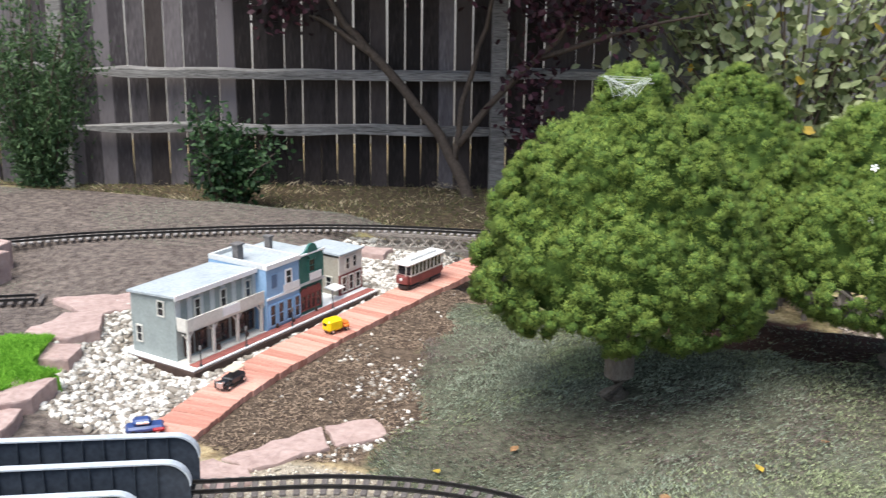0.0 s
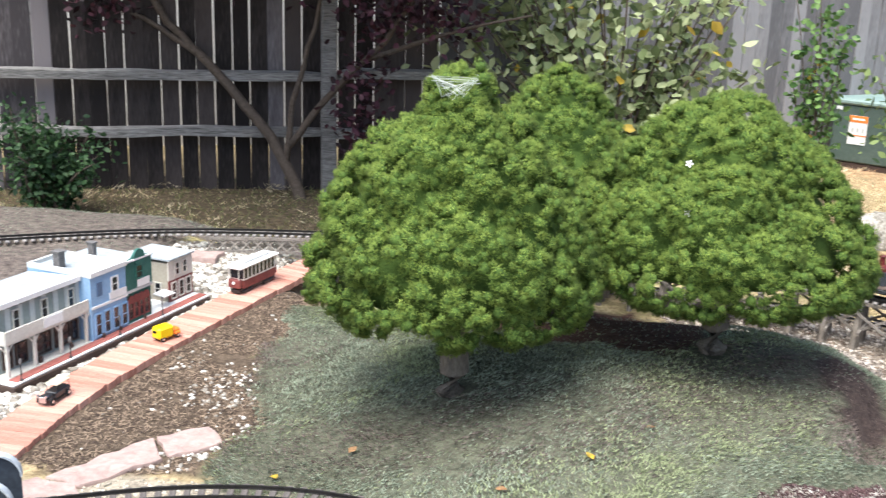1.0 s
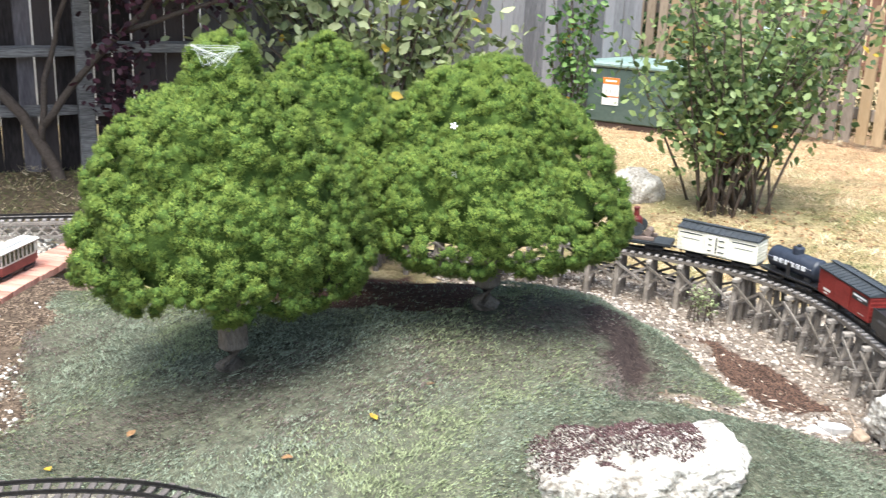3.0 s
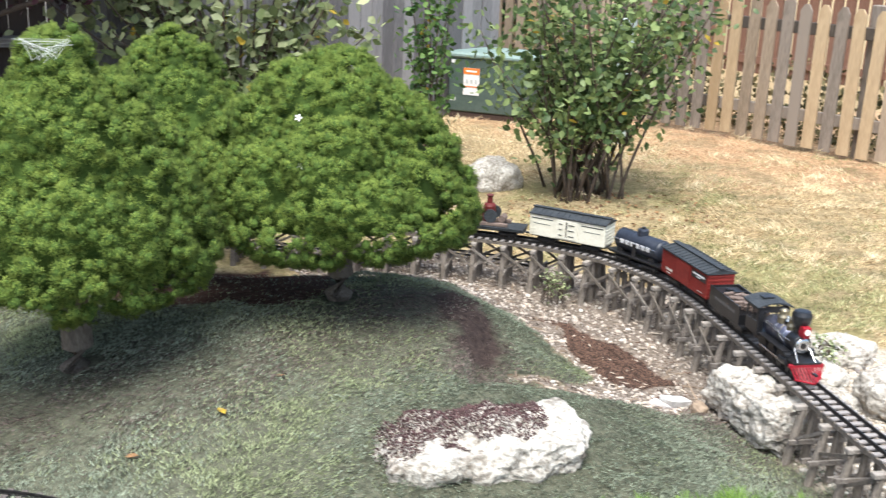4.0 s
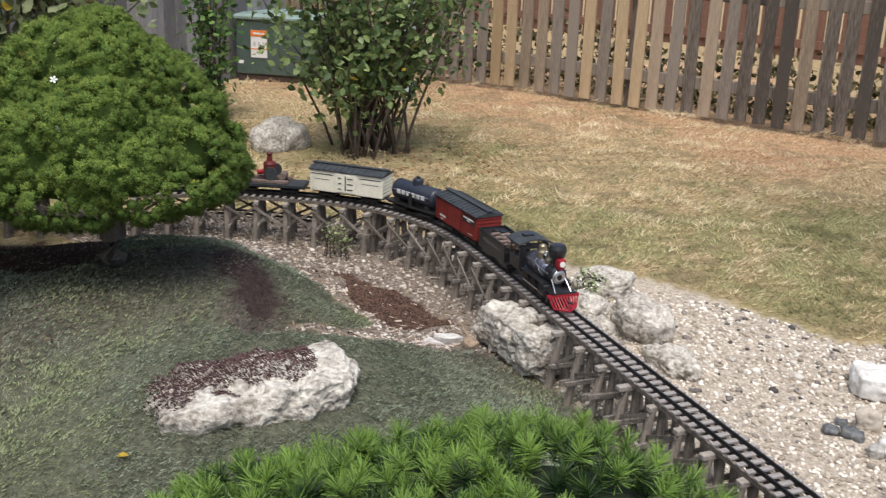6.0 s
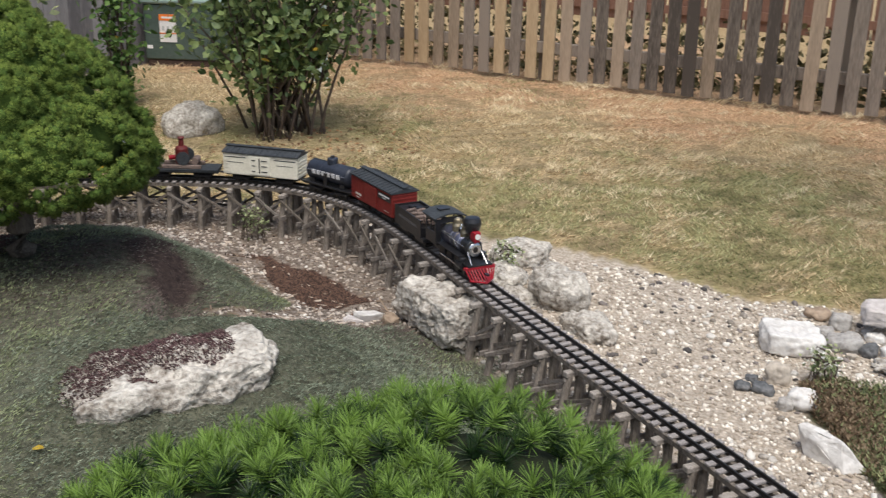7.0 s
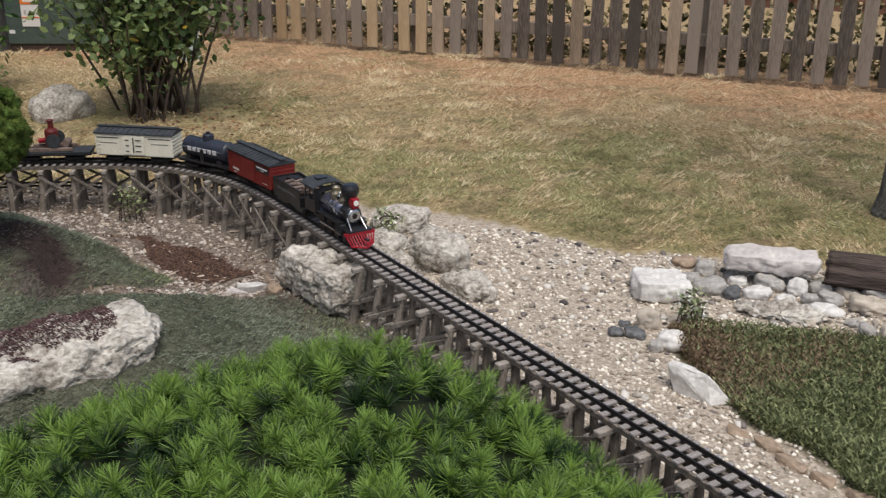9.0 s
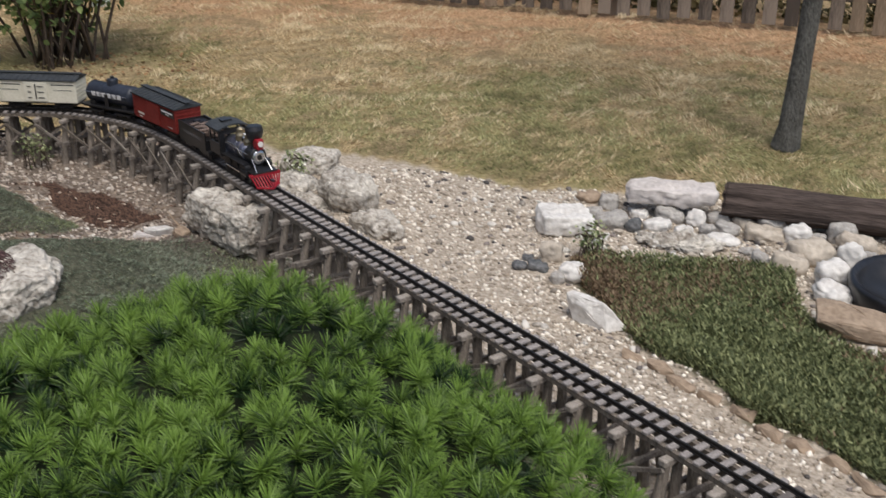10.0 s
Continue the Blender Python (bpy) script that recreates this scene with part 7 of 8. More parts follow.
for i in range(12):
    z = r.uniform(1.8, 2.5)
    a = r.uniform(0, 6.28)
    l = r.uniform(0.4, 0.8)
    p0, p1 = Vector((0.11, 0, z)), Vector((0.11 + l * math.cos(a), l * math.sin(a), z + r.uniform(0.2, 0.6)))
    part("limb", tube(bmesh.new(), [p0.lerp(p1, u) for u in (0, 0.35, 0.7, 1)], [0.016, 0.012, 0.008, 0.004], 6), M_twig, tree)
    tc_ += [p0.lerp(p1, u) for u in (0.5, 0.7, 0.85, 1.0)]
leaf_cloud("crown", tc_, 60, 0.13, (0.05, 0.08), M_leaf, tree, 38)

# ---------------- stones along the gravel bed ----------------
M_stone_lt = mat("pale_split_stone", (0.46, 0.43, 0.4), (0.82, 0.8, 0.76), 10, 0.85, 0.5)
M_stone_pk = mat("rosy_split_stone", (0.4, 0.36, 0.335), (0.68, 0.63, 0.6), 10, 0.85, 0.5)
M_stone_cr = mat("beige_stone", (0.3, 0.255, 0.205), (0.62, 0.55, 0.46), 10, 0.85, 0.5)
M_slate = mat("dark_slate_stone", (0.05, 0.055, 0.06), (0.19, 0.19, 0.19), 12, 0.7, 0.5)
M_stone_tn = mat("tan_stone", (0.2, 0.145, 0.1), (0.44, 0.34, 0.25), 10, 0.85, 0.5)
rock("block_stone", 2.525, 2.02, 0.028, (0.1, 0.09, 0.036), "white squared limestone block at the gravel edge", 41, -28, M_stone_lt, rough=0.2, sub=5, box_like=0.75, tip=3)
rock("slab_stone", 2.905, 1.9, 0.075, (0.172, 0.075, 0.03), "pale rosy split slab of stone on smaller stones", 43, -48, M_stone_pk, rough=0.22, sub=5, box_like=0.72)
split_stone("edging_stone", 2.12, 1.45, 0.03, (0.105, 0.035, 0.05), "white split stone edging the ground cover", 44, -80, M_stone_lt)
for i in range(11):
    split_stone("edging_stone", 2.055 + 0.012 * math.sin(i * 2.1), 1.24 - 0.085 * i, 0.008, (0.034 + 0.008 * (i % 3), 0.018, 0.02), "brown split stone edging the ground cover", 200 + i, -80 - 7 * (i % 3), M_stone_tn, "edging stones")
STONE_KIND = ((M_stone_lt, "white split stone"), (M_rock_grey, "grey limestone"), (M_stone_cr, "beige rounded stone"), (M_stone_tn, "brown stone"), (M_slate, "dark slate stone"))
ROW_STONES = [(2.82, 1.96, 0.034, 0.02, 0), (2.88, 1.88, 0.054, 0.028, 1), (2.92, 1.8, 0.034, 0.031, 0), (3.0, 1.77, 0.04, 0.026, 1), (3.05, 1.7, 0.04, 0.02, 2), (3.1, 1.63, 0.051, 0.029, 1), (3.08, 1.51, 0.048, 0.034, 0), (3.02, 1.59, 0.072, 0.025, 2), (2.89, 1.65, 0.055, 0.016, 0), (2.79, 1.85, 0.05, 0.022, 0), (2.82, 1.76, 0.033, 0.022, 0), (2.96, 1.7, 0.045, 0.022, 1), (2.9, 1.73, 0.028, 0.022, 1), (3.19, 1.42, 0.051, 0.04, 1), (3.15, 1.34, 0.061, 0.039, 2), (3.12, 1.46, 0.028, 0.02, 1)]
LARGE_STONES = [(2.95, 1.36, 0.074, 0.042, 2), (2.84, 1.36, 0.057, 0.036, 2), (2.98, 1.24, 0.042, 0.058, 0), (2.86, 1.22, 0.051, 0.046, 0), (2.77, 1.15, 0.059, 0.03, 0), (3.05, 1.23, 0.038, 0.032, 1), (3.07, 1.17, 0.027, 0.027, 0), (2.81, 1.44, 0.031, 0.026, 1)]
EDGE_STONES = [(2.76, 2.15, 0.044, 0.02, 3), (2.77, 2.06, 0.035, 0.029, 1), (2.68, 2.04, 0.034, 0.017, 1), (2.67, 1.94, 0.061, 0.028, 1), (2.7, 1.87, 0.027, 0.027, 4), (2.31, 1.84, 0.038, 0.036, 2), (2.27, 1.7, 0.044, 0.034, 0), (2.23, 1.81, 0.035, 0.014, 4), (2.19, 1.85, 0.025, 0.013, 4), (2.25, 1.88, 0.02, 0.012, 4), (2.22, 1.71, 0.024, 0.02, 1)]
for name_, spots, where, flat_ in (("wall_stone", ROW_STONES, "in the low wall under the slab and timber", 0.62), ("wall_stone", LARGE_STONES, "heaped beside the pond basin", 0.7), ("edging_stone", EDGE_STONES, "at the edge of the gravel", 0.75)):
    for i, (x, y, w, h, k) in enumerate(spots):
        kind_, word = STONE_KIND[k]
        if flat_ < 0.63:
            x, y = x - 0.02, y - 0.022
        rock(name_, x, y, hh(x, y) + h * 0.7, (w, w * flat_, h), word + " " + where, 60 + i + int(1000 * w), -52 + 17 * math.sin(i * 2.7), kind_, rough=0.3, sub=4, box_like=0.3 + 0.25 * (i % 2), group="edging stones", tip=9 * math.sin(i * 1.9))
rock("crumbled_stone", 2.74, 1.7, 0.0, (0.15, 0.07, 0.022), "low crumbled chalky white stone behind the ground cover", 23, -52, rough=0.5, sub=5, pit=0.6)
r = random.Random(13)
for i in range(60):
    u = r.random()
    x, y = 2.56 + 0.62 * u + r.uniform(-0.09, 0.06), 1.86 - 0.7 * u + r.uniform(-0.09, 0.1)
    w = r.choice((0.008, 0.01, 0.013, 0.017))
    split_stone("pale_stone", x, y, hh(x, y) + 0.008, (w * 1.3, w, w * 0.6), "pale flattish chip of stone behind the ground cover", 100 + i, r.uniform(0, 180), STONE_KIND[r.choice((0, 0, 1, 2))][0], group="stone chips")
split_stone("tan_boulder", 3.3, 1.02, 0.06, (0.12, 0.09, 0.1), "tan split boulder at the end of the log", 140, 20, M_stone_tn)
split_stone("tan_slab", 2.66, 0.95, 0.035, (0.16, 0.07, 0.045), "flat tan stone before the pond liner", 141, -50, M_stone_tn)
pond = thing("pond_basin", pose(2.95, 0.98, 0.0), "black plastic pond basin sunk in the stones", "pond")
part("shell", lathe(bmesh.new(), [(0.19, -0.05), (0.21, 0.06), (0.2, 0.075), (0.18, 0.06), (0.17, 0.02), (0.02, 0.018)], 32), M_black, pond, smooth=True)

# old timber on its side
log = thing("old_timber", pose(2.985, 1.765, 0.07, 0, 0, -56), "dark weathered landscape timber lying at the lawn's edge", "log")
M_timber = mat("dark_timber", (0.022, 0.016, 0.013), (0.13, 0.098, 0.085), 14, 0.9, 1.0, stretch=(0.25, 3, 3))
bm = bmesh.new()
n, ns = 44, 48
rings = []
for i in range(n + 1):
    x = 0.02 + i * 1.25 / n
    ring = []
    for k in range(ns):
        a = k * 6.28319 / ns
        c = Vector((math.cos(a), math.sin(a), 0))
        r = 0.06 * (1 + 0.16 * noise.noise(Vector((x * 1.5, c.x * 1.2, c.y * 1.2))) + 0.2 * noise.noise(Vector((x * 2.2, c.x * 4, c.y * 4))) - 0.16 * max(0.0, 0.35 - abs(noise.noise(Vector((x * 1.1, c.x * 6, c.y * 6 + 3))))) / 0.35)
        ring.append(bm.verts.new((x + (0.015 * noise.noise(c * 3) if i == 0 else 0), r * c.x + 0.02, r * c.y)))
    rings.append(ring)
for a, b in zip(rings, rings[1:]):
    for k in range(ns):
        bm.faces.new((a[k], b[k], b[(k + 1) % ns], a[(k + 1) % ns]))
bm.faces.new(rings[-1][::-1])
bmesh.ops.recalc_face_normals(bm, faces=bm.faces)
part("trunk", bm, M_timber, log, smooth=True)
bm = bmesh.new()
lathe(bm, [(0.064, 0.0), (0.045, 0.004), (0.02, 0.001), (0.004, 0.003)], 20, pose(0.03, 0.02, 0, 0, -90, 0))
part("end_grain", bm, M_timber, log, "cracked sawn end of the timber")
# two dark stakes beyond the trestle
for x, y, a, l in ((1.815, 3.5, 32, 0.13), (1.96, 3.35, 5, 0.14)):
    st = link("stake", bbox(-l / 2, l / 2, -0.011, 0.011, -0.011, 0.011, bev=0.002), M_edge, m=pose(x, y, hh(x, y) + 0.03, 0, -8, a))
    tagged(st, "dark broken wooden stake lying by the trestle", "stake")

# ---------------- beyond the picket fence ----------------
M_brownwood = mat("brown_stained_deck_wood", (0.12, 0.06, 0.04), (0.24, 0.13, 0.09), 10, 0.8, 0.2, stretch=(3, 3, 0.4))
deck = thing("neighbour_fence", fence_frame(Vector((4.9, 11.6)), PFA), "brown stained slatted fence in the neighbouring garden", "fence", kind="structure")
for i in range(90):
    part("slat", bbox(-4.5 + i * 0.13, -4.5 + i * 0.13 + 0.1, 0, 0.02, -0.05, 1.12), M_brownwood, deck)
part("rail", bbox(-4.5, 7.3, -0.03, -0.001, 0.95, 1.03), M_brownwood, deck)
part("rail", bbox(-4.5, 7.3, -0.03, -0.001, 0.1, 0.18), M_brownwood, deck)
hedge = thing("hedge", pose(2.0, 12.5, 0), "dark green hedge behind the neighbouring fence", "hedge")
r = random.Random(17)
leaf_cloud("foliage", [(r.uniform(-2.4, 1.6), r.uniform(-0.4, 0.4), r.uniform(0.1, 1.7)) for _ in range(260)], 30, 0.15, (0.06, 0.12), M_leafdk, hedge, 39)

for x, y, w, k in ((1.37, 2.66, 0.035, M_stone_lt), (1.43, 2.63, 0.03, M_stone_tn), (1.31, 2.63, 0.028, M_stone_pk)):
    split_stone("small_stone", x, y, hh(x, y) + 0.01, (w * 1.3, w, w * 0.8), "small pale broken stone at the edge of the thyme", int(x * 1000), x * 400, k, "loose stones")

# ---------------- ground cover ----------------
M_thyme = mat("creeping_thyme", (0.125, 0.14, 0.1), (0.34, 0.385, 0.28), 4.5, 0.8, 0, island=0.35, fine=9, trans=0.2)
M_thyme2 = mat("purplish_thyme", (0.07, 0.05, 0.044), (0.23, 0.18, 0.16), 5, 0.8, 0, island=0.5, trans=0.2)
M_straw = mat("dry_grass", (0.28, 0.19, 0.095), (0.86, 0.7, 0.45), 12, 0.8, 0, island=0.5, sharp=0.12, trans=0.3)
M_grass = mat("green_grass", (0.2, 0.2, 0.095), (0.56, 0.54, 0.285), 7, 0.8, 0, island=0.6, trans=0.3)
M_moss = mat("bright_moss", (0.1, 0.26, 0.015), (0.25, 0.5, 0.05), 12, 0.8, 0, island=0.5, trans=0.25)
M_sedum = mat("sedum_mat", (0.085, 0.105, 0.045), (0.3, 0.325, 0.155), 12, 0.6, 0, island=0.7, trans=0.2)
M_sedumred = mat("reddish_sedum", (0.13, 0.085, 0.05), (0.32, 0.235, 0.15), 8, 0.6, 0, island=0.7, trans=0.2)
M_chips = mat("bark_chips", (0.03, 0.018, 0.013), (0.14, 0.08, 0.056), 30, 0.9, 0.2, island=0.8)
M_litter = mat("dry_leaf_litter", (0.12, 0.06, 0.03), (0.3, 0.17, 0.08), 20, 0.8, 0, island=0.8)


def cover(name, pts, material, label, category, length, width, lift, flow=0.0, seed=1, tmpl=BLADE):
    """A mat of small blades on the ground; flow lays neighbours the same way."""
    global RNG
    RNG = np.random.default_rng(seed)
    n = len(pts)
    a = 3.1 * noise2(pts[:, 0], pts[:, 1], 3.0, seed) + RNG.normal(0, 0.7, n) if flow else RNG.uniform(0, 6.28319, n)
    d = np.c_[np.cos(a), np.sin(a), RNG.uniform(lift * 0.6, lift * 1.5, n)]
    L = RNG.uniform(*length, n)
    ob = strew(name, tmpl[0], tmpl[1], pts + [0, 0, -0.002], frames_of(d), np.c_[np.full(n, width) * RNG.uniform(0.7, 1.3, n), L * 0.5, L], material)
    return tagged(ob, label, category, kind="stuff")


RNG = np.random.default_rng(50)
tp_ = spread(THYME, 300000)
tp_ = tp_[~inside(BALLAST, tp_[:, 0], tp_[:, 1]) & (tp_[:, 1] > 1.3) & (np.hypot(tp_[:, 0] + 0.33, tp_[:, 1] - 2.75) > 0.06) & (np.hypot(tp_[:, 0] - 0.41, tp_[:, 1] - 3.16) > 0.06)]
bare = -0.1 + noise2(tp_[:, 0], tp_[:, 1], 2.6, 8) + 1.6 * np.exp(-(((tp_[:, 0] - 0.35 * (tp_[:, 1] - 2.75) - 0.78) / 0.07) ** 2) - ((tp_[:, 1] - 2.78) / 0.26) ** 4) + 1.1 * np.exp(-(((tp_[:, 0] - 0.15) / 0.8) ** 2) - ((tp_[:, 1] - 3.3) / 0.28) ** 2) + 0.9 * np.exp(-(((tp_[:, 0] + 0.3) / 0.45) ** 2) - ((tp_[:, 1] - 2.85) / 0.22) ** 2) + 0.85 * np.exp(-(((tp_[:, 0] + 0.5) / 0.32) ** 2) - ((tp_[:, 1] - 2.48) / 0.26) ** 2) + 0.5 * np.exp(-(((tp_[:, 0] - 0.75) / 0.2) ** 2) - ((tp_[:, 1] - 3.15) / 0.25) ** 2)
purple = bare + RNG.normal(0, 0.25, len(tp_)) > 0.55
lump = 0.012 * np.maximum(0, noise2(tp_[:, 0], tp_[:, 1], 16, 9)) + 0.009 * np.maximum(0, noise2(tp_[:, 0], tp_[:, 1], 45, 10))
tp_[:, 2] += lump
soilbank = inside(BANK, tp_[:, 0], tp_[:, 1]) & (RNG.random(len(tp_)) < 0.8) | inside(SHADED_SOIL, tp_[:, 0], tp_[:, 1]) & (RNG.random(len(tp_)) < 0.93)
lighter = ~purple & (noise2(tp_[:, 0], tp_[:, 1], 4.5, 17) + 0.5 * noise2(tp_[:, 0], tp_[:, 1], 14, 18) + RNG.normal(0, 0.35, len(tp_)) > 0.3)
M_thyme3 = mat("yellow_green_thyme", (0.15, 0.17, 0.088), (0.38, 0.425, 0.235), 5, 0.8, 0, island=0.4, fine=9, trans=0.2)
cover("thyme_mat", tp_[~purple & ~lighter & ~soilbank], M_thyme, "grey-green creeping thyme covering the mound", "ground cover", (0.007, 0.016), 0.0031, 0.6, 1, 51)
cover("thyme_mat", tp_[lighter & ~soilbank], M_thyme3, "fresher yellow-green patches of creeping thyme", "ground cover", (0.007, 0.016), 0.0031, 0.6, 1, 51)
cover("thyme_mat", tp_[purple & ~soilbank], M_thyme2, "purplish grey creeping thyme with bare soil", "ground cover", (0.007, 0.014), 0.0026, 0.6, 1, 52)
# thyme creeping over the flat boulder
RNG = np.random.default_rng(53)
q = RNG.uniform(0, 1, (15000, 2)) * [0.5, 0.26] + [0.27, 2.07]
boulder = bpy.data.objects["flat_boulder"]
bpy.context.view_layer.update()
inv = boulder.matrix_world.inverted()
hits = []
for x, y in q:
    ok, loc, nor, _ = boulder.ray_cast(inv @ Vector((x, y, 1.0)), Vector((0, 0, -1)))
    if ok and 0.7 * noise.noise(Vector((x * 11, y * 11, 1))) > -0.1 + 2.6 * max(0.0, x - 0.66) - 4.0 * (y - 2.12):
        hits.append(boulder.matrix_world @ loc)
cover("thyme_mat", np.array([tuple(h) for h in hits]), mat("red_thyme", (0.075, 0.04, 0.042), (0.2, 0.12, 0.118), 12, 0.8, 0, island=0.5), "dark red creeping thyme on the flat boulder", "ground cover", (0.008, 0.016), 0.004, 0.8, 1, 54)

LAWN = [(1.72, 3.8), (2.06, 3.5), (2.32, 3.08), (2.75, 2.36), (3.0, 2.1), (3.7, 1.2), (5.2, 0.2), (7.0, 1.5), (6.2, 3.4), (3.4, 7.5), (2.2, 8.9), (0.8, 6.9), (-4.2, 5.2), (-4.2, 4.4), (-2.2, 4.75), (0.2, 4.75), (0.9, 4.5), (1.5, 4.1)]
RNG = np.random.default_rng(55)
lp = spread(LAWN, 420000)
near = np.hypot(lp[:, 0], lp[:, 1]) < 6.3
lp = lp[near | (RNG.random(len(lp)) < 0.55)]
lp = lp[~inside(SHADE, lp[:, 0], lp[:, 1]) | (RNG.random(len(lp)) < 0.12)]
bushclear = np.hypot(lp[:, 0] - 1.9, lp[:, 1] - 5.2) > 0.55 + 0.1 * noise2(lp[:, 0], lp[:, 1], 6, 3)
lp = lp[bushclear | (RNG.random(len(lp)) < 0.12)]
g, tuft, dry = lawn_tone(lp[:, 0], lp[:, 1])
g = g + RNG.normal(0, 0.6, len(lp)) > 0.35
tuft = tuft + RNG.normal(0, 0.15, len(lp))
M_dryold = mat("old_thatch", (0.25, 0.19, 0.105), (0.58, 0.46, 0.28), 9, 0.85, 0, island=0.6, trans=0.2)
low = ~g & (tuft < -0.35)
bleached = ~g & (tuft > 1.0)
M_bleach = mat("bleached_straw", (0.55, 0.44, 0.27), (0.92, 0.8, 0.56), 12, 0.8, 0, island=0.4, trans=0.3)
M_grassdk = mat("dark_green_grass", (0.085, 0.1, 0.038), (0.27, 0.275, 0.12), 7, 0.8, 0, island=0.6, trans=0.3)
cover("thatch", lp[low], M_dryold, "brown old thatch in the dry lawn", "grass", (0.01, 0.022), 0.003, 0.35, 0, 63)
lp[:, 2] += 0.022 * np.maximum(0, tuft)
cover("bleached_lawn", lp[bleached], M_bleach, "bleached straw tufts standing in the lawn", "grass", (0.02, 0.05), 0.004, 0.6, 1, 64)
cover("dark_lawn", lp[g & (tuft < -0.3)], M_grassdk, "darker green hollows in the lawn", "grass", (0.012, 0.03), 0.003, 0.7, 0, 65)
g = g & (tuft >= -0.3) | g & low
M_scorch = mat("scorched_grass", (0.36, 0.22, 0.12), (0.78, 0.56, 0.37), 12, 0.8, 0, island=0.5, sharp=0.12, trans=0.3)
rest = ~g & ~low & ~bleached & ~(tuft < -0.3)
burnt = rest & (dry + RNG.normal(0, 0.15, len(lp)) > 0.5)
cover("dry_lawn", lp[rest & ~burnt], M_straw, "straw-coloured dry lawn grass", "grass", (0.013, 0.034), 0.0036, 0.5, 1, 56)
cover("scorched_lawn", lp[burnt], M_scorch, "scorched tan grass along the picket fence", "grass", (0.013, 0.034), 0.0036, 0.5, 1, 66)
cover("green_lawn", lp[g], M_grass, "patches of greener lawn grass", "grass", (0.013, 0.032), 0.0036, 0.6, 1, 57)

RNG = np.random.default_rng(58)
MOSS = [(-2.3, 2.2), (-2.25, 2.62), (-2.08, 2.6), (-2.0, 2.42), (-1.86, 2.36), (-1.95, 2.2), (-2.05, 2.14)]
mp_ = spread(MOSS, 16000, 0.02)
mp_[:, 2] = 0.19 + 0.02 * noise2(mp_[:, 0], mp_[:, 1], 9, 2)
mound = bmesh.new()
mring = [mound.verts.new((x, y, 0.09)) for x, y in MOSS]
mtop = [mound.verts.new((x * 0.93 - 0.07 * 2.07, y * 0.93 + 0.07 * 2.38, 0.185)) for x, y in MOSS]
for k in range(len(MOSS)):
    mound.faces.new((mring[k], mring[(k + 1) % len(MOSS)], mtop[(k + 1) % len(MOSS)], mtop[k]))
mound.faces.new(mtop)
bmesh.ops.recalc_face_normals(mound, faces=mound.faces)
tagged(link("moss_mound", mound, M_moss), "bright green moss mound between wall stones", "moss", kind="stuff")
cover("moss", mp_, M_moss, "bright green soft moss cushion between wall stones", "moss", (0.01, 0.02), 0.004, 1.2, 0, 59)

RNG = np.random.default_rng(60)
sp = spread(SEDUM, 66000, 0.04)
sp[:, 2] += RNG.uniform(0, 0.05, len(sp)) * (0.75 + 0.4 * noise2(sp[:, 0], sp[:, 1], 14, 4))
red = noise2(sp[:, 0], sp[:, 1], 7, 5) + RNG.normal(0, 0.4, len(sp)) + 0.8 * sm(1.45, 1.75, sp[:, 1]) > 0.55
cover("sedum", sp[~red], M_sedum, "dense green sedum ground cover inside stone edging", "ground cover", (0.01, 0.02), 0.006, 1.0, 0, 61)
cover("sedum", sp[red], M_sedumred, "reddish brown sedum tips in the ground cover", "ground cover", (0.01, 0.018), 0.006, 1.0, 0, 62)

# ---------------- loose stones and chips ----------------
ICO = blob_shape(2, 1, 0.3)
ICO2 = blob_shape(5, 2, 0.3)
GRIT = ([(1.05, 0.1, -0.15), (-0.95, -0.2, 0.1), (0.1, 0.95, 0.2), (-0.15, -1.0, -0.1), (0.3, -0.25, 0.95), (-0.35, 0.3, 0.85), (0.0, 0.0, -0.9)],
        [(0, 2, 4), (2, 5, 4), (2, 1, 5), (1, 3, 5), (3, 4, 5), (3, 0, 4), (2, 0, 6), (1, 2, 6), (3, 1, 6), (0, 3, 6)])


def pebbles(name, pts, size, material, label, seed, shape=ICO, flat=0.65, sink=0.3, smooth=False):
    global RNG
    RNG = np.random.default_rng(seed)
    n = len(pts)
    s = np.exp(RNG.uniform(math.log(size[0]), math.log(size[1]), n))
    up = unit(np.c_[RNG.normal(0, 0.3, (n, 2)), np.ones(n)])
    p = pts + np.c_[np.zeros((n, 2)), s * flat * (1 - sink * 2) * 0.6]
    ob = strew(name, shape[0], shape[1], p, frames_of(up), np.c_[s * RNG.uniform(0.8, 1.5, n), s * RNG.uniform(0.7, 1.1, n), s * flat], material, smooth=smooth)
    return tagged(ob, label, "stones", kind="stuff")


RNG = np.random.default_rng(70)
gp = spread(GRAVEL, 36000)
keep = ~inside(SEDUM, gp[:, 0], gp[:, 1]) & (gp[:, 0] + gp[:, 1] < 5.2) & (gp[:, 1] > 0.05)
gp = gp[keep]
pebbles("gravel", gp[: int(len(gp) * 0.9)], (0.0036, 0.0105), M_pebble, "pale pinkish pea gravel beside the trestle", 71, GRIT)
pebbles("dark_pebbles", gp[int(len(gp) * 0.95) :][:520], (0.005, 0.015), M_pebble_dk, "darker river pebbles in the gravel", 72)
pebbles("larger_pebbles", gp[int(len(gp) * 0.9) : int(len(gp) * 0.925)], (0.006, 0.015), M_whitestone, "larger pale stones in the gravel", 73, ICO2)
RNG = np.random.default_rng(74)
pp = spread(PIT, 5200)
inm = inside(MULCH, pp[:, 0], pp[:, 1])
M_pit = mat("dusty_stone_chips", (0.18, 0.145, 0.12), (0.52, 0.455, 0.39), 25, 0.9, 0.3, island=0.9)
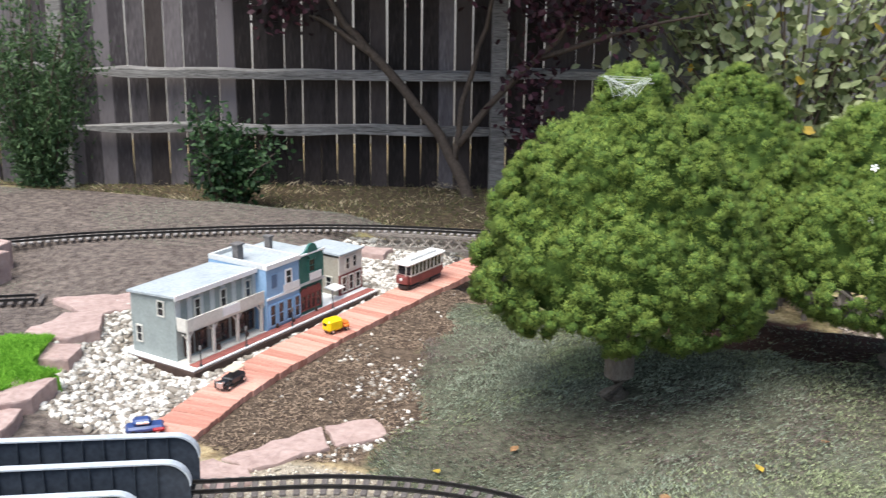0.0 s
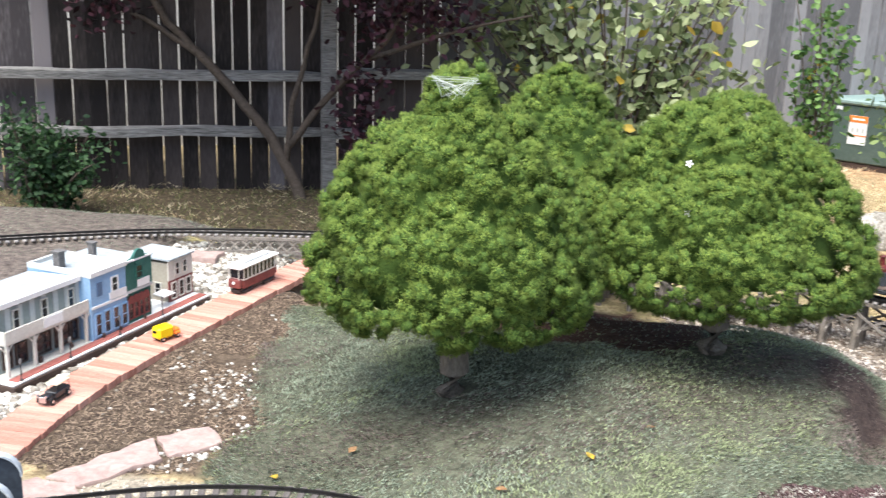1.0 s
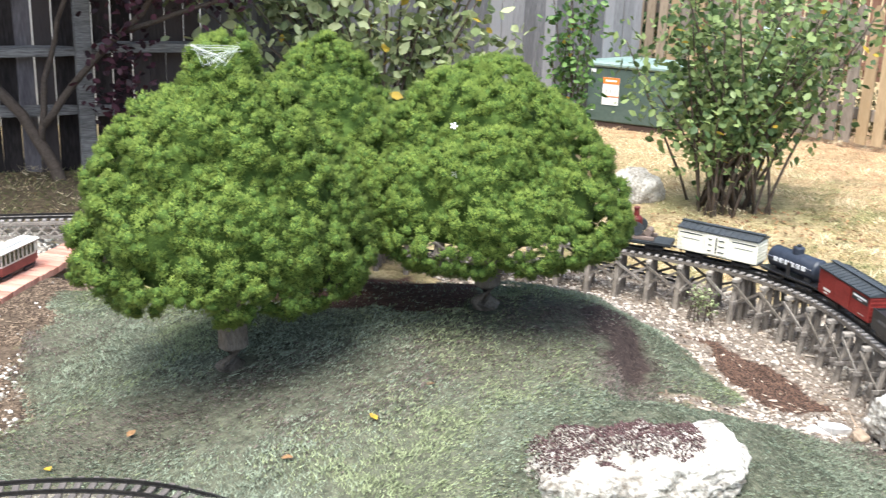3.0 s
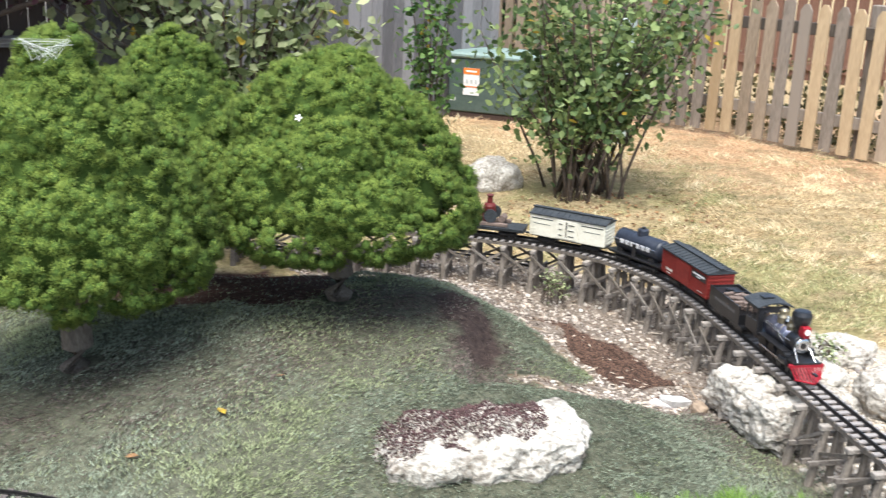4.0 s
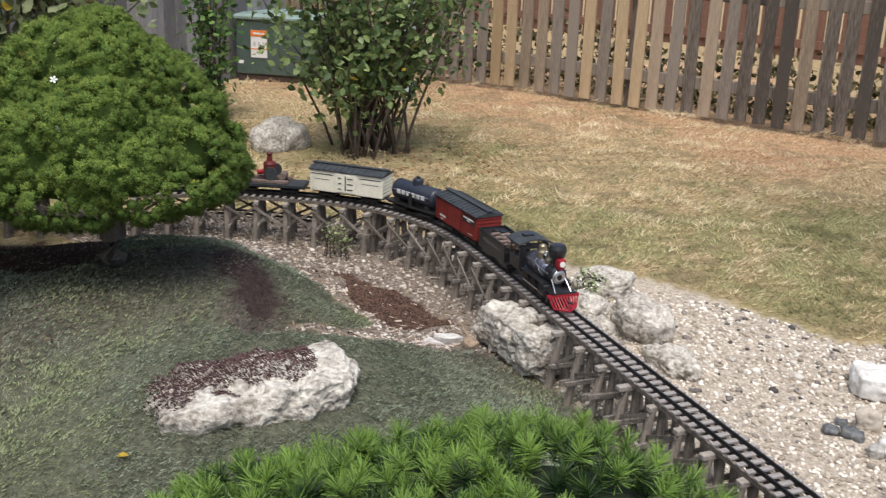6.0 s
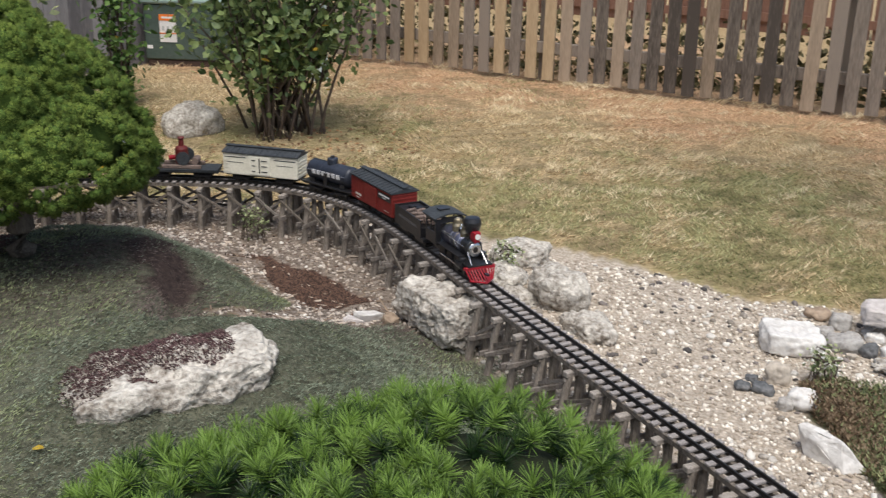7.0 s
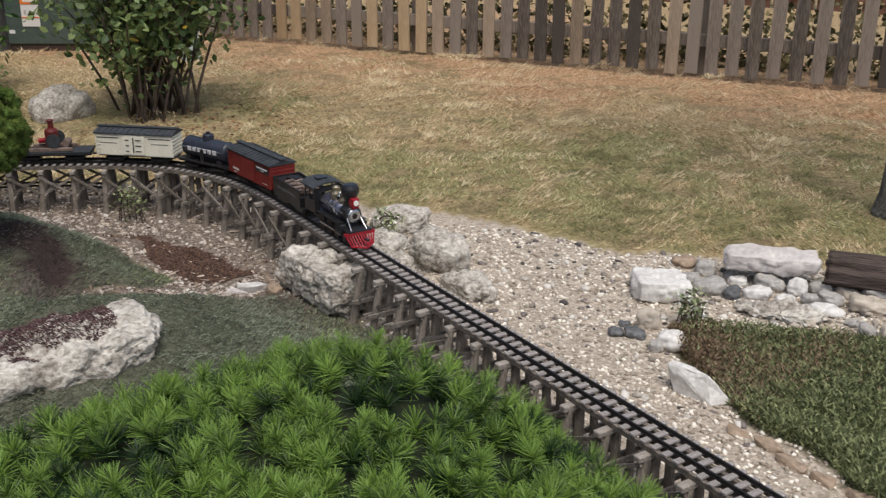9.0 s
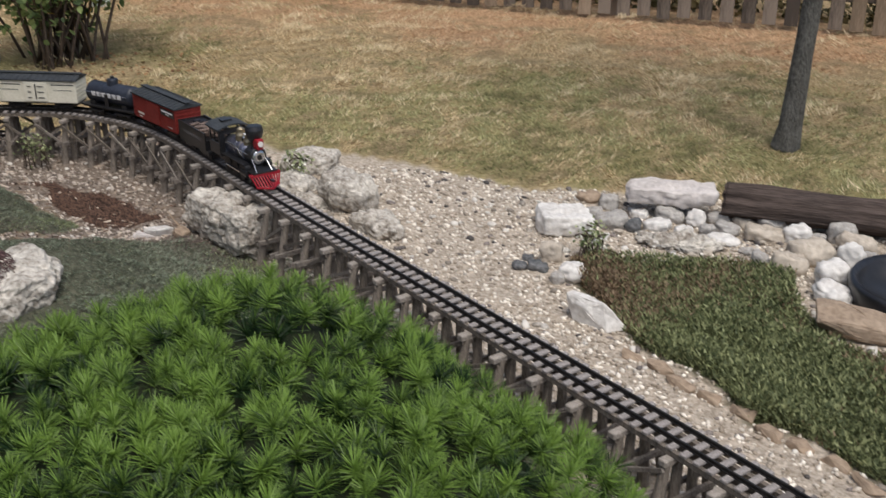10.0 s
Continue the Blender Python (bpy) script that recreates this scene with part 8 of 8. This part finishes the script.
pebbles("pit_stones", pp[~inm], (0.004, 0.011), M_pit, "pale stone chips under the trestle", 75, GRIT)
pebbles("pit_white_stones", pp[~inm][::26], (0.005, 0.011), M_whitestone, "white stone chips under the trestle", 76, ICO2)
RNG = np.random.default_rng(77)
chip = ([(-0.5, -1, 0), (0.5, -1, 0), (0.5, 1, 0), (-0.5, 1, 0), (-0.4, -0.9, 0.4), (0.4, -0.9, 0.4), (0.4, 0.9, 0.4), (-0.4, 0.9, 0.4)], [(4, 5, 6), (4, 6, 7), (0, 1, 5), (0, 5, 4), (1, 2, 6), (1, 6, 5), (2, 3, 7), (2, 7, 6), (3, 0, 4), (3, 4, 7)])


def chips(name, pts, size, material, label, seed, category="mulch"):
    global RNG
    RNG = np.random.default_rng(seed)
    n = len(pts)
    s = RNG.uniform(*size, n)
    up = np.c_[RNG.normal(0, 0.35, (n, 2)), np.ones(n)]
    ob = strew(name, chip[0], chip[1], pts + [0, 0, 0.002], frames_of(up), np.c_[s * 0.4, s, s * 0.4], material)
    return tagged(ob, label, category, kind="stuff")


chips("mulch", np.r_[spread(MULCH, 6500, 0.09), spread(PIT, 1500)], (0.004, 0.0095), M_chips, "dark brown bark mulch in the pit", 78)
sl = spread(SOIL, 13000)
M_soilbits = mat("soil_and_bark_bits", (0.06, 0.04, 0.03), (0.26, 0.19, 0.135), 30, 0.9, 0.2, island=0.9)
sl = sl[np.min(np.hypot(sl[:, 0:1] - sq[None, :, 0], sl[:, 1:2] - sq[None, :, 1]), axis=1) > 0.085]
chips("mulch", sl[noise2(sl[:, 0], sl[:, 1], 14, 19) + RNG.normal(0, 0.4, len(sl)) > -0.3], (0.003, 0.009), M_soilbits, "brown bark mulch and soil beside the plank street", 79)
stony = noise2(sl[:, 0], sl[:, 1], 11, 23) + 2.2 * (sl[:, 0] + 1.12) + RNG.normal(0, 0.35, len(sl)) > 0.75
pebbles("soil_stones", np.r_[sl[::240], sl[stony & (sl[:, 1] < 3.1)][::6]], (0.003, 0.0095), M_whitestone, "pale stones scattered in the soil", 80)
RNG = np.random.default_rng(81)
bb = spread(BACKBED, 60000)
bb = bb[~inside(STONES, bb[:, 0], bb[:, 1]) & ~inside(BALLAST, bb[:, 0], bb[:, 1]) & ~inside(MOSS, bb[:, 0], bb[:, 1])]
pr_ = noise2(bb[:, 0], bb[:, 1], 3, 3) > -0.1
cover("thyme_mat", bb[pr_], M_thyme2, "sparse purplish creeping thyme behind the model town", "ground cover", (0.007, 0.015), 0.0034, 0.5, 1, 82)
cover("thyme_mat", bb[~pr_], M_thyme, "grey-green creeping thyme behind the model town", "ground cover", (0.007, 0.015), 0.0034, 0.5, 1, 83)
RNG = np.random.default_rng(84)
ws = spread(STONES, 9500)
loc = np.array([(TOWN.inverted() @ Vector(p)) for p in ws])
ws = ws[~((loc[:, 0] > -0.015) & (loc[:, 0] < 0.96) & (loc[:, 1] > -0.01) & (loc[:, 1] < 0.33))]
d = np.min(np.hypot(ws[:, 0:1] - sq[None, :, 0], ws[:, 1:2] - sq[None, :, 1]), axis=1)
k = np.argmin(np.hypot(ws[:, 0:1] - sq[None, :, 0], ws[:, 1:2] - sq[None, :, 1]), axis=1)
side = -np.sin(sa[k]) * (ws[:, 0] - sq[k, 0]) + np.cos(sa[k]) * (ws[:, 1] - sq[k, 1])
ws = ws[(d > 0.085) & (side > 0)]
pebbles("white_stones", ws, (0.0065, 0.0165), M_whitestone, "bed of rounded white river stones round the model town", 85, ICO, 0.6, 0.2)
RNG = np.random.default_rng(86)
bl = spread(BALLAST, 4500)
M_ballast = mat("pale_ballast_grit", (0.27, 0.235, 0.18), (0.58, 0.52, 0.43), 25, 0.85, 0.3, island=0.9)
pebbles("ballast", bl, (0.003, 0.0075), M_ballast, "pale gravel ballast beneath the near track", 87, GRIT)
# dry leaves under the shrub, a few fallen on the beds
RNG = np.random.default_rng(88)
n = 420
a, rr_ = RNG.uniform(0, 6.28, n), 0.62 * np.sqrt(RNG.uniform(0, 1, n))
lf = np.c_[2.0 + rr_ * np.cos(a), 4.95 + 0.7 * rr_ * np.sin(a)]
lf = np.c_[lf, height(lf[:, 0], lf[:, 1]) + 0.008]
tagged(strew("leaf_litter", LEAF[0], LEAF[1], lf, frames_of(np.c_[RNG.normal(0, 0.3, (n, 2)), np.ones(n)]), RNG.uniform(0.014, 0.03, n), M_litter), "brown fallen leaves beneath the shrub", "leaf litter", kind="stuff")
for x, y, c in ((0.33, 1.98, M_leafyel), (-0.72, 2.3, M_leafyel), (-0.55, 2.42, M_litter), (0.05, 2.35, M_leafyel), (-0.15, 2.2, M_litter), (0.2, 2.52, M_litter)):
    lfm = bpy.data.meshes.new("fallen_leaf")
    lfm.from_pydata([(p[0] * 0.032, p[1] * 0.032 - 0.015, p[2] * 0.05) for p in LEAF[0]], [], LEAF[1])
    lfm.materials.append(c)
    ob = tagged(new("fallen_leaf", lfm), "small dry leaf lying on the thyme", "leaf", "fallen leaves")
    ob.matrix_basis = pose(x, y, hh(x, y) + 0.012, 8, 5, (x * 700) % 360)

RNG = np.random.default_rng(95)
chips("wood_bits", spread(PIT, 800), (0.006, 0.022), mat("pale_wood_bits", (0.2, 0.15, 0.11), (0.5, 0.42, 0.34), 30, 0.9, 0.2, island=0.8), "pale twigs and wood bits under the trestle", 96, "debris")

# thin green grass in the shade along the back fence
RNG = np.random.default_rng(98)
cover("shade_grass", spread(SHADE, 9000), M_grassdk, "thin dull green grass below the back fence", "grass", (0.02, 0.05), 0.005, 0.9, 0, 99)

# rough scrub beyond the picket fence
RNG = np.random.default_rng(97)
n = 9000
along, back = RNG.uniform(-2.4, 7.0, n), 0.35 + np.abs(RNG.normal(0, 0.35, n))
sx, sy = PF0.x + along * math.cos(PFA) - back * math.sin(PFA), PF0.y + along * math.sin(PFA) + back * math.cos(PFA)
sz = RNG.uniform(0, 1, n) ** 1.6 * (0.42 + 0.16 * noise2(sx, sy, 3, 21))
M_scrub = mat("dry_scrub_leaves", (0.05, 0.048, 0.02), (0.22, 0.18, 0.085), 6, 0.7, 0, island=0.8, trans=0.25)
tagged(strew("scrub", LEAF[0], LEAF[1], np.c_[sx, sy, height(sx, sy) + sz], frames_of(RNG.normal(0, 1, (n, 3)) + [0, 0, 0.6]), RNG.uniform(0.03, 0.07, n), M_scrub), "olive brown dry scrub growing behind the picket fence", "scrub", kind="stuff")
